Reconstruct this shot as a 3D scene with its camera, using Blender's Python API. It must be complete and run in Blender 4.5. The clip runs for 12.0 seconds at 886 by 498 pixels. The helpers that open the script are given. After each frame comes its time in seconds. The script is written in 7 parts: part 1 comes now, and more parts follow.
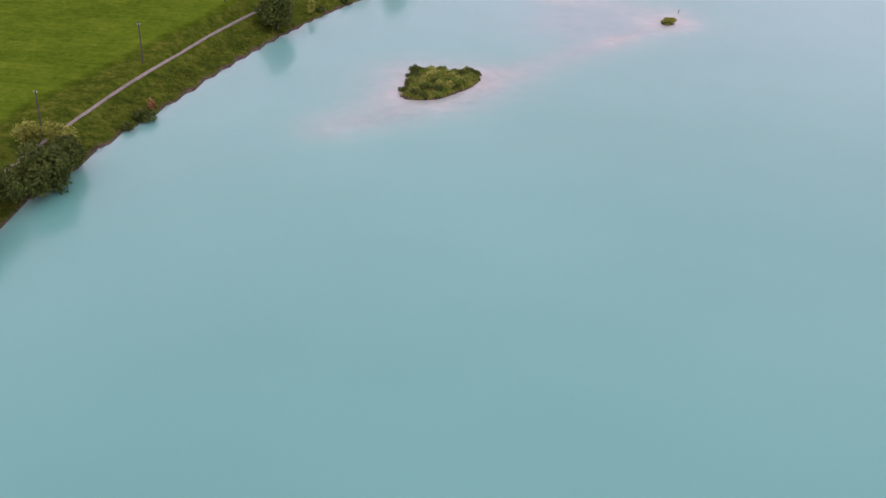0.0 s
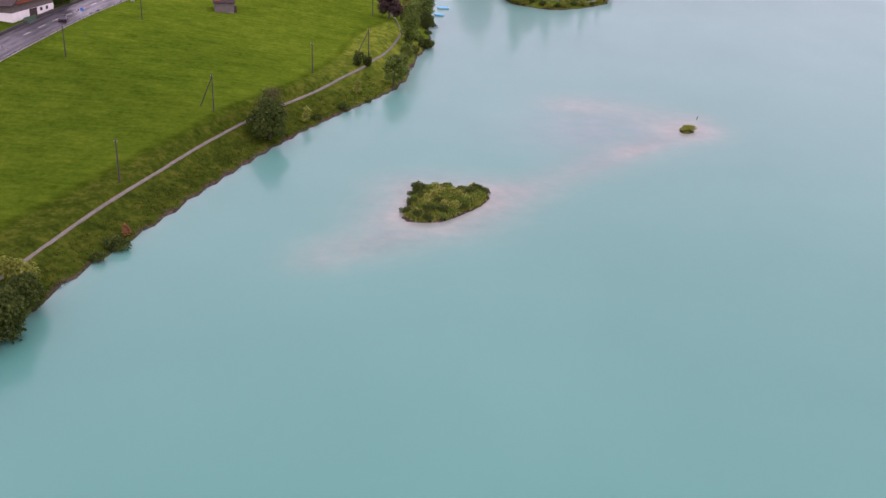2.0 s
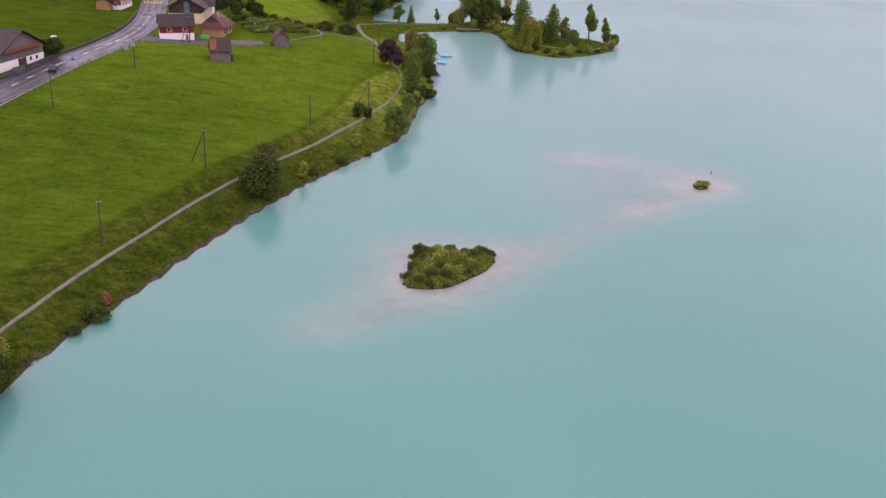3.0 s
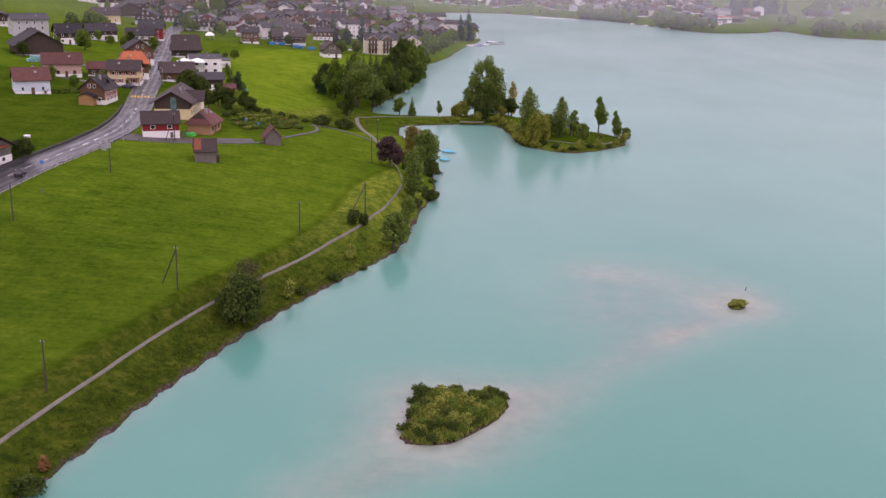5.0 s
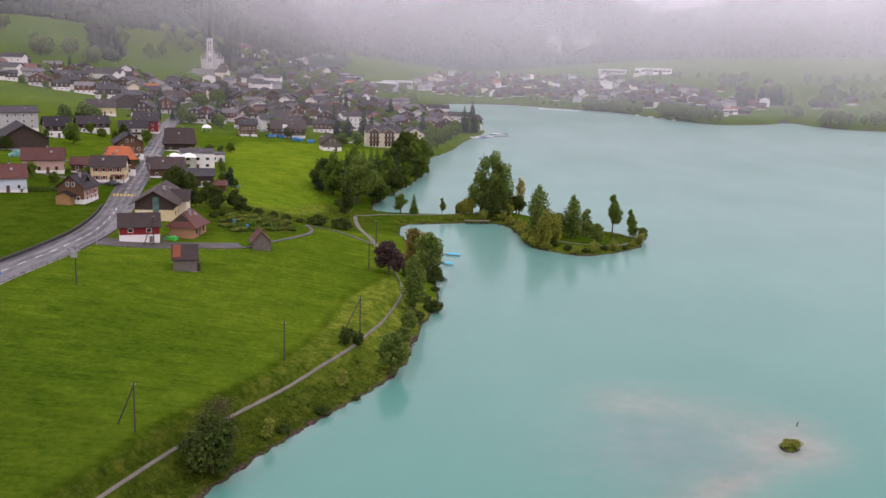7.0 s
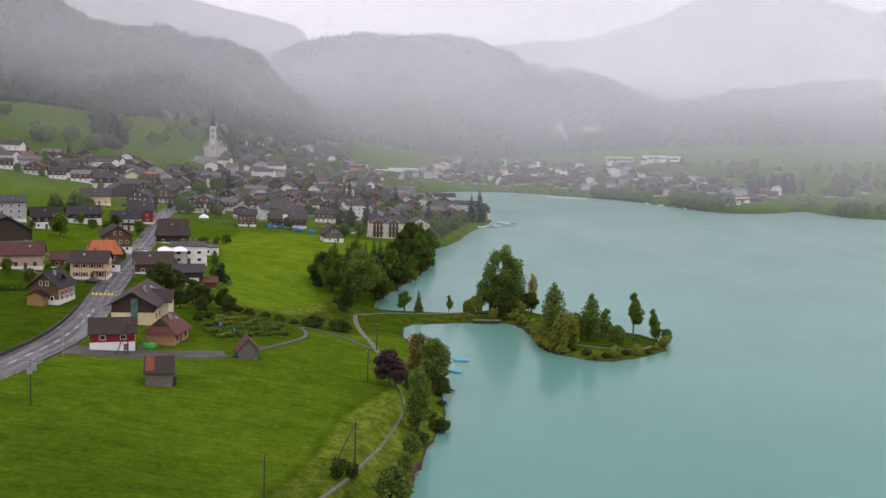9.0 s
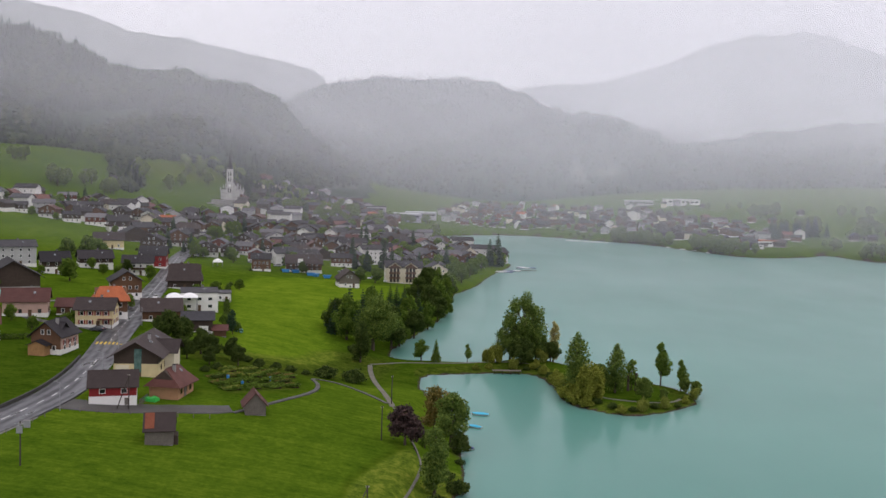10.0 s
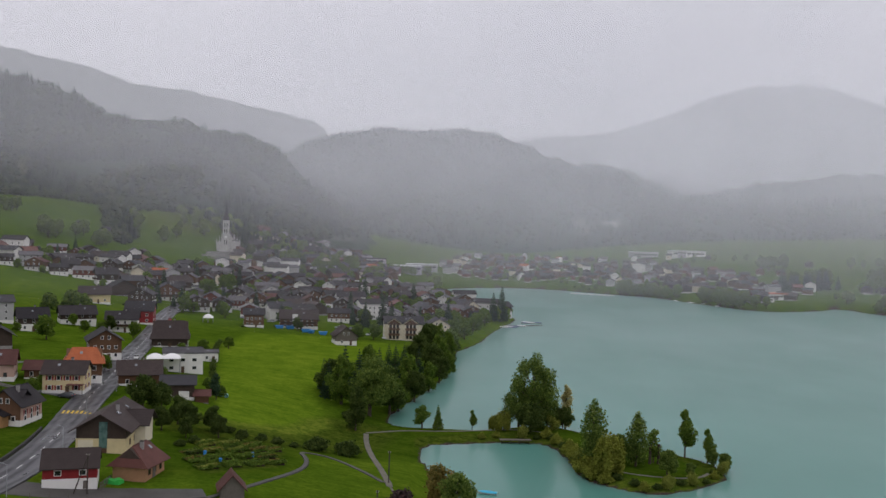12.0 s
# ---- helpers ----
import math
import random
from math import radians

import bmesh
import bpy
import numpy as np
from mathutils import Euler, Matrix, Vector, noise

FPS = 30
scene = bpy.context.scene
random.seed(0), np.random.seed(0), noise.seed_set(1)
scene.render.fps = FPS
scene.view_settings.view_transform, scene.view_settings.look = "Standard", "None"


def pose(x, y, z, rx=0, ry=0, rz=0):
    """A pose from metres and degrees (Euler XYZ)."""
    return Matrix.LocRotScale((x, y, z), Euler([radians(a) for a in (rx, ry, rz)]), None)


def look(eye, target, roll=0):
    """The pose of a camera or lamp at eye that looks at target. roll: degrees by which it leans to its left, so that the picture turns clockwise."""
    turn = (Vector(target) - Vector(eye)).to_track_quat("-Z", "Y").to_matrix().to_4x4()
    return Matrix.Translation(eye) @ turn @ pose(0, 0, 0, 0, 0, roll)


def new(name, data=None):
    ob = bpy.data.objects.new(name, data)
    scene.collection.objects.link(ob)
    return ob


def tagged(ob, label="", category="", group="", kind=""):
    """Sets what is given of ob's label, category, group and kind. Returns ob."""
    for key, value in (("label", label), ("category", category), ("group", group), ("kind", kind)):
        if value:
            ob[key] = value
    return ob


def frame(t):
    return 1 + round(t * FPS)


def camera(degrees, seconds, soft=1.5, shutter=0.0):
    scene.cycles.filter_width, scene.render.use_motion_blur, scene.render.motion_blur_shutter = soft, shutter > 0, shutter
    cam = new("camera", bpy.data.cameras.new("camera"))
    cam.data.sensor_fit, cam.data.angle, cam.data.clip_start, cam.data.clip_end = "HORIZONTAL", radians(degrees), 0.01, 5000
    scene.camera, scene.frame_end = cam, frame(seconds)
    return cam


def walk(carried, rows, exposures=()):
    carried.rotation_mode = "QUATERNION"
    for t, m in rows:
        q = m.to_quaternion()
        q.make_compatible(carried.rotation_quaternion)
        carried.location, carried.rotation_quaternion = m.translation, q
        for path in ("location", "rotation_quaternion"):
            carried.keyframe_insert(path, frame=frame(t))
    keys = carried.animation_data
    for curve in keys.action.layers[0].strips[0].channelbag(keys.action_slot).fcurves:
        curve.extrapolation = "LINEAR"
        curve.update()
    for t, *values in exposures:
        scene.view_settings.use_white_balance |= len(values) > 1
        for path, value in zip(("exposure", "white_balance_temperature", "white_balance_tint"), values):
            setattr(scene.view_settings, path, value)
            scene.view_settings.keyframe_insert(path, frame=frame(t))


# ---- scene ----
cam = camera(47.8, 12.0)
PATH = [
    (0, (0.405, 1.387, 60.475), (0.465, 3.153, 59.538), 2.1),
    (0.5, (0.17, 6.047, 60.483), (0.229, 7.832, 59.581), 2.0),
    (1, (-0.04, 10.826, 60.5), (0.019, 12.628, 59.635), 2.0),
    (1.5, (-0.216, 15.781, 60.522), (-0.157, 17.6, 59.693), 2.1),
    (2, (-0.342, 20.96, 60.516), (-0.284, 22.796, 59.725), 2.0),
    (2.3, (-0.387, 24.173, 60.504), (-0.327, 26.019, 59.734), 2.3),
    (2.5, (-0.395, 26.355, 60.497), (-0.339, 28.207, 59.743), 2.1),
    (3, (-0.399, 31.961, 60.485), (-0.346, 33.828, 59.768), 2.0),
    (4.8, (-0.324, 53.53, 60.481), (-0.279, 55.444, 59.902), 1.8),
    (5, (-0.339, 55.967, 60.485), (-0.294, 57.885, 59.921), 1.8),
    (5.5, (-0.387, 62.123, 60.501), (-0.345, 64.053, 59.977), 1.9),
    (6, (-0.438, 68.32, 60.531), (-0.397, 70.261, 60.048), 1.9),
    (6.5, (-0.378, 74.524, 60.509), (-0.339, 76.474, 60.069), 1.8),
    (7, (-0.309, 80.733, 60.46), (-0.274, 82.693, 60.064), 1.8),
    (7.2, (-0.299, 83.234, 60.466), (-0.264, 85.197, 60.086), 1.8),
    (9, (-0.463, 105.667, 60.781), (-0.444, 107.654, 60.553), 1.8),
    (9.5, (-0.55, 111.562, 60.826), (-0.556, 113.553, 60.64), 1.8),
    (10, (-0.634, 117.355, 60.832), (-0.653, 119.349, 60.688), 1.8),
    (10.5, (-0.802, 123.198, 60.865), (-0.824, 125.196, 60.761), 1.8),
    (11, (-1.008, 129.239, 60.908), (-1.032, 131.238, 60.845), 1.8),
    (11.5, (-1.269, 135.354, 60.933), (-1.294, 137.354, 60.891), 1.8),
    (12, (-1.473, 141.521, 60.948), (-1.497, 143.52, 60.906), 1.8),
]
walk(cam, [(t, look(eye, target, roll)) for t, eye, target, roll in PATH], exposures=[(0, 0.47, 6450, 44), (3, 0.37, 6500, 40), (5.5, 0.29, 6600, 33), (7, 0.24, 6600, 24), (9, 0.0, 6500, 14), (10.5, -0.28, 6400, 11), (12, -0.58, 6350, 10)])

# ---- sky and sun: an overcast, rainy morning ----
world = bpy.data.worlds.new("overcast_sky")
scene.world = world
world.use_nodes = True
wn, wl = world.node_tree.nodes, world.node_tree.links
wn.clear()
w_out = wn.new("ShaderNodeOutputWorld")
w_bg = wn.new("ShaderNodeBackground")
w_sky = wn.new("ShaderNodeTexSky")
w_sky.sky_type = 'NISHITA'
w_sky.sun_disc = False
w_sky.sun_elevation = radians(48)
w_sky.sun_rotation = radians(200)
w_bg.inputs["Strength"].default_value = 0.1
# cloud cover: grey layer over the clear sky, soft large patches
w_mix = wn.new("ShaderNodeMixRGB")
w_mix.inputs[0].default_value = 0.9
w_tc = wn.new("ShaderNodeTexCoord")
w_noise = wn.new("ShaderNodeTexNoise")
w_noise.inputs["Scale"].default_value = 2.2
w_noise.inputs["Detail"].default_value = 3
w_ramp = wn.new("ShaderNodeValToRGB")
w_ramp.color_ramp.elements[0].position = 0.3
w_ramp.color_ramp.elements[0].color = (12.4, 11.8, 12.5, 1)
w_ramp.color_ramp.elements[1].position = 0.75
w_ramp.color_ramp.elements[1].color = (13.8, 13.1, 13.8, 1)
wl.new(w_tc.outputs["Generated"], w_noise.inputs["Vector"])
wl.new(w_noise.outputs["Fac"], w_ramp.inputs[0])
wl.new(w_sky.outputs[0], w_mix.inputs[1])
wl.new(w_ramp.outputs[0], w_mix.inputs[2])
wl.new(w_mix.outputs[0], w_bg.inputs["Color"])
wl.new(w_bg.outputs[0], w_out.inputs["Surface"])

sun_data = bpy.data.lights.new("sun", 'SUN')
sun_data.energy = 0.5
sun_data.angle = radians(40)
sun_data.color = (1.0, 0.97, 0.93)
sun = new("sun", sun_data)
sun.matrix_world = look((60, -40, 120), (0, 0, 0))

# ---- materials ----
class Mat:
    """A small builder for node materials."""

    def __init__(self, name, rough=0.8, spec=0.3):
        self.m = bpy.data.materials.new(name)
        self.m.use_nodes = True
        self.t = self.m.node_tree
        self.n, self.l = self.t.nodes, self.t.links
        self.bsdf = self.n["Principled BSDF"]
        self.bsdf.inputs["Roughness"].default_value = rough
        self.bsdf.inputs["Specular IOR Level"].default_value = spec
        self.coord = self.n.new("ShaderNodeTexCoord").outputs["Object"]

    def noise(self, scale, detail=4, rough=0.6, stretch=None, turn=0):
        k = self.n.new("ShaderNodeTexNoise")
        k.inputs["Scale"].default_value = scale
        k.inputs["Detail"].default_value = detail
        k.inputs["Roughness"].default_value = rough
        src = self.coord
        if stretch:
            mp = self.n.new("ShaderNodeMapping")
            mp.inputs["Scale"].default_value = stretch
            mp.inputs["Rotation"].default_value = (0, 0, radians(turn))
            self.l.new(src, mp.inputs[0])
            src = mp.outputs[0]
        self.l.new(src, k.inputs["Vector"])
        return k.outputs["Fac"]

    def world_coord(self):
        self.coord = self.n.new("ShaderNodeNewGeometry").outputs["Position"]
        return self

    def ramp(self, fac, stops):
        r = self.n.new("ShaderNodeValToRGB")
        e = r.color_ramp.elements
        while len(e) < len(stops):
            e.new(0.5)
        for k, (p, c) in zip(e, stops):
            k.position = p
            k.color = (*c, 1) if len(c) == 3 else c
        self.l.new(fac, r.inputs[0])
        return r.outputs[0]

    def grey(self, fac, lo, hi, a=0.0, b=1.0):
        k = self.n.new("ShaderNodeMapRange")
        for i, v in enumerate((lo, hi, a, b)):
            k.inputs[1 + i].default_value = v
        self.l.new(fac, k.inputs[0])
        return k.outputs[0]

    def mix(self, fac, a, b, mode='MIX'):
        k = self.n.new("ShaderNodeMixRGB")
        k.blend_type = mode
        for i, v in enumerate((fac, a, b)):
            if isinstance(v, (int, float)):
                k.inputs[i].default_value = v
            elif isinstance(v, tuple):
                k.inputs[i].default_value = (*v, 1)
            else:
                self.l.new(v, k.inputs[i])
        return k.outputs[0]

    def math(self, op, a, b=0.0):
        k = self.n.new("ShaderNodeMath")
        k.operation = op
        for i, v in enumerate((a, b)):
            if isinstance(v, (int, float)):
                k.inputs[i].default_value = v
            else:
                self.l.new(v, k.inputs[i])
        return k.outputs[0]

    def attr(self, name):
        k = self.n.new("ShaderNodeAttribute")
        k.attribute_name = name
        return k.outputs["Fac"]

    def rand(self):
        return self.n.new("ShaderNodeObjectInfo").outputs["Random"]

    def island(self):
        return self.n.new("ShaderNodeNewGeometry").outputs["Random Per Island"]

    def color(self, c):
        if isinstance(c, tuple):
            self.bsdf.inputs["Base Color"].default_value = (*c, 1)
        else:
            self.l.new(c, self.bsdf.inputs["Base Color"])
        return self

    def rough(self, r):
        self.l.new(r, self.bsdf.inputs["Roughness"])
        return self

    def bump(self, h, strength=0.3, dist=0.1):
        k = self.n.new("ShaderNodeBump")
        k.inputs["Strength"].default_value = strength
        k.inputs["Distance"].default_value = dist
        self.l.new(h, k.inputs["Height"])
        self.l.new(k.outputs[0], self.bsdf.inputs["Normal"])
        return self


def plain(name, c, rough=0.8, var=0.25, scale=1.2, fine=14.0, spec=0.3, bump=0.15):
    """A surface of one paint or stuff, with stains and grain."""
    k = Mat(name, rough, spec)
    big, small = k.noise(scale, 4), k.noise(fine, 3)
    dark = tuple(v * (1 - var) for v in c)
    light = tuple(min(1, v * (1 + var * 0.6)) for v in c)
    col = k.ramp(k.mix(0.4, big, small), [(0.3, dark), (0.7, light)])
    k.color(col).bump(small, bump, 0.03)
    return k.m


def boards(name, c, rough=0.8, var=0.35):
    """Weathered timber boarding with upright boards."""
    k = Mat(name, rough, 0.2)
    streak = k.noise(5.0, 4, 0.65, (3.0, 3.0, 0.18))
    big = k.noise(0.9, 3)
    col = k.ramp(k.mix(0.45, streak, big), [(0.28, tuple(v * (1 - var) for v in c)), (0.72, tuple(min(1, v * (1 + var)) for v in c))])
    k.color(col).bump(streak, 0.3, 0.04)
    return k.m


def roofing(name, c, rough=0.6, rows=3.2, var=0.3):
    """Tiles in courses, with wet gloss and moss."""
    k = Mat(name, rough, 0.12)
    w = k.n.new("ShaderNodeTexWave")
    w.bands_direction = 'Z'
    w.inputs["Scale"].default_value = rows
    w.inputs["Distortion"].default_value = 0.6
    k.l.new(k.coord, w.inputs["Vector"])
    big, small = k.noise(0.55, 5), k.noise(7.0, 3)
    tone = k.mix(0.45, big, small)
    col = k.ramp(tone, [(0.28, tuple(v * (1 - var) for v in c)), (0.55, c), (0.75, tuple(min(1, v * (1 + var)) for v in c))])
    own = k.math('FRACT', k.math('ADD', k.rand(), k.math('MULTIPLY', k.island(), 7.3)))
    col = k.mix(1.0, col, k.ramp(own, [(0.0, (0.72, 0.72, 0.74)), (0.75, (1.0, 0.98, 0.97)), (1.0, (1.45, 1.4, 1.36))]), 'MULTIPLY')
    k.color(col).bump(w.outputs["Fac"], 0.45, 0.06)
    return k.m


def leafy(name, dark, mid, light, scale=0.35):
    """Leaves, each with its own tone, in clumps."""
    k = Mat(name, 0.75, 0.08).world_coord()
    big = k.noise(scale, 3)
    tone = k.mix(0.42, big, k.island())
    col = k.ramp(tone, [(0.24, dark), (0.5, mid), (0.8, light)])
    tint = k.grey(k.rand(), 0, 1, 0.0, 0.35)
    col = k.mix(tint, col, k.mix(0.5, col, mid), 'MIX')
    k.color(col)
    lit = k.n.new("ShaderNodeBsdfTranslucent")
    k.l.new(col, lit.inputs["Color"])
    both = k.n.new("ShaderNodeMixShader")
    both.inputs[0].default_value = 0.45
    k.l.new(k.bsdf.outputs[0], both.inputs[1])
    k.l.new(lit.outputs[0], both.inputs[2])
    k.l.new(both.outputs[0], k.n["Material Output"].inputs["Surface"])
    return k.m


M = {}

# ---- plan of the land: shore, heights, lake bed ----
SHORE_NEAR = [(-75, -400), (-62, 40), (-54, 120), (-49, 141), (-47, 151), (-43, 163), (-39.5, 175), (-36, 188), (-29, 208), (-25, 218),
              (-18, 234), (-7, 254), (-2.5, 270), (-1.5, 290), (4, 314), (2, 336), (0, 374), (-9, 399), (-9, 420), (2, 423), (17, 428),
              (26, 427), (30, 414), (30.5, 399), (33, 385), (38, 380), (47, 374), (60, 381.5), (71, 395.5), (68, 412), (57, 421)]
SHORE_FAR = [(44, 438), (32, 452), (17, 449), (9.6, 441.5), (-5, 443), (-15, 443), (-21, 449), (-20, 470), (-14, 493), (-3, 550), (-1, 628),
             (10, 662), (15, 684), (21, 727), (39, 804), (42, 834), (30, 872), (0, 930), (-20, 1010), (-20, 1130), (35, 1192), (96, 1195),
             (164, 1130), (191, 1112), (225, 1021), (251, 967), (300, 985), (344, 1037), (353, 965), (370, 955), (450, 930), (700, 880), (1500, 620)]
LAND = SHORE_NEAR + SHORE_FAR + [(6000, 500), (6000, 7000), (-6000, 7000), (-6000, -400)]
ISLAND = [(-2.6, 174.6), (-1.2, 172.2), (2.2, 171.8), (5.8, 174.0), (7.6, 176.6), (9.4, 178.6), (12.4, 183.0), (12.0, 187.2), (9.6, 188.4), (7.4, 187.0), (5.2, 188.8), (2.6, 188.2), (0.4, 189.4), (-0.6, 187.0), (-0.2, 184.0), (-1.8, 181.4), (-0.8, 178.4)]
ISLET = [(56.2, 228.4), (57.6, 226.9), (60.0, 228.4), (59.5, 230.8), (57.8, 230.9)]
# ground heights at known places
HEIGHTS_NEAR = [(-41, 214, 5.9), (-50, 178, 3.8), (-25, 253, 5.2), (-14, 319, 6.2), (-12.5, 274, 4.0), (-70, 278, 11.5), (-55, 296, 10.3), (-40, 320, 10.2),
                (-67, 325, 10.7), (-76, 318, 12.0), (-47, 330, 11.4), (-102, 368, 13.0), (-98, 404, 14.1), (-91, 381, 13.6), (-76, 414, 12.0), (-54, 370, 10.8),
                (-36, 390, 4.8), (-25, 428, 1.5), (-98, 546, 9.6), (-77, 344, 12.8), (-9, 316, 4.6), (-95, 240, 11.0), (-120, 300, 14.5), (-75, 200, 6.5)]
HEIGHTS_FAR = [(-70, 140, 3.6), (-90, 60, 5), (-164, 533, 15.6), (-164, 514, 16.6), (-20, 631, 5.4), (-139, 600, 11.5), (-250, 560, 24), (-230, 420, 22), (-200, 700, 20),
               (-300, 760, 34), (-60, 720, 8), (0, 780, 5), (-100, 820, 11), (-200, 900, 20), (-60, 1000, 9), (-40, 1200, 9), (-330, 950, 48), (-400, 1100, 78),
               (300, 1181, 14), (330, 1650, 48), (80, 1700, 26), (80, 1300, 8), (700, 1250, 34), (800, 1750, 66)]
HEIGHTS_SHORE = [(40, 395, 1.6), (24, 437, 2.0), (-5, 434, 1.4), (-33, 470, 4), (-60, 470, 8.5), (-40, 540, 7), (-18, 400, 1.6), (10, 740, 3), (260, 1000, 3), (370, 990, 4),
                 (-275, 1044, 46), (-287, 1100, 66), (-262, 1102, 67), (-236, 1096, 58), (-240, 1040, 41), (-197, 1100, 46), (-160, 1110, 35),
                 (-500, 300, 60), (-600, 700, 80), (-205, 1012, 33), (-206, 985, 29), (-700, -200, 60), (-200, -200, 14)]


def edge_distance(px, py, ring):
    """Distance to a closed ring, above zero inside. px, py: arrays."""
    best = np.full(px.shape, 1e12)
    inside = np.zeros(px.shape, bool)
    for (ax, ay), (bx, by) in zip(ring, ring[1:] + ring[:1]):
        dx, dy = bx - ax, by - ay
        u = np.clip(((px - ax) * dx + (py - ay) * dy) / (dx * dx + dy * dy), 0, 1)
        best = np.minimum(best, (px - ax - u * dx) ** 2 + (py - ay - u * dy) ** 2)
        cross = ((ay > py) != (by > py)) & (px < dx * (py - ay) / (dy if dy else 1e-9) + ax)
        inside ^= cross
    return np.where(inside, 1, -1) * np.sqrt(best)


def smooth_ring(ring, times=2):
    for _ in range(times):
        out = []
        for (ax, ay), (bx, by) in zip(ring, ring[1:] + ring[:1]):
            out += [(ax * .75 + bx * .25, ay * .75 + by * .25), (ax * .25 + bx * .75, ay * .25 + by * .75)]
        ring = out
    return ring


LAND_RING, ISLAND_RING, ISLET_RING = smooth_ring(LAND, 1), smooth_ring(ISLAND), smooth_ring(ISLET)
KNOWN = np.array(HEIGHTS_NEAR + HEIGHTS_FAR + HEIGHTS_SHORE, float)


def spline_fit():
    p, z = KNOWN[:, :2] / 100, KNOWN[:, 2]
    n = len(p)
    d2 = ((p[:, None] - p[None]) ** 2).sum(2)
    k = np.sqrt(d2 + 0.02)
    a = np.zeros((n + 3, n + 3))
    a[:n, :n] = k - np.eye(n) * 0.02
    a[:n, n], a[:n, n + 1:] = 1, p
    a[n, :n], a[n + 1:, :n] = 1, p.T
    return np.linalg.solve(a, np.concatenate([z, np.zeros(3)]))


SPLINE = spline_fit()


def smooth_land(x, y):
    n = len(KNOWN)
    out = SPLINE[n] + SPLINE[n + 1] * x / 100 + SPLINE[n + 2] * y / 100
    for (kx, ky, _), w in zip(KNOWN, SPLINE[:n]):
        out = out + w * np.sqrt(((x - kx) / 100) ** 2 + ((y - ky) / 100) ** 2 + 0.02)
    return out


SANDBAR = [(-14, 157), (-3, 167), (4, 171.5), (13, 184), (20.6, 190), (32, 202), (44, 214), (57, 227), (62, 238)]


def blob(x, y, cx, cy, rx, ry):
    return np.exp(-((x - cx) / rx) ** 2 - ((y - cy) / ry) ** 2)


def shallow(x, y):
    """How clearly the lake bed shows, 0 to 1: along the shore, round the islets and over the shoal between them."""
    best = np.full(np.shape(x), 1e9)
    for (ax, ay), (bx, by) in zip(SANDBAR, SANDBAR[1:]):
        dx, dy = bx - ax, by - ay
        u = np.clip(((x - ax) * dx + (y - ay) * dy) / (dx * dx + dy * dy), 0, 1)
        best = np.minimum(best, np.hypot(x - ax - u * dx, y - ay - u * dy))
    d = np.minimum(edge_distance(x, y, LAND_RING), 0)
    isl = np.minimum(edge_distance(x, y, ISLAND_RING), 0)
    isle = np.minimum(edge_distance(x, y, ISLET_RING), 0)
    bar = (0.36 + 0.12 * blob(x, y, 16, 187, 9, 9)) * np.exp(-(best / 5.6) ** 2) + 0.42 * blob(x, y, 45, 215, 9, 9) * np.exp(-(best / 2.6) ** 2)
    rest = [0.82 * np.exp(isl / 2.6), 0.42 * np.exp(-(isl / 8.5) ** 2), 0.62 * np.exp(-(isle / 6.0) ** 2), 0.42 * blob(x, y, 36, 225, 15, 16),
            0.46 * blob(x, y, 37, 247, 9, 10), 0.36 * blob(x, y, 50, 238, 12, 14), 0.22 * blob(x, y, -8, 163, 9, 7)]
    out = 1 - bar
    for r in rest:
        out = out * (1 - r)
    return np.maximum(1 - out, 0.3 * np.exp(d / 1.0) + 0.06 * np.exp(d / 4))


def lake_mud(x, y):
    """Grey mud in the pool behind the shoal."""
    pool = np.clip(1.8 * blob(x, y, 34, 228, 24, 22) - 1.5 * blob(x, y, 37, 249, 9, 9) - 1.4 * blob(x, y, 56, 232, 9, 12) - 1.3 * blob(x, y, 44, 213, 8, 7), 0, 1)
    return np.maximum(pool, 0.65 * np.exp(-np.abs(edge_distance(x, y, LAND_RING)) / 1.5))


def height(x, y):
    """Ground height in metres, lake bed included. x, y: arrays or numbers."""
    x, y = np.asarray(x, float), np.asarray(y, float)
    d = edge_distance(x, y, LAND_RING)
    land = np.minimum(np.maximum(smooth_land(x, y), 0.5), 0.15 + np.maximum(d, 0) * (0.22 + 0.4 * np.clip((d - 6) / 8, 0, 1)))
    bed = -0.24 - 0.03 * np.minimum(np.maximum(-d, 0), 3) - 0.9 * (1 - np.exp(np.minimum(d, 0) / 14))
    z = np.where(d > 0, land, bed)
    for ring, top in ((ISLAND_RING, 0.7), (ISLET_RING, 0.35)):
        e = edge_distance(x, y, ring)
        z = np.maximum(z, np.where(e > 0, np.minimum(0.03 + e * 0.4, top), e * 0.12 - 0.02))
    return z


def ring_arrays(ring):
    a = np.array(ring, float)
    return a, np.roll(a, -1, 0) - a


RINGS = [ring_arrays(LAND_RING), ring_arrays(ISLAND_RING), ring_arrays(ISLET_RING)]


def point_distance(x, y, arrays):
    """edge_distance for one point."""
    a, d = arrays
    px, py = x - a[:, 0], y - a[:, 1]
    u = np.clip((px * d[:, 0] + py * d[:, 1]) / (d ** 2).sum(1), 0, 1)
    best = math.sqrt(((px - u * d[:, 0]) ** 2 + (py - u * d[:, 1]) ** 2).min())
    by = a[:, 1] + d[:, 1]
    hit = ((a[:, 1] > y) != (by > y)) & (px < d[:, 0] * py / np.where(d[:, 1] == 0, 1e-9, d[:, 1]))
    return best if hit.sum() % 2 else -best


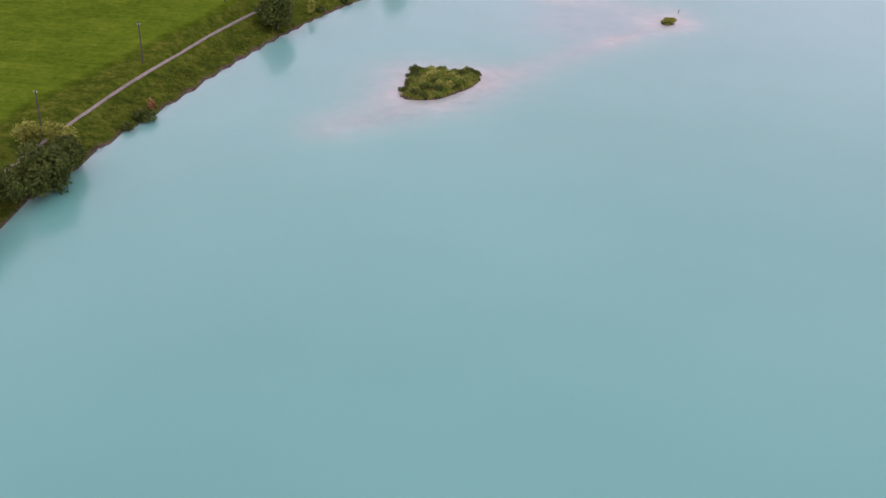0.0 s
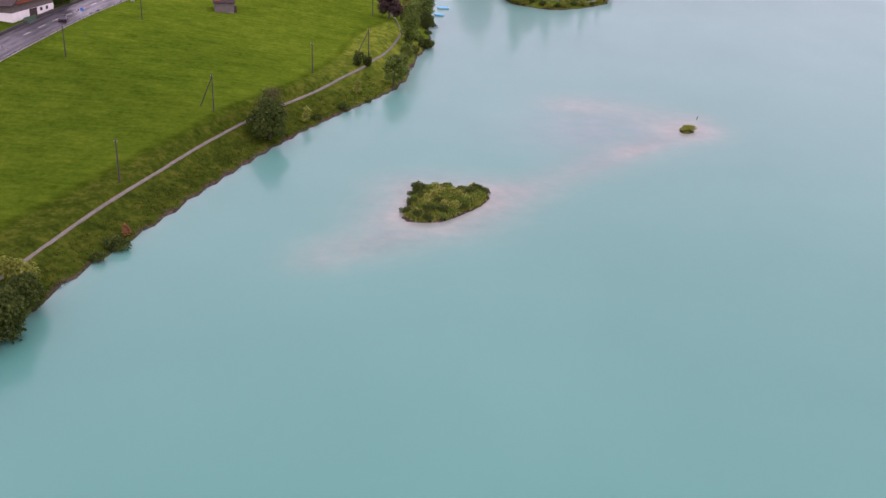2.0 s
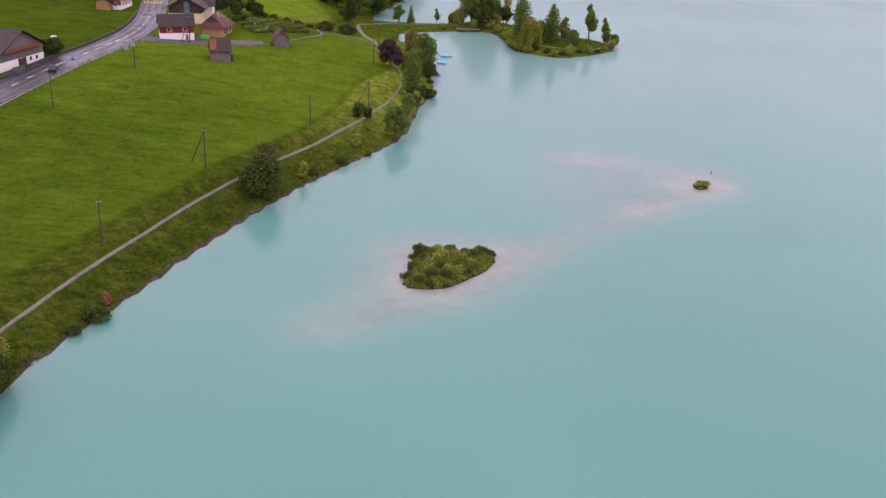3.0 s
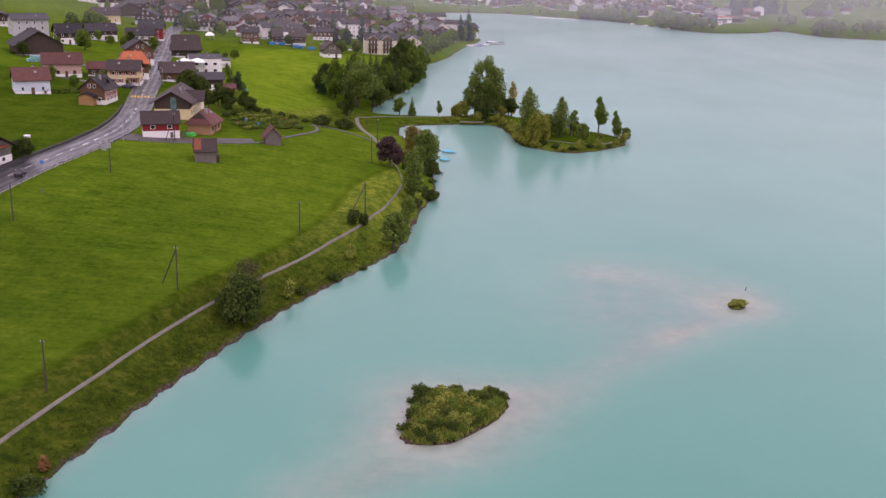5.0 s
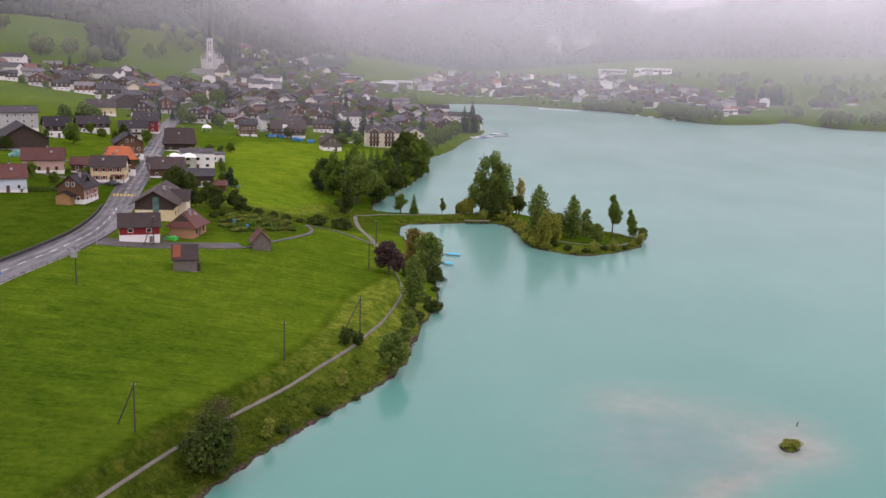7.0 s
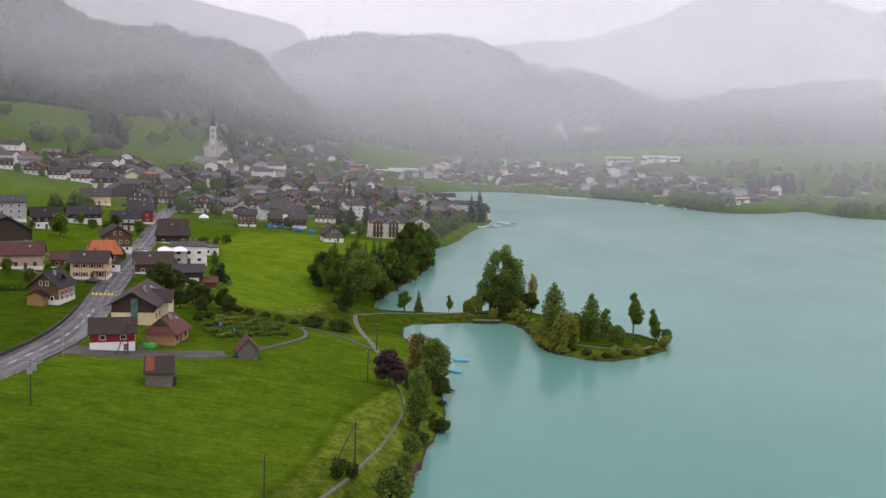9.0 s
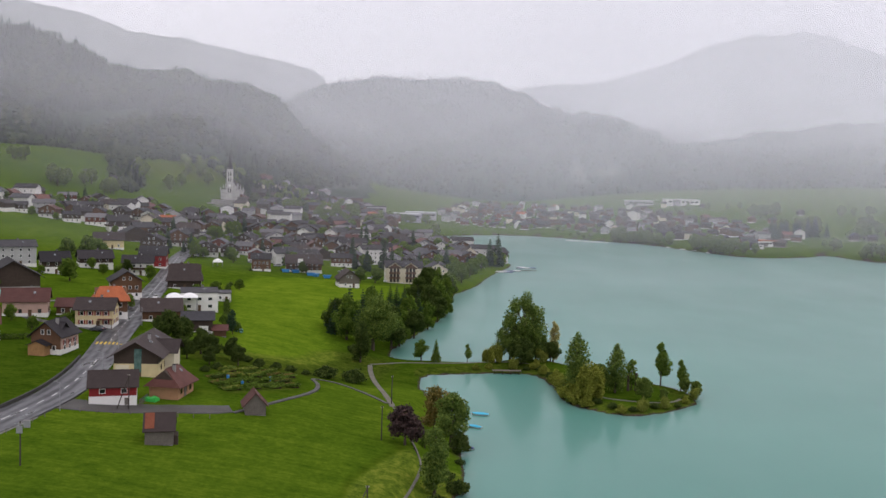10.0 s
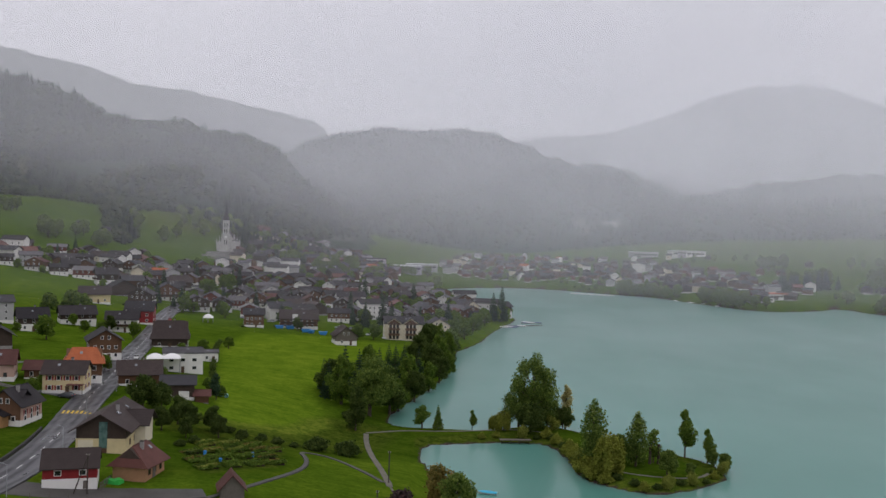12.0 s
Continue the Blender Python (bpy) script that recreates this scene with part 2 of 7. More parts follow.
def ground(x, y):
    """Ground height at one place."""
    d = point_distance(x, y, RINGS[0])
    if d <= 0:
        return float(height(np.array([x]), np.array([y]))[0])
    n = len(KNOWN)
    r = np.sqrt((((x, y) - KNOWN[:, :2]) ** 2).sum(1) / 1e4 + 0.02)
    land = SPLINE[n] + SPLINE[n + 1] * x / 100 + SPLINE[n + 2] * y / 100 + float(SPLINE[:n] @ r)
    return min(max(land, 0.5), 0.15 + d * (0.22 + 0.4 * min(1, max(0, (d - 6) / 8))))

# ---- helpers for building ----
def link_mesh(name, verts, faces, mats, slots=None, smooth=False):
    me = bpy.data.meshes.new(name)
    me.from_pydata([tuple(v) for v in verts], [], [tuple(f) for f in faces])
    for k in (mats if isinstance(mats, (list, tuple)) else [mats]):
        me.materials.append(k)
    if slots is not None:
        me.polygons.foreach_set("material_index", slots)
    if smooth:
        me.polygons.foreach_set("use_smooth", [True] * len(me.polygons))
    me.update()
    return me


PARTS = {}


def part(name, me, parent, label="", at=None):
    """Links a mesh as one part under a thing."""
    ob = new(name, me)
    ob.parent = parent
    PARTS.setdefault(parent.name, []).append(ob)
    if at is not None:
        ob.matrix_basis = at
    if label:
        ob["label"] = label
    return ob


def repeat(ob, m):
    """A copy of a thing with its parts, like copy_thing, quick in a large scene."""
    def branch(o, parent):
        c = o.copy()
        scene.collection.objects.link(c)
        c.parent = parent
        for child in PARTS.get(o.name, ()):
            branch(child, c)
        return c
    c = branch(ob, None)
    c.matrix_basis = m @ Matrix.Diagonal((*ob.scale, 1))
    return c


def spaced(stops):
    """Grid lines: (position, spacing) stops, spacing changing evenly between them."""
    out = [stops[0][0]]
    for (a, sa), (b, sb) in zip(stops, stops[1:]):
        while out[-1] < b - 0.01:
            u = (out[-1] - a) / (b - a)
            out.append(min(b, out[-1] + sa + (sb - sa) * u))
    return np.array(out)


def sheet(name, xs, ys, zf, mat, attrs=None):
    gx, gy = np.meshgrid(xs, ys)
    z = zf(gx.ravel(), gy.ravel())
    v = np.column_stack([gx.ravel(), gy.ravel(), z])
    nx, ny = len(xs), len(ys)
    i = (np.arange(ny - 1)[:, None] * nx + np.arange(nx - 1)[None]).ravel()
    f = np.column_stack([i, i + 1, i + 1 + nx, i + nx])
    me = link_mesh(name, v.tolist(), f.tolist(), mat, smooth=True)
    for key, fn in (attrs or {}).items():
        a = me.attributes.new(key, 'FLOAT', 'POINT')
        a.data.foreach_set("value", np.asarray(fn(gx.ravel(), gy.ravel()), np.float32))
    return new(name, me)


# ---- ground ----
def near_line(x, y, line):
    best = np.full(np.shape(x), 1e9)
    for (ax, ay), (bx, by) in zip(line, line[1:]):
        dx, dy = bx - ax, by - ay
        u = np.clip(((x - ax) * dx + (y - ay) * dy) / (dx * dx + dy * dy), 0, 1)
        best = np.minimum(best, np.hypot(x - ax - u * dx, y - ay - u * dy))
    return best


LAKE_PATH = [(-64, 95), (-60, 120), (-55, 147), (-53.3, 154.6), (-50.1, 167), (-45.8, 182.6), (-42, 196), (-39, 205), (-34.7, 217), (-28.7, 231), (-24, 240.4),
             (-18, 253.3), (-13.4, 264.5), (-10.3, 280), (-6.8, 301), (-5.1, 313), (-7, 321), (-9.5, 331), (-12, 345), (-14, 354), (-17, 372), (-19.5, 386), (-24, 412), (-25.2, 426)]
CAUSEWAY = [(-25.2, 426), (-16, 433.1), (-5, 433.4), (3, 434), (12, 436), (20, 437), (27, 434), (31, 424), (34, 408), (37, 396), (42, 389), (54, 387.5), (62, 391), (65, 396)]


MOWN_EDGE = [(-74, 40), (-69, 120), (-61, 155), (-50, 185), (-41.9, 204.3), (-38.1, 216.3), (-33.3, 226.8), (-26.6, 242.1), (-21.3, 262.3), (-18.6, 278.5), (-17, 294), (-13.5, 306), (-9, 318)]
BANK_RING = MOWN_EDGE + [(30, 318), (30, 40)]
PARCEL_LINE = [(-120, 270), (-84, 244), (-70.2, 234), (-57, 225.4), (-45.1, 216.8)]


def parcel_seam(x, y):
    """The unmown strip between two parcels; along the field's lower edge, a dark line in the colour replaces a small
    drop.
    """
    return np.maximum(np.clip(1 - near_line(x, y, PARCEL_LINE) / 2.2, 0, 1) * 0.7, np.clip(1 - near_line(x + 0.8, y - 0.4, MOWN_EDGE) / 2.2, 0, 1))


def rough_grass(x, y):
    """Unmown grass: the lake bank, the peninsula and the slope below the second field."""
    d = edge_distance(x, y, LAND_RING)
    bank = np.clip(0.5 + edge_distance(x, y, BANK_RING) / 4, 0, 1)
    slope = np.clip(1.4 - near_line(x, y, [(-60, 385), (-45, 392), (-33, 408), (-30, 425)]) / 14, 0, 1)
    spit = np.clip(1.2 - np.abs(d - 3) / 5, 0, 1) * ((x > 15) | (x > -12) & (y > 415)) * (y > 340) * (y < 470)
    plot = np.clip(edge_distance(x, y, [(-49, 333), (-36, 350), (-38, 372), (-48, 381), (-60, 372), (-58, 350)]) / 3, 0, 0.9)
    knoll = blob(x, y, -262, 1088, 46, 34)
    return np.maximum(np.maximum(np.maximum(np.maximum(np.where(y < 330, bank, 0), slope), spit), plot), knoll)


def shore_band(x, y):
    d = edge_distance(x, y, LAND_RING)
    e = np.maximum(edge_distance(x, y, ISLAND_RING), edge_distance(x, y, ISLET_RING))
    return np.clip(1 - np.maximum(np.where(e > -8, e, -9) * 2.2, d) / 0.6, 0, 1)


UPPER_MEADOW = [(-62, 392), (-40, 404), (-34, 424), (-44, 470), (-28, 520), (-20, 610), (-60, 620), (-100, 610), (-98, 548), (-72, 430)]


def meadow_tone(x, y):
    """Grass brightness by zone: the upper meadow by the village is freshly mown and paler, the bank darker at its near
    end.
    """
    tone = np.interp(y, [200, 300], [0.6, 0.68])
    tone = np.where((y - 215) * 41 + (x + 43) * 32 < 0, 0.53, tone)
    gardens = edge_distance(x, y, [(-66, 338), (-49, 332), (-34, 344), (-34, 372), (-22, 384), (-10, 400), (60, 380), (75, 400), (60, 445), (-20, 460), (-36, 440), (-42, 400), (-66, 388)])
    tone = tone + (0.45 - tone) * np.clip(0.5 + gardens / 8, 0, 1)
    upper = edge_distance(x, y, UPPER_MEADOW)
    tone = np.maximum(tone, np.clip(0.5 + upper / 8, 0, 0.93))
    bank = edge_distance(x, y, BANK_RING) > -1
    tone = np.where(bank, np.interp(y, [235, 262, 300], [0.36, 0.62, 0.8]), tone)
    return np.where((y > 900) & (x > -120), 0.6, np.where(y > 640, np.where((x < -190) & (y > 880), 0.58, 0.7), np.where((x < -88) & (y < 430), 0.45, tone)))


k = Mat("grass", 0.95, 0.0).world_coord()
fine, mid, big = k.noise(0.9, 6, 0.75), k.noise(0.16, 5, 0.65), k.noise(0.018, 3)
mow = k.noise(0.09, 4, 0.6, (1.0, 9.0, 1.0), 24)
tone = k.mix(0.55, k.mix(0.4, mid, big), k.mix(0.62, mow, fine))
lawn = k.ramp(tone, [(0.40, (0.0235, 0.051, 0.0036)), (0.5, (0.042, 0.079, 0.0056)), (0.60, (0.070, 0.109, 0.0092))])
wild = k.ramp(k.mix(0.5, k.noise(0.35, 5, 0.7), fine), [(0.36, (0.018, 0.036, 0.005)), (0.5, (0.047, 0.074, 0.008)), (0.64, (0.105, 0.122, 0.018))])
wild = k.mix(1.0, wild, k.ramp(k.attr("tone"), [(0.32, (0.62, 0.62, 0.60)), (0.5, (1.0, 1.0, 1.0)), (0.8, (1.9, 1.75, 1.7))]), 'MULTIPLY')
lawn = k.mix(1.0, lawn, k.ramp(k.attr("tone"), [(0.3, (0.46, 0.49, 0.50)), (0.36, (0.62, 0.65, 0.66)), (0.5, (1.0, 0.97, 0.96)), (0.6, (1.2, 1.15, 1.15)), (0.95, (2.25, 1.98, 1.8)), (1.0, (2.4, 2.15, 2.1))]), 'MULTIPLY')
lawn = k.mix(k.grey(k.mix(0.3, k.attr("seam"), fine), 0.36, 0.8, 0, 0.55), lawn, k.ramp(fine, [(0.35, (0.016, 0.028, 0.002)), (0.65, (0.036, 0.054, 0.004))]))
turf = k.mix(k.grey(k.mix(0.3, k.attr("wild"), k.noise(0.5, 4)), 0.36, 0.58), lawn, wild)
stones = k.n.new("ShaderNodeTexVoronoi")
stones.inputs["Scale"].default_value = 1.6
k.l.new(k.coord, stones.inputs["Vector"])
pebbles = k.ramp(stones.outputs["Distance"], [(0.1, (0.105, 0.072, 0.058)), (0.6, (0.040, 0.030, 0.026))])
sand = k.ramp(k.mix(0.5, k.noise(0.12, 4), k.noise(0.9, 4)), [(0.3, (0.52, 0.355, 0.29)), (0.7, (0.84, 0.60, 0.52))])
sand = k.mix(k.attr("mud"), sand, k.ramp(k.noise(0.15, 5), [(0.3, (0.20, 0.16, 0.18)), (0.7, (0.34, 0.28, 0.30))]))
geo = k.n.new("ShaderNodeNewGeometry")
sepz = k.n.new("ShaderNodeSeparateXYZ")
k.l.new(geo.outputs["Position"], sepz.inputs[0])
gravel = k.mix(k.grey(sepz.outputs["Z"], -0.12, -0.02, 1, 0), pebbles, sand)
col = k.mix(k.grey(k.mix(0.3, k.attr("shore"), mid), 0.25, 0.6), turf, gravel)
k.color(col).bump(k.mix(0.5, fine, k.noise(0.8, 4)), 0.55, 0.35)
M["grass"] = k.m

GX = spaced([(-4800, 400), (-700, 60), (-160, 3.0), (-90, 2.0), (80, 2.0), (130, 3.0), (420, 12), (900, 60), (4800, 500)])
GY = spaced([(-400, 60), (90, 3.0), (130, 2.0), (440, 2.0), (520, 3.5), (900, 8), (1300, 14), (1800, 40), (4900, 300)])
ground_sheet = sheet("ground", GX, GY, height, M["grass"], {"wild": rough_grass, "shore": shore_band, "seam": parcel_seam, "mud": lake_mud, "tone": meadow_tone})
tagged(ground_sheet, "lush green valley meadows sloping to the lake shore", "ground", kind="structure")

# ---- lake ----
k = Mat("lake_water", 0.1, 0.5).world_coord()
ripple = k.mix(0.5, k.noise(1.1, 3, 0.5, (1.0, 0.6, 1.0), 15), k.noise(0.22, 3, 0.5, (1.0, 0.5, 1.0), -20))
bumpn = k.n.new("ShaderNodeBump")
bumpn.inputs["Strength"].default_value = 0.3
bumpn.inputs["Distance"].default_value = 0.12
k.l.new(ripple, bumpn.inputs["Height"])
patch = k.noise(0.012, 3, 0.5)
silt = k.ramp(patch, [(0.35, (0.050, 0.210, 0.168)), (0.65, (0.062, 0.234, 0.188))])
# the bed shows through where the water is shallow
cloudy = k.mix(0.5, k.noise(0.07, 5, 0.6), k.noise(0.3, 4, 0.6))
seen = k.math('MULTIPLY', k.attr("shallow"), k.grey(cloudy, 0.3, 0.7, 0.7, 1.3))
bed_sand = k.ramp(k.mix(0.35, k.noise(0.12, 4), k.noise(0.4, 4)), [(0.3, (0.15, 0.170, 0.145)), (0.7, (0.285, 0.290, 0.240))])
bed_mud = k.ramp(k.noise(0.15, 5), [(0.3, (0.115, 0.150, 0.150)), (0.7, (0.19, 0.205, 0.205))])
bed = k.mix(k.attr("mud"), bed_sand, bed_mud)
k.n.remove(k.bsdf)
body = k.n.new("ShaderNodeBsdfDiffuse")
k.l.new(k.mix(k.math('MINIMUM', seen, 1.0), silt, bed), body.inputs["Color"])
gloss = k.n.new("ShaderNodeBsdfGlossy")
gloss.inputs["Roughness"].default_value = 0.15
k.l.new(bumpn.outputs[0], gloss.inputs["Normal"])
ruffled = k.n.new("ShaderNodeBsdfGlossy")
ruffled.inputs["Roughness"].default_value = 0.46
k.l.new(bumpn.outputs[0], ruffled.inputs["Normal"])
sheen = k.n.new("ShaderNodeMixShader")
k.l.new(k.grey(k.noise(0.02, 3, 0.5, (1.0, 0.4, 1.0), 20), 0.3, 0.7, 0.4, 0.5), sheen.inputs[0])
k.l.new(gloss.outputs[0], sheen.inputs[1])
k.l.new(ruffled.outputs[0], sheen.inputs[2])
fres = k.n.new("ShaderNodeFresnel")
fres.inputs["IOR"].default_value = 1.47
k.l.new(bumpn.outputs[0], fres.inputs["Normal"])
top = k.n.new("ShaderNodeMixShader")
# waves tilt away from the eye at low angles, which weakens the mirror there
k.l.new(k.math('MULTIPLY', fres.outputs[0], k.math('SUBTRACT', 1.0, k.math('MULTIPLY', fres.outputs[0], 0.42))), top.inputs[0])
k.l.new(body.outputs[0], top.inputs[1])
k.l.new(sheen.outputs[0], top.inputs[2])
k.l.new(top.outputs[0], k.n["Material Output"].inputs["Surface"])
M["water"] = k.m


WX = spaced([(-100, 3), (-60, 2.0), (90, 2.0), (150, 4), (420, 15), (1500, 120)])
WY = spaced([(-400, 50), (90, 3), (130, 2.0), (460, 2.0), (560, 5), (1300, 15)])
lake = sheet("lake_water", WX, WY, lambda x, y: np.zeros(len(x)), M["water"], {"shallow": shallow, "mud": lake_mud})
lake.visible_shadow = False
tagged(lake, "calm turquoise glacial lake with faint ripples", "lake", kind="structure")

# ---- roads and paths ----
def along(line, step):
    """Points every step metres along a smoothed line, with their left-hand normals."""
    pts = [Vector(p) for p in line]
    for _ in range(2):
        nxt = [pts[0]]
        for a, b in zip(pts, pts[1:]):
            nxt += [a * .75 + b * .25, a * .25 + b * .75]
        pts = nxt + [pts[-1]]
    out, left = [], 0.0
    for a, b in zip(pts, pts[1:]):
        d = (b - a).length
        if d < 1e-6:
            continue
        t = (b - a) / d
        while left < d:
            out.append((a + t * left, Vector((-t.y, t.x))))
            left += step
        left -= d
    return out


def strip(name, line, half, lift, mat, step=2.0, across=4, edge=0.15, skirt=0.5, half_end=None):
    """A paved strip that follows the ground, with a thickness at its edges."""
    rows = along(line, step)
    verts, faces = [], []
    for i, (p, n) in enumerate(rows):
        h = half if half_end is None else half + (half_end - half) * i / max(1, len(rows) - 1)
        base = ground(p.x, p.y)
        for j in range(across + 1):
            u = j / across * 2 - 1
            q = p + n * (u * h + edge * noise.noise(Vector((p.x * 0.4, p.y * 0.4, u * 3))))
            g = ground(q.x, q.y)
            verts.append((q.x, q.y, max(g, base * 0.6 + g * 0.4) + lift))
        for s in (-1, 1):
            q = p + n * (s * (h + edge))
            verts.append((q.x, q.y, min(base, ground(q.x, q.y)) - skirt))
    w = across + 3
    for i in range(len(rows) - 1):
        a, b = i * w, (i + 1) * w
        for j in range(across):
            faces.append((a + j, a + j + 1, b + j + 1, b + j))
        faces.append((a + across + 1, a, b, b + across + 1))
        faces.append((a + across, a + across + 2, b + across + 2, b + across))
    me = link_mesh(name, verts, faces, mat, smooth=False)
    lane = me.attributes.new("across", 'FLOAT', 'POINT')
    lane.data.foreach_set("value", ([j / across for j in range(across + 1)] + [0.0, 1.0]) * len(rows))
    return new(name, me)


k = Mat("wet_asphalt", 0.35, 0.35).world_coord()
wear, grit, streak = k.noise(0.12, 4), k.noise(6.0, 3), k.noise(0.5, 4, 0.6, (1.0, 0.12, 1.0), 12)
# four wheel tracks worn dark and wet along the two lanes
track = k.math('MULTIPLY', k.math('ADD', k.math('COSINE', k.math('MULTIPLY', k.math('SUBTRACT', k.attr("across"), 0.13), 25.13)), 1.0), 0.5)
track = k.math('MULTIPLY', track, k.grey(streak, 0.35, 0.6, 0.35, 1.0))
dry = k.ramp(k.mix(0.5, wear, k.mix(0.35, grit, streak)), [(0.36, (0.022, 0.022, 0.025)), (0.5, (0.050, 0.050, 0.055)), (0.64, (0.082, 0.082, 0.088))])
k.color(k.mix(k.grey(track, 0.25, 0.85, 0.0, 0.8), dry, (0.014, 0.014, 0.016)))
k.rough(k.math('ADD', k.grey(k.mix(0.5, streak, wear), 0.35, 0.62, 0.2, 0.5), k.math('MULTIPLY', track, 0.12))).bump(grit, 0.2, 0.02)
M["asphalt"] = k.m
k = Mat("gravel_path", 0.9, 0.2).world_coord()
k.color(k.ramp(k.mix(0.5, k.noise(0.3, 4), k.noise(5.0, 3)), [(0.3, (0.088, 0.085, 0.066)), (0.7, (0.19, 0.180, 0.145))])).bump(k.noise(9, 2), 0.3, 0.03)
M["gravel"] = k.m
k = Mat("yard_gravel", 0.6, 0.2).world_coord()
k.color(k.ramp(k.mix(0.5, k.noise(0.25, 4), k.noise(4.0, 3)), [(0.3, (0.036, 0.034, 0.031)), (0.7, (0.092, 0.086, 0.080))])).bump(k.noise(7, 2), 0.3, 0.03)
M["yard"] = k.m
M["paint_white"] = plain("road_paint_white", (0.7, 0.7, 0.68), 0.6, 0.3, 0.6)
M["paint_yellow"] = plain("road_paint_yellow", (0.72, 0.5, 0.05), 0.6, 0.3, 0.6)
M["concrete"] = plain("concrete", (0.27, 0.26, 0.25), 0.85, 0.35, 0.5, 6)
M["dark_stone"] = plain("dark_stone", (0.050, 0.047, 0.044), 0.9, 0.4, 0.6, 3)

ROAD = [(-96, 215), (-92, 245), (-88.5, 270), (-85.5, 290), (-83.6, 308), (-83, 328), (-84.5, 346), (-88, 364), (-93, 388), (-97.5, 412), (-107, 458), (-121, 524), (-137, 596), (-146, 640), (-151, 690), (-150, 760), (-158, 850)]
road = tagged(strip("road", ROAD, 4.3, 0.10, M["asphalt"], 2.0, 16), "wet grey asphalt village road with worn markings", "road", kind="structure")
drive = tagged(strip("pavement", [(-80, 318.5), (-74, 318.5), (-66, 320), (-58, 321.5), (-50, 322), (-45.5, 324)], 4.4, 0.07, M["yard"], 1.5, 6, 0.5, half_end=2.6), "wet asphalt yard in front of the red house", "pavement", kind="structure")
walk_a = tagged(strip("footpath_1", LAKE_PATH, 0.22, 0.06, M["gravel"], 2.0, 2, 0.05, 0.3), "narrow pale gravel path along the lake bank", "path", kind="structure")
walk_b = tagged(strip("footpath_2", CAUSEWAY, 0.45, 0.06, M["gravel"], 2.0, 2, 0.1, 0.3), "gravel path over the causeway to the wooded spit", "path", kind="structure")
walk_d = tagged(strip("footpath_5", [(-13.6, 352), (-17, 372), (-19.5, 386), (-24, 412), (-25.2, 426)], 0.7, 0.09, M["gravel"], 1.5, 2, 0.1, 0.3), "pale gravel path climbing from the causeway", "path", kind="structure")
walk_c = tagged(strip("footpath_3", [(-45, 321), (-40, 329), (-35.4, 341), (-32.2, 354), (-33.4, 367), (-37, 377), (-33, 379.5), (-28.5, 377), (-21.5, 366), (-14.5, 354)], 0.5, 0.16, M["yard"], 1.5, 2, 0.1, 0.3),
                "grey asphalt footpath winding down past the garden", "path", kind="structure")
side_a = tagged(strip("footpath_4", [(-99, 398), (-112, 404), (-124, 408), (-135, 420), (-141, 440), (-128, 455), (-112, 462)], 1.4, 0.06, M["asphalt"], 2.0, 2, 0.1, 0.3), "narrow asphalt lane between the chalets", "path", kind="structure")

# white lane dashes and the yellow crossing
def marking(name, centre, along_dir, length, width, mat, label):
    n = Vector((-along_dir.y, along_dir.x))
    v = []
    for a, b in ((-1, -1), (1, -1), (1, 1), (-1, 1)):
        q = centre + along_dir * (a * length / 2) + n * (b * width / 2)
        v.append((q.x, q.y, ground(centre.x, centre.y) + 0.135 + 0.0 * a))
    zc = sum(ground(p[0], p[1]) for p in v) / 4
    v = [(p[0], p[1], max(ground(p[0], p[1]), zc) + 0.13) for p in v]
    low = [(p[0], p[1], p[2] - 0.03) for p in v]
    me = link_mesh(name, v + low, [(0, 1, 2, 3), (4, 5, 1, 0), (5, 6, 2, 1), (6, 7, 3, 2), (7, 4, 0, 3)], mat)
    return tagged(part(name, me, road), label)


rows_r = along(ROAD, 1.0)
for i in range(40, len(rows_r) - 160, 7):
    if 150 < i < 172:
        continue
    p, n = rows_r[i]
    marking("lane_marking", p + n * 0.2, Vector((n.y, -n.x)), 3.0, 0.18, M["paint_white"], "worn white lane dash")
ci = min(range(len(rows_r)), key=lambda i: (rows_r[i][0] - Vector((-91.5, 381))).length)
for j in range(-3, 4):
    p, n = rows_r[ci]
    marking("crossing_bar", p + n * (j * 1.05), Vector((n.y, -n.x)), 3.2, 0.5, M["paint_yellow"], "yellow crossing bar")


def kerb_wall(name, line, side, offset, height_up, thick, mat, label):
    """A low wall beside the road, standing on the verge."""
    rows = along(line, 2.0)
    v, f = [], []
    for p, n in rows:
        q = p + n * side * offset
        r = p + n * side * (offset + thick)
        g = min(ground(q.x, q.y), ground(r.x, r.y))
        top = ground(q.x, q.y) + height_up
        v += [(q.x, q.y, g - 0.5), (q.x, q.y, top), (r.x, r.y, top), (r.x, r.y, g - 0.5)]
    for i in range(len(rows) - 1):
        a, b = 4 * i, 4 * i + 4
        f += [(a, b, b + 1, a + 1), (a + 1, b + 1, b + 2, a + 2), (a + 2, b + 2, b + 3, a + 3)]
    f += [(0, 1, 2, 3), tuple(4 * (len(rows) - 1) + i for i in (3, 2, 1, 0))]
    return tagged(new(name, link_mesh(name, v, f, mat)), label, "wall", kind="structure")


kerb_wall("wall_1", [q for q in ROAD if q[1] <= 364], 1, 4.5, 0.7, 0.4, M["dark_stone"], "low dark stone wall edging the curved road")
kerb_wall("kerb_1", [q for q in ROAD if q[1] <= 316], -1, 4.42, 0.16, 0.2, M["concrete"], "low concrete kerb between road and meadow")

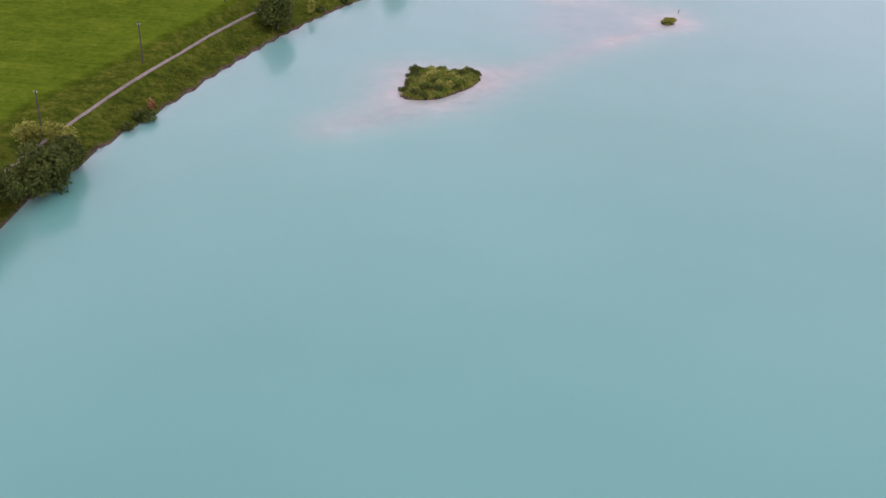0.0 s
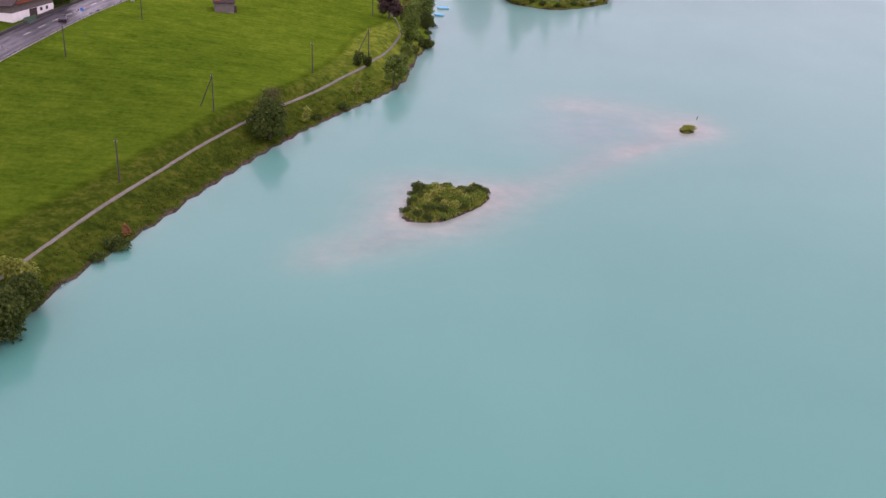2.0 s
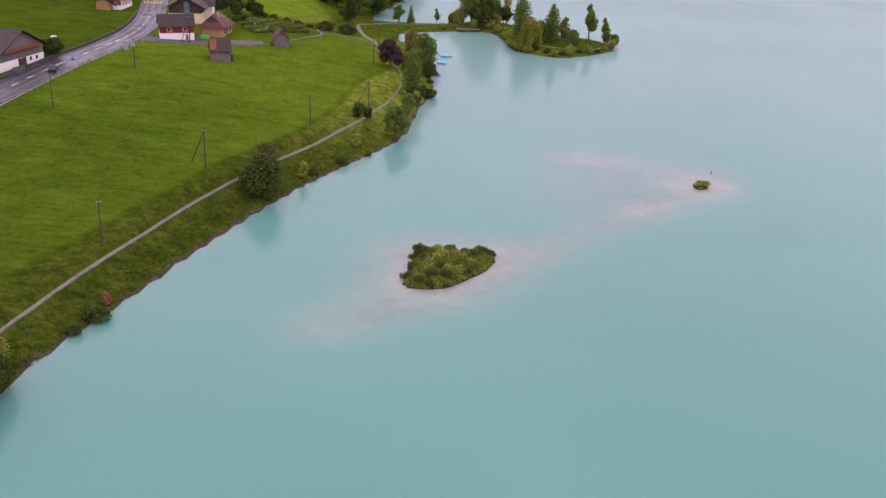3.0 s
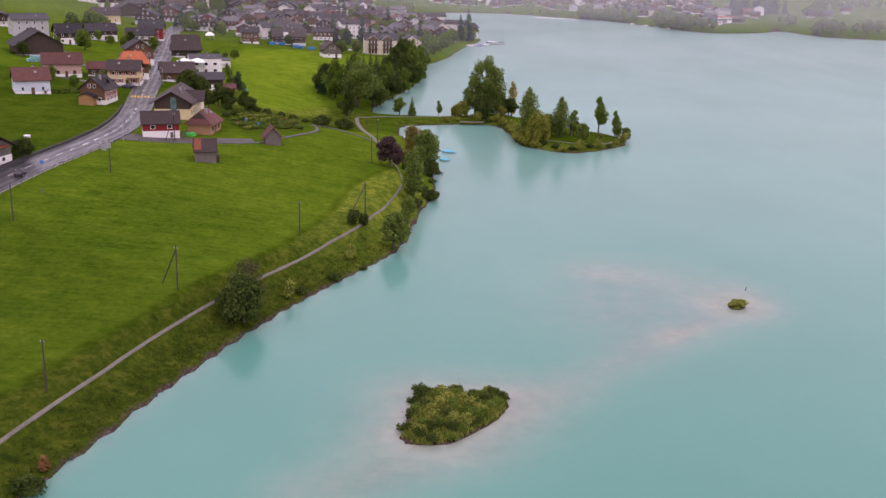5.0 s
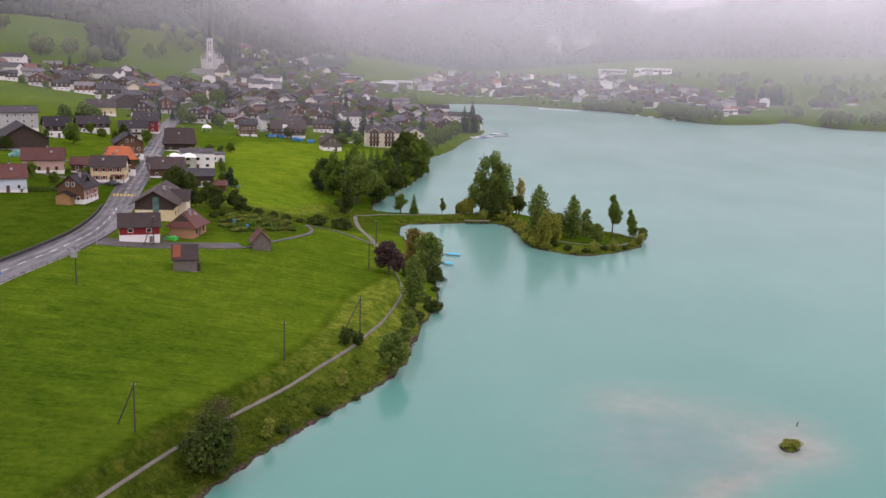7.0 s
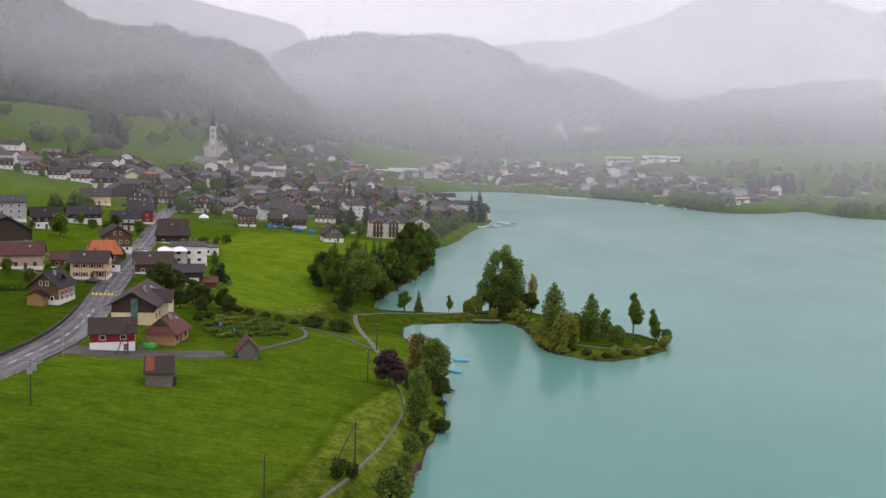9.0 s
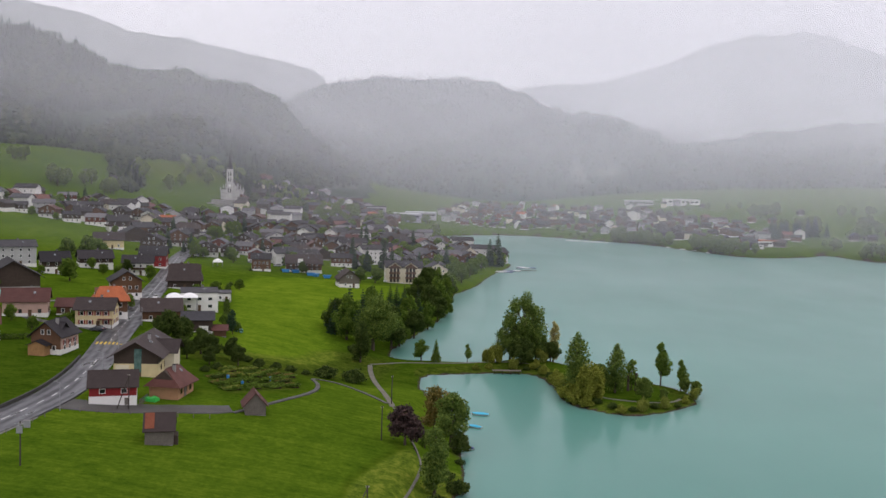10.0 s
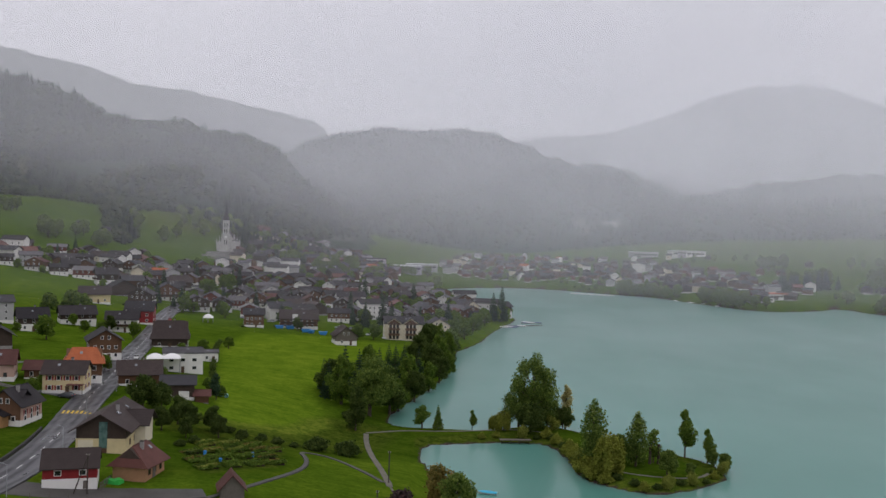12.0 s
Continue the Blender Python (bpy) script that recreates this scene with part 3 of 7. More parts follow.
# ---- mountains round the valley ----
k = Mat("mountain_forest", 0.95, 0.05).world_coord()
fir, clump, belt = k.noise(0.045, 5, 0.7), k.noise(0.012, 4, 0.6), k.noise(0.0035, 4, 0.55)
forest = k.ramp(k.mix(0.5, fir, clump), [(0.3, (0.012, 0.022, 0.016)), (0.5, (0.028, 0.045, 0.028)), (0.7, (0.05, 0.07, 0.036))])
rock = k.ramp(k.noise(0.03, 5, 0.7, (1, 1, 3)), [(0.3, (0.16, 0.16, 0.155)), (0.7, (0.44, 0.43, 0.41))])
crag = k.grey(k.math('ADD', k.attr("cliff"), k.math('MULTIPLY', k.math('SUBTRACT', k.noise(0.05, 6, 0.75, (1.0, 0.5, 0.7)), 0.5), 4.2)), 0.55, 1.25, 0.0, 0.75)
col = k.mix(crag, forest, rock)
k.color(col).bump(fir, 1.0, 9.0)
M["mountain"] = k.m


def ridge(name, base_y, crest_y, crest, rough, label, nx=260, ny=60, foot=5.0, power=0.8, wander=0.0, cliffs=()):
    """A mountain face from its foot up to its crest line, and down behind it."""
    cx, cz = np.array([p[0] for p in crest], float), np.array([p[1] for p in crest], float)
    u = np.linspace(cx[0], cx[-1], nx)
    v = np.concatenate([np.linspace(0, 1, ny), [1.06, 1.2, 1.5]])
    verts = []
    for s in v:
        for x in u:
            top = np.interp(x, cx, cz)
            y = base_y + (crest_y - base_y) * s + wander * (1 - min(s, 1)) * noise.noise(Vector((x * 0.007, 2.3, 0)))
            n = noise.fractal(Vector((x * 0.004, y * 0.004, 3.1)), 1.0, 2.0, 5)
            n2 = noise.fractal(Vector((x * 0.022, y * 0.013, 7.7)), 0.9, 2.0, 4)
            rise = s ** power if s <= 1 else 1 - (s - 1) * 1.6
            low = min(foot, top * 0.45)
            z = low + (top - low) * rise + rough * (n * math.sin(min(s, 1) * math.pi) + 0.16 * n2)
            verts.append((x + n2 * rough * 0.1, y + n * rough * 1.2 * math.sin(min(s, 1) * math.pi), z))
    f = [(j * nx + i, j * nx + i + 1, (j + 1) * nx + i + 1, (j + 1) * nx + i) for j in range(len(v) - 1) for i in range(nx - 1)]
    ob = new(name, link_mesh(name, verts, f, M["mountain"], smooth=True))
    bare = ob.data.attributes.new("cliff", 'FLOAT', 'POINT')
    bare.data.foreach_set("value", cliff_share(np.array(verts), cliffs).astype(np.float32))
    return tagged(ob, label, "mountain", kind="structure")


def cliff_share(p, cliffs):
    """How bare the rock is at points p, from (x, z, half width, half height) of each crag."""
    out = np.zeros(len(p))
    for x, z, w, h in cliffs:
        out = np.maximum(out, np.exp(-((p[:, 0] - x) / w) ** 2 - ((p[:, 2] - z) / h) ** 2))
    return out


ridge("mountain_1", 3300, 4200, [(-2573, 819), (-1877, 748), (-1737, 717), (-1529, 677), (-1319, 603), (-1111, 587), (-880, 536), (-626, 491), (-544, 455), (-480, 300), (-300, 120)],
      60, "pale far mountain ridge above the mist")
ridge("mountain_2", 1130, 1500, [(-1500, 360), (-940, 297), (-784, 279), (-628, 252), (-582, 238), (-527, 229), (-511, 214), (-472, 194), (-411, 195), (-364, 187), (-294, 174), (-248, 160), (-205, 118), (-150, 74), (-100, 28), (-70, -12)],
      30, "steep hillside covered in dark mixed forest", foot=30, power=0.9, wander=110, cliffs=[(-134, 46, 14, 5), (-432, 182, 24, 8), (-526, 186, 14, 6), (-325, 140, 9, 5)])
ridge("mountain_3", 2000, 2600, [(-800, 80), (-598, 146), (-501, 190), (-405, 238), (-350, 271), (-295, 285), (-184, 301), (-73, 297), (52, 298), (108, 285), (206, 246), (402, 176), (612, 99)],
      45, "rounded forested mountain with pale rock bands", foot=15, cliffs=[(-315, 190, 44, 16), (-255, 182, 40, 18), (-200, 160, 26, 18), (-71, 208, 42, 11), (90, 215, 22, 18)])
ridge("mountain_4", 2500, 3300, [(-88, 190), (69, 302), (210, 347), (334, 363), (493, 377), (563, 406), (686, 445), (790, 501), (913, 531), (1071, 546), (1178, 534), (1249, 514), (1335, 482), (1743, 476), (2262, 632)],
      60, "broad mountain fading into low cloud", foot=30)
ridge("mountain_5", 1650, 2100, [(-420, 40), (-275, 68), (-121, 123), (43, 169), (153, 187), (274, 193), (319, 186), (431, 139), (650, 141), (869, 158), (1194, 212), (1700, 260)],
      28, "lower wooded slope at the valley end", foot=24, wander=60, cliffs=[(203, 78, 17, 24), (250, 77, 30, 16), (259, 132, 16, 11), (11, 103, 7, 10), (374, 78, 11, 14)])

# ---- mist: pale see-through sheets that stand in for the valley's haze ----
def mist_veil(y, width, top, density, lift, lean=0.62, left=0.36, tint=(0.90, 0.92, 0.97)):
    mat = bpy.data.materials.new("mist")
    mat.use_nodes = True
    n, l = mat.node_tree.nodes, mat.node_tree.links
    n.clear()
    out, mixs = n.new("ShaderNodeOutputMaterial"), n.new("ShaderNodeMixShader")
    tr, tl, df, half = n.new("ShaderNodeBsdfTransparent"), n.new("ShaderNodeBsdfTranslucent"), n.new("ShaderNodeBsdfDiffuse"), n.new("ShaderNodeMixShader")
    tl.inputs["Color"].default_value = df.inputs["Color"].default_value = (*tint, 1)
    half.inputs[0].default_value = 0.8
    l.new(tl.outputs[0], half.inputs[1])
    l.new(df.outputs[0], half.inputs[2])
    g = n.new("ShaderNodeNewGeometry")
    s = n.new("ShaderNodeSeparateXYZ")
    l.new(g.outputs["Position"], s.inputs[0])
    low, high, nz, nr, m1, m2, m3 = (n.new("ShaderNodeMapRange"), n.new("ShaderNodeMapRange"), n.new("ShaderNodeTexNoise"), n.new("ShaderNodeMapRange"),
                                     n.new("ShaderNodeMath"), n.new("ShaderNodeMath"), n.new("ShaderNodeMath"))
    low.interpolation_type = high.interpolation_type = 'SMOOTHSTEP'
    ab = n.new("ShaderNodeAttribute")
    ab.attribute_name = "above"
    l.new(ab.outputs["Fac"], low.inputs[0])
    l.new(s.outputs["Z"], high.inputs[0])
    for node, vals in ((low, (0.0, lift, 0.0, 1.0)), (high, (top * 0.5, top, 1.0, 0.0)), (nr, (0.3, 0.7, 0.82, 1.08))):
        for i, v in enumerate(vals):
            node.inputs[1 + i].default_value = v
    nz.inputs["Scale"].default_value = 4.0 / width * 3
    nz.inputs["Detail"].default_value = 4
    l.new(g.outputs["Position"], nz.inputs["Vector"])
    l.new(nz.outputs["Fac"], nr.inputs[0])
    for node in (m1, m2, m3):
        node.operation = 'MULTIPLY'
    l.new(low.outputs[0], m1.inputs[0])
    l.new(high.outputs[0], m1.inputs[1])
    l.new(m1.outputs[0], m2.inputs[0])
    l.new(nr.outputs[0], m2.inputs[1])
    l.new(m2.outputs[0], m3.inputs[0])
    # the sheet's pale cover grows denser towards the right
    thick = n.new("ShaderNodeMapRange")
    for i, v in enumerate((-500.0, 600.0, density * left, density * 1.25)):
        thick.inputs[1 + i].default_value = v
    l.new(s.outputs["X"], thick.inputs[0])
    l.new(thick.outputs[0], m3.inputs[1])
    l.new(m3.outputs[0], mixs.inputs[0])
    l.new(tr.outputs[0], mixs.inputs[1])
    l.new(half.outputs[0], mixs.inputs[2])
    l.new(mixs.outputs[0], out.inputs["Surface"])
    nx, nz_ = 60, 12
    verts, faces, above = [], [], []
    us = np.linspace(-1, 1, nx + 1)
    foot = np.maximum(height(us * width, y + 0.02 * width * np.sin(us * 5)), 0).tolist()
    for j in range(nz_ + 1):
        for i in range(nx + 1):
            u, t = i / nx * 2 - 1, (j / nz_) ** 2
            x, yy = u * width, y + 0.02 * width * math.sin(u * 5)
            g = foot[i]
            verts.append((x, yy + lean * (top - g) * t, g + (top - g) * t))
            above.append((top - g) * t)
    for j in range(nz_):
        for i in range(nx):
            a = j * (nx + 1) + i
            faces.append((a, a + 1, a + nx + 2, a + nx + 1))
    me = link_mesh("mist_bank", verts, faces, mat)
    me.attributes.new("above", 'FLOAT', 'POINT').data.foreach_set("value", above)
    ob = new("mist_bank", me)
    return tagged(ob, "thin see-through sheet standing in for haze over the valley", "mist", kind="structure")


# added sheets, one behind another, so things look paler with distance
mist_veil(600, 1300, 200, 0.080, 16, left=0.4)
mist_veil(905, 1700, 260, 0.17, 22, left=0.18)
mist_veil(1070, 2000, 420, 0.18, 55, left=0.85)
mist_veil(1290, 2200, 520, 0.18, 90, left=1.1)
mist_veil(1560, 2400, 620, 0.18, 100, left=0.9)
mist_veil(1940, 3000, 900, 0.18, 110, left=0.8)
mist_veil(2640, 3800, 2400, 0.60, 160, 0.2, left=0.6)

# ---- trees ----
M["bark"] = plain("bark", (0.085, 0.068, 0.052), 0.95, 0.4, 1.5, 12, 0.1, 0.5)
M["leaf_green"] = leafy("leaf_green", (0.046, 0.090, 0.013), (0.110, 0.178, 0.026), (0.220, 0.292, 0.046))
M["leaf_mid"] = leafy("leaf_mid", (0.050, 0.090, 0.018), (0.120, 0.180, 0.036), (0.240, 0.305, 0.062))
M["leaf_dark"] = leafy("leaf_dark", (0.026, 0.047, 0.010), (0.060, 0.092, 0.020), (0.122, 0.157, 0.034))
M["leaf_yellow"] = leafy("leaf_yellow", (0.110, 0.140, 0.022), (0.225, 0.260, 0.048), (0.385, 0.405, 0.092))
M["leaf_pale"] = leafy("leaf_pale", (0.230, 0.210, 0.075), (0.420, 0.380, 0.140), (0.600, 0.520, 0.220))
M["leaf_copper"] = leafy("leaf_copper", (0.036, 0.028, 0.028), (0.076, 0.052, 0.052), (0.150, 0.090, 0.080))
M["leaf_autumn"] = leafy("leaf_autumn", (0.090, 0.096, 0.028), (0.200, 0.170, 0.044), (0.340, 0.230, 0.070))
M["tuft"] = leafy("tuft", (0.036, 0.056, 0.006), (0.066, 0.092, 0.010), (0.110, 0.128, 0.018))
M["needle"] = leafy("needle", (0.019, 0.044, 0.026), (0.041, 0.076, 0.040), (0.078, 0.124, 0.056))
M["leaf_olive"] = leafy("leaf_olive", (0.092, 0.110, 0.016), (0.205, 0.232, 0.036), (0.350, 0.365, 0.066))
M["leaf_bare"] = leafy("leaf_bare", (0.040, 0.042, 0.018), (0.085, 0.085, 0.034), (0.150, 0.140, 0.058))
M["leaf_rust"] = leafy("leaf_rust", (0.120, 0.060, 0.028), (0.220, 0.110, 0.044), (0.340, 0.190, 0.080))
rng = np.random.default_rng(5)


def leaf_mesh(name, centres, outward, size, mat, droop=0.0, longer=1.4):
    """Many small leaf blades, one quad each."""
    n = len(centres)
    nor = outward * 0.9 + rng.normal(size=(n, 3)) * 0.65 + np.array([0, 0, 0.35])
    nor /= np.linalg.norm(nor, axis=1)[:, None]
    t = rng.normal(size=(n, 3)) + np.array([0, 0, -droop])
    t -= nor * (t * nor).sum(1)[:, None]
    t /= np.linalg.norm(t, axis=1)[:, None] + 1e-9
    b = np.cross(nor, t)
    s = size * rng.uniform(0.6, 1.35, (n, 1))
    bend = nor * s * 0.25
    v = np.stack([centres - t * s * longer * 0.5, centres + b * s * 0.5 - bend, centres + t * s * longer * 0.5, centres - b * s * 0.5 - bend], 1).reshape(-1, 3)
    f = np.arange(4 * n).reshape(-1, 4)
    return link_mesh(name, v.tolist(), f.tolist(), mat)


def tube(verts, faces, a, b, ra, rb, seg=6):
    a, b = Vector(a), Vector(b)
    q = (b - a).to_track_quat('Z', 'Y')
    i0 = len(verts)
    for p, r in ((a, ra), (b, rb)):
        for s in range(seg):
            w = 2 * math.pi * s / seg
            verts.append(tuple(p + q @ Vector((math.cos(w) * r, math.sin(w) * r, 0))))
    for s in range(seg):
        n = (s + 1) % seg
        faces.append((i0 + s, i0 + n, i0 + seg + n, i0 + seg + s))
    faces.append(tuple(i0 + seg + s for s in range(seg)))


def crown_points(blobs, n):
    """Points near the skins of many overlapping lobes, and the way out."""
    vol = np.array([b[3] * b[4] for b in blobs]) ** 1.0
    pick = rng.choice(len(blobs), n, p=vol / vol.sum())
    bl = np.array(blobs)[pick]
    d = rng.normal(size=(n, 3))
    d /= np.linalg.norm(d, axis=1)[:, None]
    r = rng.uniform(0.45, 1.0, (n, 1)) ** 0.5 * (1 + 0.16 * rng.normal(size=(n, 1)))
    pts = bl[:, :3] + d * r * np.column_stack([bl[:, 3], bl[:, 3], bl[:, 4]])
    return pts, d


def tree(name, kind, h, r, leaf, n, size, label, category="tree"):
    """A tapered trunk with limbs, and a crown of leaves. Returns the top-level Empty."""
    root = new(name)
    root.empty_display_size = 0.5
    blobs, tv, tf = [], [], []
    rnd = random.Random(hash_name(name + kind + str(h) + str(r)))
    if kind == "broad":
        tube(tv, tf, (0, 0, -0.4), (0, 0, h * 0.55), 0.03 * h, 0.02 * h, 8)
        for i in range(40):
            a, u = rnd.uniform(0, 6.28), i / 39
            rr = r * 0.8 * math.sin(math.pi * min(1, 0.26 + 0.68 * u)) ** 0.8 * rnd.uniform(0.3, 1.1)
            z = h * (0.2 + 0.73 * u) * rnd.uniform(0.94, 1.05)
            p = (math.cos(a) * rr, math.sin(a) * rr, z)
            tube(tv, tf, (0, 0, z * 0.62), p, 0.007 * h, 0.002 * h, 4)
            q = rnd.uniform(0.2, 0.32) * r * (1.15 - 0.45 * u)
            blobs.append((*p, q, q * rnd.uniform(1.0, 1.5)))
    elif kind == "round":
        tube(tv, tf, (0, 0, -0.4), (0, 0, h * 0.45), 0.035 * h, 0.022 * h, 8)
        for i in range(16):
            a, u = rnd.uniform(0, 6.28), i / 15
            rr = r * (0.25 + 0.55 * math.sin(math.pi * (0.18 + 0.75 * u))) * rnd.uniform(0.6, 1.05)
            p = (math.cos(a) * rr, math.sin(a) * rr, h * (0.26 + 0.6 * u))
            tube(tv, tf, (0, 0, h * (0.16 + 0.28 * u)), p, 0.012 * h, 0.004 * h, 5)
            q = rnd.uniform(0.28, 0.46) * r
            blobs.append((*p, q, q * rnd.uniform(0.7, 1.0)))
        blobs.append((0, 0, h * 0.55, r * 0.62, h * 0.26))
        blobs.append((0.1 * r, 0, h * 0.86, r * 0.32, h * 0.12))
    elif kind == "poplar":
        tube(tv, tf, (0, 0, -0.4), (0.1, 0, h * 0.92), 0.024 * h, 0.004 * h, 7)
        for i in range(20):
            u, a = i / 19, rnd.uniform(0, 6.28)
            wide = math.sin(math.pi * min(1, 0.22 + 0.75 * u)) ** 0.8
            rr = r * 0.55 * wide * rnd.uniform(0.4, 1.1)
            z = h * (0.16 + 0.78 * u)
            tube(tv, tf, (0, 0, z - 0.1 * h), (math.cos(a) * rr, math.sin(a) * rr, z), 0.006 * h, 0.002 * h, 4)
            q = r * (0.24 + 0.4 * wide) * rnd.uniform(0.6, 1.0)
            blobs.append((math.cos(a) * rr, math.sin(a) * rr, z, q, q * rnd.uniform(1.0, 1.5)))
    elif kind == "slim":
        tube(tv, tf, (0, 0, -0.4), (0.05, 0, h * 0.85), 0.02 * h, 0.004 * h, 7)
        for i in range(20):
            u, a = i / 19, rnd.uniform(0, 6.28)
            rr = r * 0.55 * math.sin(math.pi * (0.2 + 0.7 * u)) * rnd.uniform(0.3, 1.15)
            z = h * (0.28 + 0.64 * u)
            tube(tv, tf, (0, 0, z - 0.08 * h), (math.cos(a) * rr, math.sin(a) * rr, z), 0.007 * h, 0.003 * h, 4)
            q = r * rnd.uniform(0.3, 0.5) * (1.15 - 0.6 * u)
            blobs.append((math.cos(a) * rr, math.sin(a) * rr, z, q, q * 0.9))
    elif kind == "willow":
        tube(tv, tf, (0, 0, -0.4), (0, 0, h * 0.5), 0.04 * h, 0.025 * h, 8)
        for i in range(22):
            a, rr = rnd.uniform(0, 6.28), r * math.sqrt(rnd.uniform(0.05, 1)) * 0.82
            z = h * (0.78 - 0.35 * (rr / r) ** 2) * rnd.uniform(0.82, 1.05)
            p = (math.cos(a) * rr, math.sin(a) * rr, z)
            tube(tv, tf, (0, 0, h * 0.45), p, 0.012 * h, 0.004 * h, 4)
            blobs.append((p[0], p[1], z * 0.72, r * 0.22, h * rnd.uniform(0.22, 0.36)))
            blobs.append((p[0] * 1.08, p[1] * 1.08, z * 0.42, r * 0.16, h * rnd.uniform(0.16, 0.26)))
    elif kind == "bush":
        tube(tv, tf, (0, 0, -0.4), (0, 0, 0.0), 0.10, 0.08, 4)
        for i in range(9):
            a, rr = rnd.uniform(0, 6.28), r * rnd.uniform(0.1, 0.72)
            z = h * rnd.uniform(0.3, 0.78) * (1 - 0.35 * rr / r)
            tip = len(tv)
            tv += [(math.cos(a) * rr + ox, math.sin(a) * rr + oy, z) for ox, oy in ((0.02, 0), (0, 0.02), (-0.02, 0), (0, -0.02))]
            tf += [(4 + w, 4 + (w + 1) % 4, tip + (w + 1) % 4, tip + w) for w in range(4)]
            q = r * rnd.uniform(0.26, 0.45)
            blobs.append((math.cos(a) * rr, math.sin(a) * rr, z, q, h * rnd.uniform(0.18, 0.32)))
        blobs.append((0, 0, h * 0.3, r * 0.7, h * 0.3))
    if kind == "conifer":
        tube(tv, tf, (0, 0, -0.4), (0, 0, h * 0.97), 0.02 * h, 0.003 * h, 7)
        pts, out = [], []
        tiers = 15
        for i in range(tiers):
            u = i / (tiers - 1)
            z, rr = h * (0.10 + 0.86 * u), r * (1 - u) ** 0.85 + 0.12
            k_n = 11 - int(6 * u)
            for j in range(k_n):
                a = 6.28 * (j + rnd.uniform(-0.3, 0.3)) / k_n + i
                ln = rr * rnd.uniform(0.72, 1.12)
                tube(tv, tf, (0, 0, z), (math.cos(a) * ln, math.sin(a) * ln, z - 0.22 * ln), 0.035, 0.012, 3)
                m = max(4, int(n / (tiers * 9) * (0.5 + 1.4 * (1 - u))))
                for q in range(m):
                    s = math.sqrt(rnd.uniform(0.03, 1)) * ln
                    sp = rnd.uniform(-0.28, 0.28) * (ln - 0.5 * s)
                    pts.append((math.cos(a) * s - math.sin(a) * sp, math.sin(a) * s + math.cos(a) * sp, z - 0.22 * s - rnd.uniform(0, 0.16) * rr + 0.1))
                    out.append((math.cos(a) * 0.5, math.sin(a) * 0.5, 0.8))
        pts, out = np.array(pts), np.array(out)
    else:
        pts, out = crown_points(blobs, n)
        keep = pts[:, 2] > 0.05
        pts, out = pts[keep], out[keep]
    part("trunk" if kind != "bush" else "stems", link_mesh("trunk", tv, tf, M["bark"], smooth=True), root)
    part("crown", leaf_mesh("crown", pts, out, size, M[leaf], 0.9 if kind == "willow" else 0.0, 2.2 if kind == "willow" else 1.4), root)
    return tagged(root, label, category)


def hash_name(s):
    v = 7
    for c in s:
        v = (v * 31 + ord(c)) % 100003
    return v


def place(ob, x, y, turn=None, lift=0.0):
    """Stands a thing on the ground."""
    ob.matrix_basis = pose(x, y, max(ground(x, y), 0.0) + lift, 0, 0, random.uniform(0, 360) if turn is None else turn) @ Matrix.Diagonal((*ob.scale, 1))
    return ob


def again(ob, x, y, size=1.0, turn=None, label=""):
    """Another of the same kind, at another size."""
    c = repeat(ob, pose(x, y, max(ground(x, y), 0.0), 0, 0, random.uniform(0, 360) if turn is None else turn))
    c.scale = (size, size, size * random.uniform(0.94, 1.06))
    if label:
        c["label"] = label
    return c


# lake bank
random.seed(11)
bank_tree = place(tree("lakeside_tree", "round", 8.2, 4.2, "leaf_dark", 4200, 0.42, "dense dark green broadleaf tree on the lake bank"), -29.5, 213, 40)
place(tree("lakeside_tree", "slim", 9.6, 4.6, "leaf_bare", 1900, 0.26, "thin greyish half-bare tree behind the dark one"), -29.4, 217.2, 10)
shore_tree = place(tree("lakeside_tree", "round", 8.4, 3.1, "leaf_mid", 3000, 0.40, "rounded green tree at the water's edge"), -6.2, 259.5, 70)
low_tree = place(tree("lakeside_tree", "round", 6.4, 4.4, "leaf_dark", 4800, 0.36, "broad green tree leaning over the lake"), -51.2, 130, 15)
again(low_tree, -55.5, 123, 0.85)
again(low_tree, -56.5, 113, 1.05)
again(bank_tree, -50.5, 137.5, 0.62)
sallow = place(tree("sallow", "bush", 6.0, 2.8, "leaf_yellow", 2000, 0.32, "yellow-green young tree beside the path"), -52.5, 142.5, 0)
again(sallow, -57, 141, 0.8)
bush = place(tree("shrub", "bush", 2.3, 2.6, "leaf_dark", 1200, 0.30, "low dark green shrub on the bank", "shrub"), -44.2, 158.5, 20)
again(bush, -46.2, 154, 0.6)
again(bush, -16.4, 238, 0.75)
again(bush, -11.5, 245.5, 0.4)
again(bush, -22, 229, 0.6)
rust = place(tree("shrub", "bush", 2.2, 0.9, "leaf_rust", 420, 0.26, "small rust-brown shrub on the bank", "shrub"), -44.3, 163, 0)
young = place(tree("young_tree", "slim", 3.3, 1.5, "leaf_yellow", 420, 0.26, "small yellowing young tree in the rough grass"), -14.2, 249, 0)
again(young, -23.5, 226, 1.0)
path_bush = place(tree("shrub", "bush", 4.1, 1.7, "leaf_dark", 1300, 0.32, "dark green bush beside the leaning pole", "shrub"), -15.2, 264.5, 0)
again(path_bush, -12.8, 266.5, 0.85)
again(shore_tree, -3.6, 287, 0.62)
tall_tree = place(tree("lakeside_tree", "poplar", 13.2, 3.4, "leaf_mid", 3200, 0.40, "tall slender green tree at the shore"), -2.6, 302, 0)
again(shore_tree, -4.2, 276, 0.55, label="small rounded tree at the water's edge")
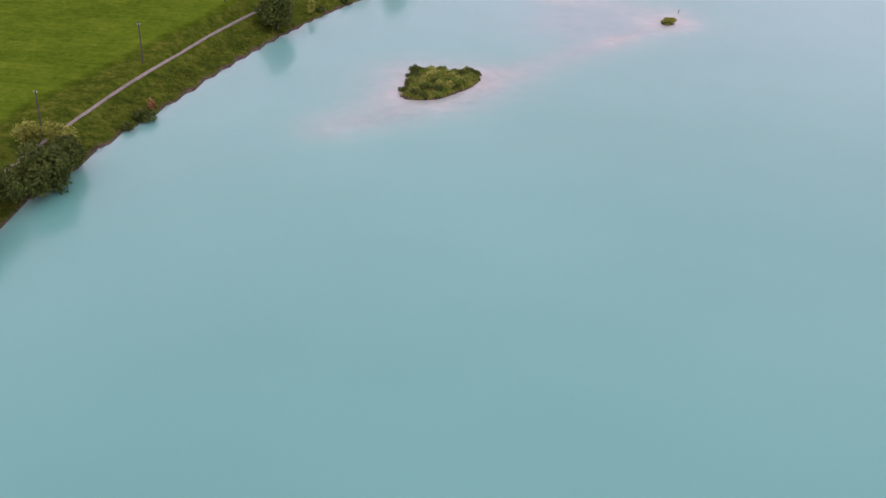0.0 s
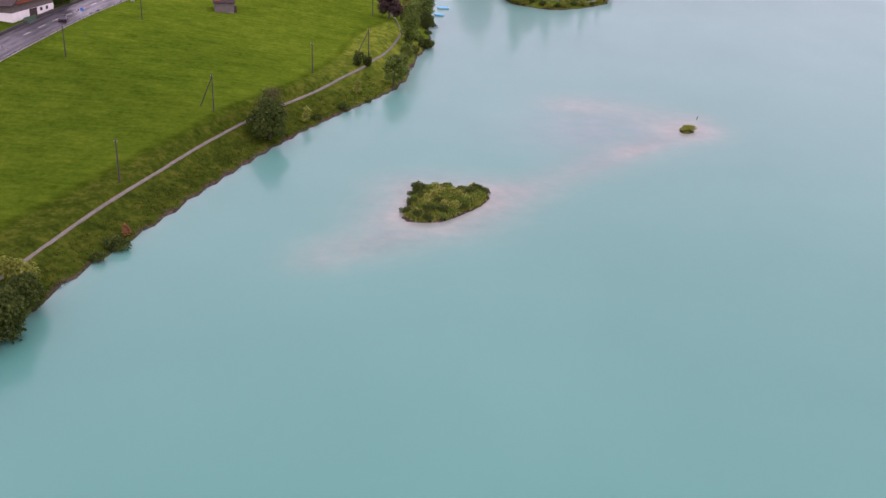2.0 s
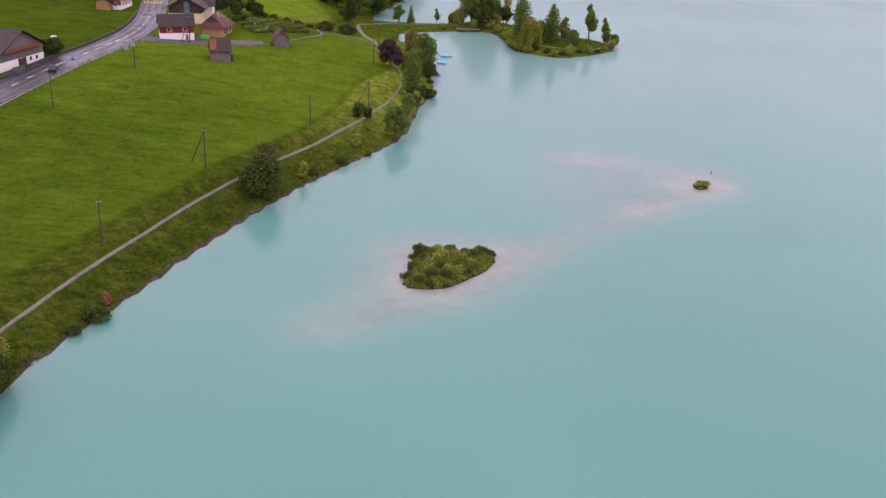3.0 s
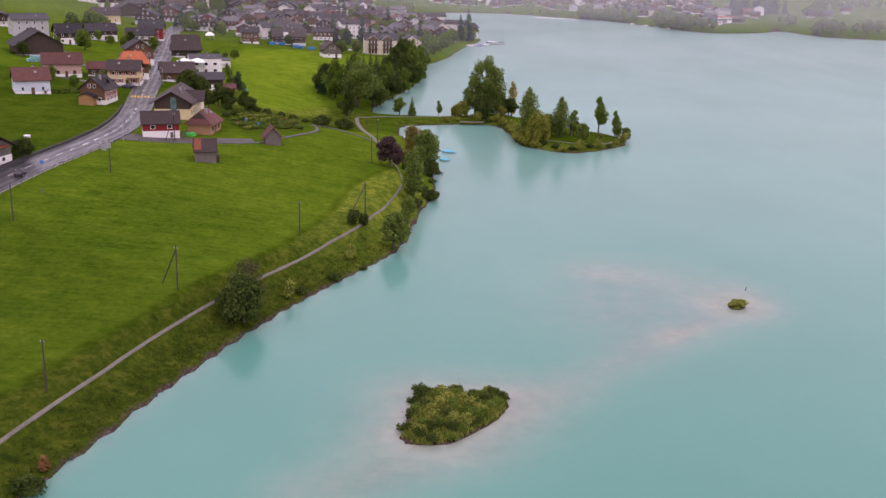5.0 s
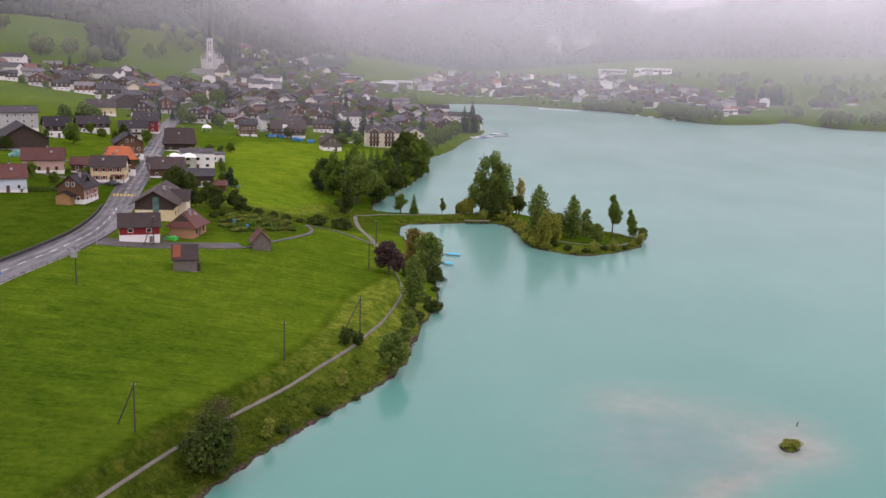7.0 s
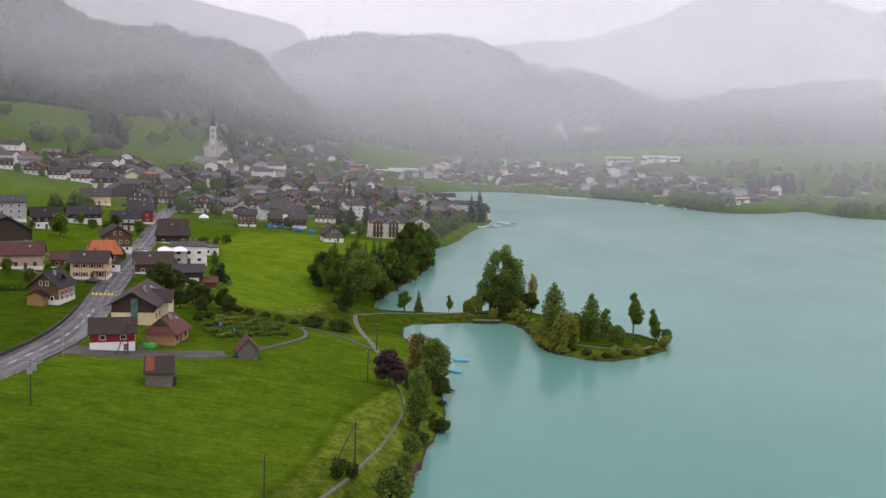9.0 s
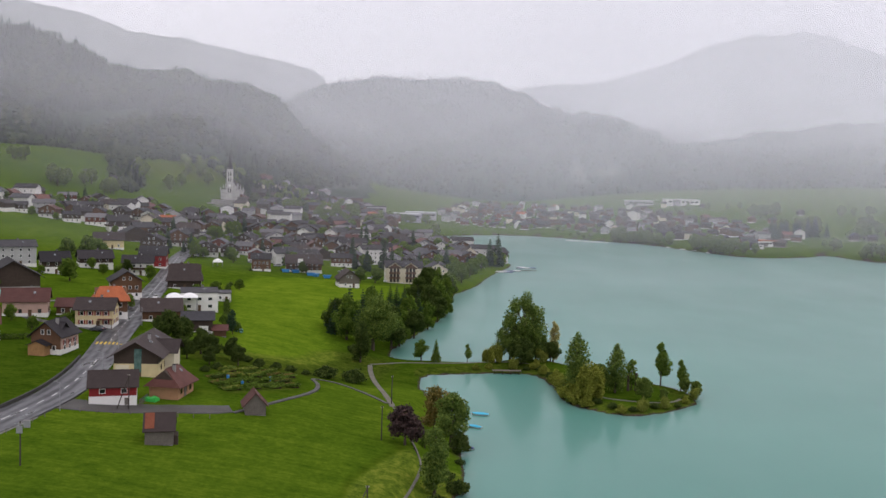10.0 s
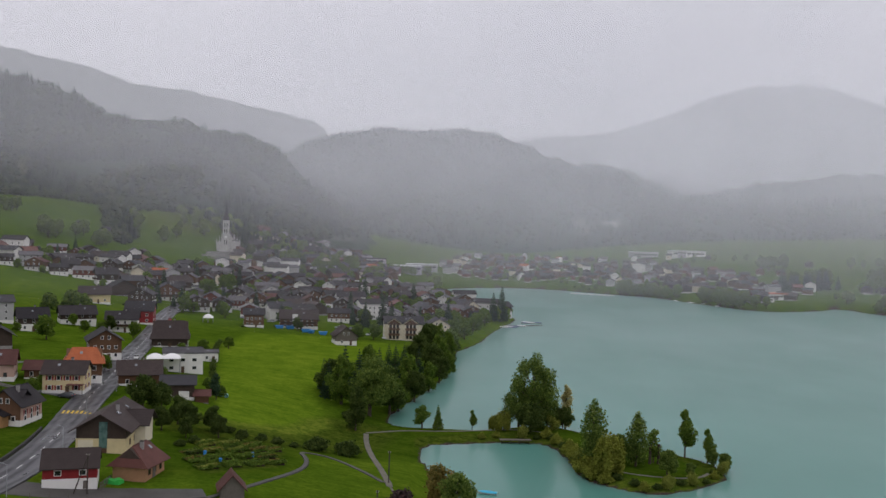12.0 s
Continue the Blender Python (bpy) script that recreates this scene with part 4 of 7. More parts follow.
harbour = place(tree("harbour_tree", "round", 12.6, 4.2, "leaf_mid", 4200, 0.45, "large green tree with browning top beside the moored boats"), 0.4, 338, 30)
place(tree("harbour_tree", "round", 11.5, 4.0, "leaf_autumn", 3200, 0.42, "brownish green tree beside the moored boats"), -3.5, 346, 30)
again(bank_tree, 2.4, 334, 0.62, label="dark tree overhanging the moored boats")
again(bush, 2.6, 325, 0.6)
copper = place(tree("copper_beech", "round", 8.6, 3.8, "leaf_copper", 3400, 0.42, "dark copper-leaved tree beside the path"), -9.2, 321, 0)
again(shore_tree, -5.2, 328, 0.5)
again(bush, -2.5, 296, 1.1, label="reedy shrub at the water's edge")
again(bush, 1.6, 306, 1.2, label="reedy shrub at the water's edge")
again(bush, -0.5, 312, 0.9, label="reedy shrub at the water's edge")
again(sallow, -4.8, 268, 0.55)

# spit with park trees
big = place(tree("poplar_tree", "broad", 22.0, 8.4, "leaf_mid", 12000, 0.44, "very tall broad poplar on the wooded spit"), 23.5, 441, 0)
again(big, 19.5, 444, 0.66, label="broad green tree beside the tall poplar")
again(big, 28.0, 444, 0.56, label="broad green tree beside the tall poplar")
again(bank_tree, 22.5, 434.5, 1.05)
place(tree("autumn_tree", "poplar", 14.0, 2.6, "leaf_pale", 1900, 0.42, "yellowing slender tree on the spit"), 34, 447, 0)
again(bank_tree, 32.5, 441, 0.8)
again(sallow, 29.5, 438, 0.9)
willow = place(tree("willow", "willow", 11.8, 5.0, "leaf_olive", 6800, 0.40, "yellow-green weeping willow at the water's edge"), 37.6, 388, 0)
again(willow, 14.0, 435.5, 0.56, label="small pale weeping willow beside the causeway")
again(willow, 11.5, 437.5, 0.45, label="small pale weeping willow beside the causeway")
poplar = place(tree("poplar_tree", "poplar", 17.6, 4.2, "leaf_mid", 3800, 0.45, "tall dark poplar on the spit"), 35.4, 397, 0)
again(poplar, 46.6, 397.5, 0.82, label="upright dark poplar on the spit")
pop_b = place(tree("poplar_tree", "slim", 13.6, 3.4, "leaf_green", 2300, 0.42, "slender poplar with a bare lower trunk"), 62.6, 412.5, 0)
again(pop_b, 68.0, 409.5, 0.72)
again(shore_tree, 70.4, 401.5, 0.58, label="round bushy tree at the tip of the spit")
again(shore_tree, 68.2, 404.0, 0.62, label="round bushy tree at the tip of the spit")
spreading = place(tree("plane_tree", "slim", 9.2, 3.2, "leaf_green", 1500, 0.38, "small spreading tree beside two cut trunks"), 52.2, 403, 0)
again(shore_tree, 53.0, 389.5, 0.85)
again(shore_tree, 59.0, 390.5, 0.45)
again(shore_tree, 42.5, 401, 0.95)
again(sallow, 33.5, 401, 0.9)
for bx, by, bs in ((33, 388, .9), (31.8, 404, .8), (43.5, 380, .8), (48.5, 378, .65), (55, 382, .7), (62, 386, .6), (57, 406, .6), (66, 396, .5), (30.5, 420, .8), (28, 429, .7), (40, 384, .7), (24, 430, .6), (49, 404, .5), (36, 383.5, .6)):
    again(bush, bx, by, bs)
lane_tree = place(tree("causeway_tree", "round", 7.2, 2.6, "leaf_green", 1700, 0.36, "small round tree on the causeway"), -9.6, 436.5, 0)
place(tree("causeway_tree", "conifer", 7.2, 1.7, "leaf_green", 1700, 0.30, "small cone-shaped tree on the causeway"), -4.9, 436.2, 0)
again(pop_b, 5.3, 437.5, 0.46, label="thin young tree on the causeway")

# grove by the bay
grove = place(tree("grove_tree", "round", 18.5, 8.2, "leaf_mid", 7000, 0.52, "huge dense dark green tree beside the bay"), -26.5, 452, 0)
grove_b = place(tree("grove_tree", "broad", 15.5, 5.6, "leaf_green", 5200, 0.5, "tall loose green tree in the lakeside grove"), -36, 457, 0)
grove_c = place(tree("grove_tree", "round", 13.5, 5.6, "leaf_dark", 5200, 0.48, "dense deep green tree in the lakeside grove"), -21, 464, 0)
spruce = place(tree("spruce", "conifer", 17.0, 4.2, "needle", 3600, 0.42, "dark spruce in the lakeside grove"), -36.5, 470, 0)
place(tree("grove_tree", "poplar", 12.8, 3.3, "leaf_dark", 3000, 0.42, "upright dark green tree at the path fork"), -28.4, 427, 0)
for bx, by, bs in ((-41, 463, .7), (-33, 482, .85), (-27, 494, .8), (-44, 474, .6), (-22, 508, .8)):
    again(spruce, bx, by, bs)
for i, (bx, by, bs) in enumerate(((-22, 478, .9), (-17, 500, .9), (-14, 522, 1.0), (-9, 545, .95), (-7, 566, .9), (-20, 530, .8), (-11, 588, 1.05), (-8, 606, .9), (-38, 482, .9), (-41, 470, .9), (-31, 494, .85), (-25, 515, .9), (-16, 556, .8))):
    again((grove_c, grove_b, spruce)[i % 3], bx, by, bs * (0.8 if i % 3 == 2 else 1.0))
for bx, by, bs in ((-34.7, 387, 1.6), (-26.3, 388, 1.8), (-31, 440, 1.3), (-13, 510, 1.4), (-18, 486, 1.2)):
    again(bush, bx, by, bs)

for i, (bx, by, bs) in enumerate(((-19.5, 470, .7), (-15, 489, .8), (-10.5, 512, .7), (-7, 533, .8), (-4, 552, .7), (-4.5, 575, .75), (-4, 598, .8), (-2, 622, .7))):
    again(grove_c if i % 2 else grove_b, bx + 1.0, by, bs, label="green tree overhanging the bay")
olive = place(tree("shrub", "bush", 3.4, 2.8, "leaf_olive", 1500, 0.32, "tall olive-green shrub on the bank of the spit", "shrub"), 31.6, 416, 0)
for bx, by, bs in ((31.5, 412, 1.0), (32, 407, .9), (32.2, 400, 1.0), (32.8, 393, 1.1), (34.2, 387.5, 1.0), (29.2, 424.5, .8), (27, 430.5, .8), (36.8, 383.2, .8), (20, 430.4, .6), (12, 429.8, .5), (8, 428, .5), (45, 376.8, .6), (51, 378.2, .6), (58, 383, .55), (65, 391, .55), (68.5, 396, .6)):
    again(sallow if random.random() < 0.3 else olive, bx, by, bs * 1.15, label="rough olive-green shrub on the bank of the spit")

# hedges and trees round the farm
for bx, by, bs in ((-63, 375, .95), (-58, 379, .8), (-67, 381, .9), (-55, 372, .7), (-68, 371, .75), (-61, 366, .6)):
    again(grove_c, bx, by, bs * 0.58, label="dark green garden tree beside the farm")
again(bank_tree, -91.6, 282.4, 0.6, label="small dark tree beside the barn")
again(bank_tree, -79, 392, 1.1, label="round green tree beside the road")
again(bank_tree, -76, 398, 0.8, label="round green tree beside the road")
pine = place(tree("pine", "slim", 8.0, 2.6, "needle", 1300, 0.36, "lone dark pine at the field edge"), -68, 424, 0)
for bx, by, bs in ((-51, 379, .9), (-47, 381, .8), (-43, 383, .9), (-55, 383, .8), (-39, 384, .7), (-60, 357, .7), (-58, 362, .8), (-50, 372, .6)):
    again(bush, bx, by, bs)

# ---- houses ----
M["plaster_white"] = plain("plaster_white", (0.72, 0.71, 0.68), 0.85, 0.15, 0.5, 9)
M["plaster_cream"] = plain("plaster_cream", (0.62, 0.52, 0.30), 0.85, 0.16, 0.5, 9)
M["plaster_pale"] = plain("plaster_pale", (0.66, 0.60, 0.46), 0.85, 0.16, 0.5, 9)
M["plaster_pink"] = plain("plaster_pink", (0.48, 0.33, 0.27), 0.85, 0.16, 0.5, 9)
M["plaster_grey"] = plain("plaster_grey", (0.40, 0.40, 0.40), 0.85, 0.16, 0.5, 9)
M["plaster_blue"] = plain("plaster_blue", (0.50, 0.56, 0.62), 0.85, 0.12, 0.5, 9)
M["brick_tan"] = plain("brick_tan", (0.36, 0.20, 0.11), 0.85, 0.2, 0.8, 12)
M["timber_dark"] = boards("timber_dark", (0.055, 0.040, 0.032))
M["timber_brown"] = boards("timber_brown", (0.115, 0.062, 0.036))
M["timber_grey"] = boards("timber_grey", (0.13, 0.115, 0.10))
M["timber_red"] = boards("timber_red", (0.20, 0.018, 0.020), 0.6, 0.25)
M["timber_red_brown"] = boards("timber_red_brown", (0.13, 0.042, 0.030))
M["timber_light"] = boards("timber_light", (0.30, 0.17, 0.075))
M["roof_brown"] = roofing("roof_brown", (0.056, 0.043, 0.040))
M["roof_grey"] = roofing("roof_grey", (0.055, 0.054, 0.060))
M["roof_light"] = roofing("roof_light", (0.125, 0.122, 0.128))
M["roof_dark"] = roofing("roof_dark", (0.034, 0.031, 0.034))
M["roof_red"] = roofing("roof_red", (0.118, 0.052, 0.044))
M["roof_orange"] = roofing("roof_orange", (0.40, 0.12, 0.05))
M["roof_rust"] = roofing("roof_rust", (0.23, 0.075, 0.04))
M["sheet_metal"] = plain("sheet_metal", (0.50, 0.51, 0.52), 0.4, 0.12, 0.3, 5, 0.6)
M["frame_white"] = plain("frame_white", (0.75, 0.75, 0.73), 0.5, 0.08, 1.0)
M["frame_brown"] = plain("frame_brown", (0.10, 0.06, 0.035), 0.6, 0.2, 1.0)
M["shutter_green"] = plain("shutter_green", (0.05, 0.10, 0.06), 0.6, 0.2, 1.0)
M["shutter_red"] = plain("shutter_red", (0.22, 0.03, 0.03), 0.6, 0.2, 1.0)
k = Mat("window_glass", 0.06, 0.6)
k.color(k.ramp(k.rand(), [(0.0, (0.012, 0.014, 0.017)), (1.0, (0.05, 0.055, 0.06))]))
M["glass"] = k.m
M["skylight"] = plain("skylight", (0.22, 0.24, 0.26), 0.15, 0.1, 1.0, 6, 0.6, 0.0)
k = Mat("glazed_green", 0.1, 0.6)
k.color(k.ramp(k.noise(1.5, 3), [(0.3, (0.05, 0.11, 0.10)), (0.7, (0.13, 0.22, 0.20))]))
M["glass_green"] = k.m


def boxes(name, items, mats, slots=None):
    """One mesh of axis-aligned boxes: (x0, x1, y0, y1, z0, z1) each."""
    v, f, m = [], [], []
    for n, (x0, x1, y0, y1, z0, z1) in enumerate(items):
        i = len(v)
        v += [(x0, y0, z0), (x1, y0, z0), (x1, y1, z0), (x0, y1, z0), (x0, y0, z1), (x1, y0, z1), (x1, y1, z1), (x0, y1, z1)]
        f += [(i, i + 3, i + 2, i + 1), (i + 4, i + 5, i + 6, i + 7), (i, i + 1, i + 5, i + 4), (i + 1, i + 2, i + 6, i + 5), (i + 2, i + 3, i + 7, i + 6), (i + 3, i, i + 4, i + 7)]
        m += [slots[n] if slots else 0] * 6
    return link_mesh(name, v, f, mats, m)


WINDOWS = {}


def ring_mesh(name, w, h, t, front, back, mats, pane=None):
    """A window frame in one piece; with pane, the glass closes it."""
    v, f, m = [], [], []
    loops = [(0, back), (0, front), (t, front), (t, pane if pane is not None else back)]
    for inset, y in loops:
        v += [(-w / 2 + inset, y, inset), (w / 2 - inset, y, inset), (w / 2 - inset, y, h - inset), (-w / 2 + inset, y, h - inset)]
    for i in range(3):
        for s in range(4):
            n = (s + 1) % 4
            f.append((i * 4 + s, i * 4 + n, i * 4 + 4 + n, i * 4 + 4 + s))
            m.append(0)
    if pane is not None:
        f.append((12, 13, 14, 15))
        m.append(1)
    return link_mesh(name, v, f, mats, m)


def window_meshes(w, h, frame_mat, shutters):
    """Frame and pane; front towards -y, on the wall face."""
    key = (round(w, 2), round(h, 2), frame_mat, shutters)
    if key not in WINDOWS:
        WINDOWS[key] = (ring_mesh("window", w, h, 0.1, -0.08, 0.06, M[frame_mat]), boxes("pane", [(-w / 2 + 0.1, w / 2 - 0.1, -0.03, 0.04, 0.1, h - 0.1)], M["glass"]),
                        boxes("shutter", [(-0.22, 0.22, -0.09, -0.03, 0, h)], M[shutters]) if shutters else None)
    return WINDOWS[key]


def gable_solid(name, across, length, wall, ridge_h, z0, mat, shift=0.0):
    """Walls with gables: ridge along y, from y=0 to y=length, underside at z0."""
    a = across / 2
    v = [(-a, 0, z0), (a, 0, z0), (a, 0, wall), (shift, 0, ridge_h), (-a, 0, wall)]
    v += [(x, length, z) for x, _, z in v]
    f = [(0, 1, 2, 3, 4), (9, 8, 7, 6, 5), (0, 5, 6, 1), (1, 6, 7, 2), (4, 9, 5, 0), (2, 7, 8, 3), (3, 8, 9, 4)]
    return link_mesh(name, v, f, mat)


def gable_roof(name, across, length, wall, ridge_h, over, front, thick, mat, hip=0.0):
    """Two slabs meeting at the ridge; hip cuts the gable tips back."""
    a = across / 2
    slope = (ridge_h - wall) / a
    e, ez = a + over, wall - over * slope
    v = []
    for up in (0.06, 0.06 + thick):
        for y, c in ((-front, hip), (length + front, -hip)):
            v += [(-e, y, ez + up), (0, y + c, ridge_h + up), (e, y, ez + up)]
    f = [(6, 9, 10, 7), (7, 10, 11, 8), (0, 1, 4, 3), (1, 2, 5, 4), (0, 6, 7, 1), (1, 7, 8, 2), (3, 4, 10, 9), (4, 5, 11, 10), (0, 3, 9, 6), (2, 8, 11, 5)]
    if hip:
        f += [(6, 7, 8), (9, 11, 10)]
    cap = [(-0.14, ridge_h + thick - 0.02), (0, ridge_h + thick + 0.16), (0.14, ridge_h + thick - 0.02)]
    i = len(v)
    v += [(x, -front + hip, z) for x, z in cap] + [(x, length + front - hip, z) for x, z in cap]
    f += [(i, i + 1, i + 4, i + 3), (i + 1, i + 2, i + 5, i + 4), (i, i + 2, i + 1), (i + 3, i + 4, i + 5)]
    return link_mesh(name, v, f, mat)


def plain_window(w, h, frame_mat):
    """Frame and pane in one mesh, for houses far off."""
    key = (w, h, frame_mat)
    if key not in WINDOWS:
        WINDOWS[key] = ring_mesh("window", w, h, 0.12, -0.08, 0.06, [M[frame_mat], M["glass"]], -0.03)
    return WINDOWS[key]


def put_windows(root, wall_at, width, z, n, w=1.0, h=1.25, frame_mat="frame_white", shutters=None, rich=True, skip=()):
    """A row of n windows on a wall whose local -y is outwards."""
    if not rich:
        me = plain_window(w, h, frame_mat)
        for i in range(n):
            part("window", me, root, at=wall_at @ pose(width * ((i + 0.5) / n - 0.5) * 0.86, 0, z))
        return
    fr, pane, sh = window_meshes(w, h, frame_mat, shutters)
    for i in range(n):
        if i in skip:
            continue
        x = width * ((i + 0.5) / n - 0.5) * 0.86
        win = part("window", fr, root, at=wall_at @ pose(x, 0, z))
        part("pane", pane, win)
        if sh:
            for s in (-1, 1):
                part("shutter", sh, win, at=pose(s * (w / 2 + 0.26), 0, 0))


def house(label, x, y, rot, w, d, wall, ridge_h, axis, wall_mat, roof_mat, plinth=0.0, plinth_mat="plaster_white", gable_mat=None, front=2, side=2, rows=None,
          frame_mat="frame_white", shutters=None, over=0.8, hip=0.0, chimney=True, door=True, name="house", category="house", win=(1.0, 1.25), base=None, balcony=False, group="", rich=True, skylights=1):
    """A gabled house whose front wall's foot is centred at x, y. axis y: the gable faces the front; x: the ridge runs along the front."""
    root = new(name)
    root.empty_display_size = 1
    z = base if base is not None else min(ground(x, y), ground(x - math.sin(radians(rot)) * d, y + math.cos(radians(rot)) * d))
    root.matrix_basis = pose(x, y, z, 0, 0, rot)
    if axis == 'y':
        turn, across, length = pose(0, 0, 0), w, d
    else:
        turn, across, length = pose(w / 2, d / 2, 0, 0, 0, 90), d, w
    lower = part("wall", gable_solid("wall", across, length, wall, ridge_h, plinth, M[wall_mat]), root, at=turn)
    in_ = 0.06
    if plinth:
        a = across / 2 + in_
        part("plinth", boxes("plinth", [(-a, a, -in_, length + in_, -2.5, plinth + 0.02)], M[plinth_mat]), root, "rendered masonry base", at=turn)
    else:
        part("footing", boxes("footing", [(-across / 2 + 0.05, across / 2 - 0.05, 0.05, length - 0.05, -2.5, 0.0)], M["concrete"]), root, at=turn)
    part("roof", gable_roof("roof", across, length, wall, ridge_h, over, over * 0.9, 0.18, M[roof_mat], hip), root, at=turn)
    # windows
    floors = rows if rows is not None else max(1, round((wall - 0.7) / 2.6))
    faces = {"front": (pose(0, -0.0, 0), w, front), "right": (pose(w / 2, d / 2, 0, 0, 0, 90), d, side), "left": (pose(-w / 2, d / 2, 0, 0, 0, -90), d, side)}
    if not rich:
        faces.pop("left")
    for key, (at, width, n) in faces.items():
        for r in range(floors):
            zz = 1.0 + r * 2.55
            if zz + win[1] > wall - 0.1 and r:
                continue
            proud = in_ if zz < plinth else 0.0
            put_windows(root, at @ pose(0, -proud, 0), width, min(zz, max(0.3, wall - win[1] - 0.25)), n, win[0], win[1], frame_mat, shutters, rich, skip=(n // 2,) if (door and r == 0 and key == "front" and n > 1) else ())
        gable = (axis == 'y' and key == "front") or (axis == 'x' and key != "front")
        if gable and ridge_h - wall > 2.0 and n:
            put_windows(root, at, width * 0.5, wall + 0.15, 2 if ridge_h - wall > 2.8 else 1, win[0] * 0.9, min(win[1], ridge_h - wall - 0.9), frame_mat, shutters, rich)
    if door and front and rich:
        dr = part("door", boxes("door", [(-0.5, 0.5, -0.07, 0.05, 0, 2.05)], M["frame_brown"]), root, at=pose(w * 0.43 * (1 / max(front, 1)) * (front % 2 == 0), -in_ if plinth else 0, 0))
        part("handle", boxes("handle", [(0.36, 0.42, -0.12, -0.07, 0.98, 1.1)], M["sheet_metal"]), dr)
    if chimney:
        cy, cx = length * 0.4, across * 0.14
        ct = ridge_h - (ridge_h - wall) * 0.28
        ch = part("chimney", boxes("chimney", [(cx - 0.32, cx + 0.32, cy - 0.32, cy + 0.32, ct - 0.6, ridge_h + 0.75)], M["concrete"]), root, at=turn)
        if rich:
            part("cap", boxes("cap", [(cx - 0.4, cx + 0.4, cy - 0.4, cy + 0.4, ridge_h + 0.754, ridge_h + 0.88)], M["dark_stone"]), ch)
    if rich and skylights:
        side_x = -1 if axis == 'x' else 1
        lean = math.atan2(ridge_h - wall, across / 2)
        for i in range(skylights):
            sx, sy = side_x * across * (0.2 + 0.08 * (i % 2)), length * (i + 0.3 + 0.5 * (hash_name(label) % 7) / 7) / skylights
            part("skylight", boxes("skylight", [(-0.45, 0.45, -0.35, 0.35, 0.0, 0.08)], M["skylight"]), root, "pale roof window",
                 at=turn @ pose(sx, sy, ridge_h - (ridge_h - wall) * abs(sx) / (across / 2) + 0.28, 0, math.degrees(lean) * side_x, 0))
    if balcony:
        bz = max(2.5, plinth + 0.1)
        bl = part("balcony", boxes("balcony", [(-w * 0.46, w * 0.46, -1.15, -0.004, bz, bz + 0.14)], M["timber_brown"]), root)
        part("railing", boxes("railing", [(-w * 0.46, w * 0.46, -1.15, -1.07, bz + 0.144, bz + 1.0)], M["timber_dark"]), bl, "dark timber balustrade")
    return tagged(root, label, category, group)


def extra(root, name, items, mat, label="", at=None):
    return part(name, boxes(name, items, M[mat]), root, label, at)


# red house on a white base
red = house("small red timber house on a white masonry base", -70.2, 321.6, 17, 9.4, 7, 4.0, 6.5, 'x', "timber_red", "roof_brown", 1.9, "plaster_white", front=0, side=0, over=0.55, chimney=False, door=False, skylights=0)
fr, pn, _ = window_meshes(1.25, 1.05, "frame_white", None)
for wx in (-2.1, 2.2):
    part("pane", pn, part("window", fr, red, at=pose(wx, -0.0, 2.45)))
part("pane", pn, part("window", fr, red, at=pose(4.7, 3.2, 2.45, 0, 0, 90)))
extra(red, "door", [(2.3, 3.1, -0.13, -0.05, 0.0, 1.5)], "timber_grey", "small grey cellar door")
# farm house
farm = house("large cream farmhouse with dark timber gable", -73.0, 345.4, 6, 10.0, 20, 5.0, 7.9, 'y', "timber_dark", "roof_brown", 2.9, "plaster_cream", front=0, side=4, rows=1, over=1.4, door=False, frame_mat="frame_brown")
extra(farm, "glazing", [(-0.4, 1.25, -0.16, -0.064, 1.0, 6.4)], "glass_green", "tall green glazed stair strip")
extra(farm, "garage_door", [(-4.6, -1.6, -0.14, -0.064, 0, 2.6)], "plaster_pale", "pale garage door")
extra(farm, "door", [(-0.3, 1.2, -0.13, -0.064, -0.3, 1.3)], "frame_brown")
part("cross_roof", gable_roof("cross_roof", 8, 8.5, 4.4, 6.6, 0.7, 0.7, 0.18, M["roof_brown"]), farm, at=pose(7.6, 12.0, 0, 0, 0, 90))
part("cross_wing", gable_solid("cross_wing", 8, 3.5, 4.4, 6.6, -2, M["plaster_pale"]), farm, at=pose(7.3, 12.0, 0, 0, 0, 90))
for sx, sy in ((2.0, 6.5), (3.0, 13.5)):
    sz = 7.9 - (7.9 - 5.0) * (sx / 5.0) + 0.30
    part("skylight", boxes("skylight", [(-0.5, 0.5, -0.7, 0.7, 0, 0.1)], M["glass"]), farm, at=pose(sx, sy, sz, 0, 30, 0))
# workshop
shop = house("low tan workshop with a weathered red roof", -61.8, 329.0, -8, 6.4, 8.4, 3.4, 6.2, 'y', "timber_dark", "roof_red", 2.6, "brick_tan", front=0, side=3, rows=1, over=1.0, hip=2.2, door=False, frame_mat="frame_brown")
extra(shop, "door", [(3.26, 3.34, 3.2, 4.4, 0, 2.1)], "timber_grey")
# chalets along the road
chal = house("dark-roofed chalet with brown gable and a timber porch", -102.2, 365.4, -6, 7.8, 9.4, 4.8, 8.0, 'y', "timber_brown", "roof_dark", 1.3, "plaster_white", front=3, side=3, frame_mat="frame_white", over=0.8, door=False)
extra(chal, "side_wall", [(3.9, 3.98, 0.1, 9.3, 1.32, 4.6)], "plaster_pink", "pale pink plastered side wall")
put_windows(chal, pose(3.98, 4.7, 0, 0, 0, 90), 9.0, 2.3, 3, 0.9, 1.2, "frame_white", "shutter_red")
part("dormer_roof", gable_roof("dormer_roof", 3.0, 3.4, 6.2, 7.4, 0.4, 0.4, 0.16, M["roof_dark"]), chal, at=pose(2.6, 4.6, 0, 0, 0, 90))
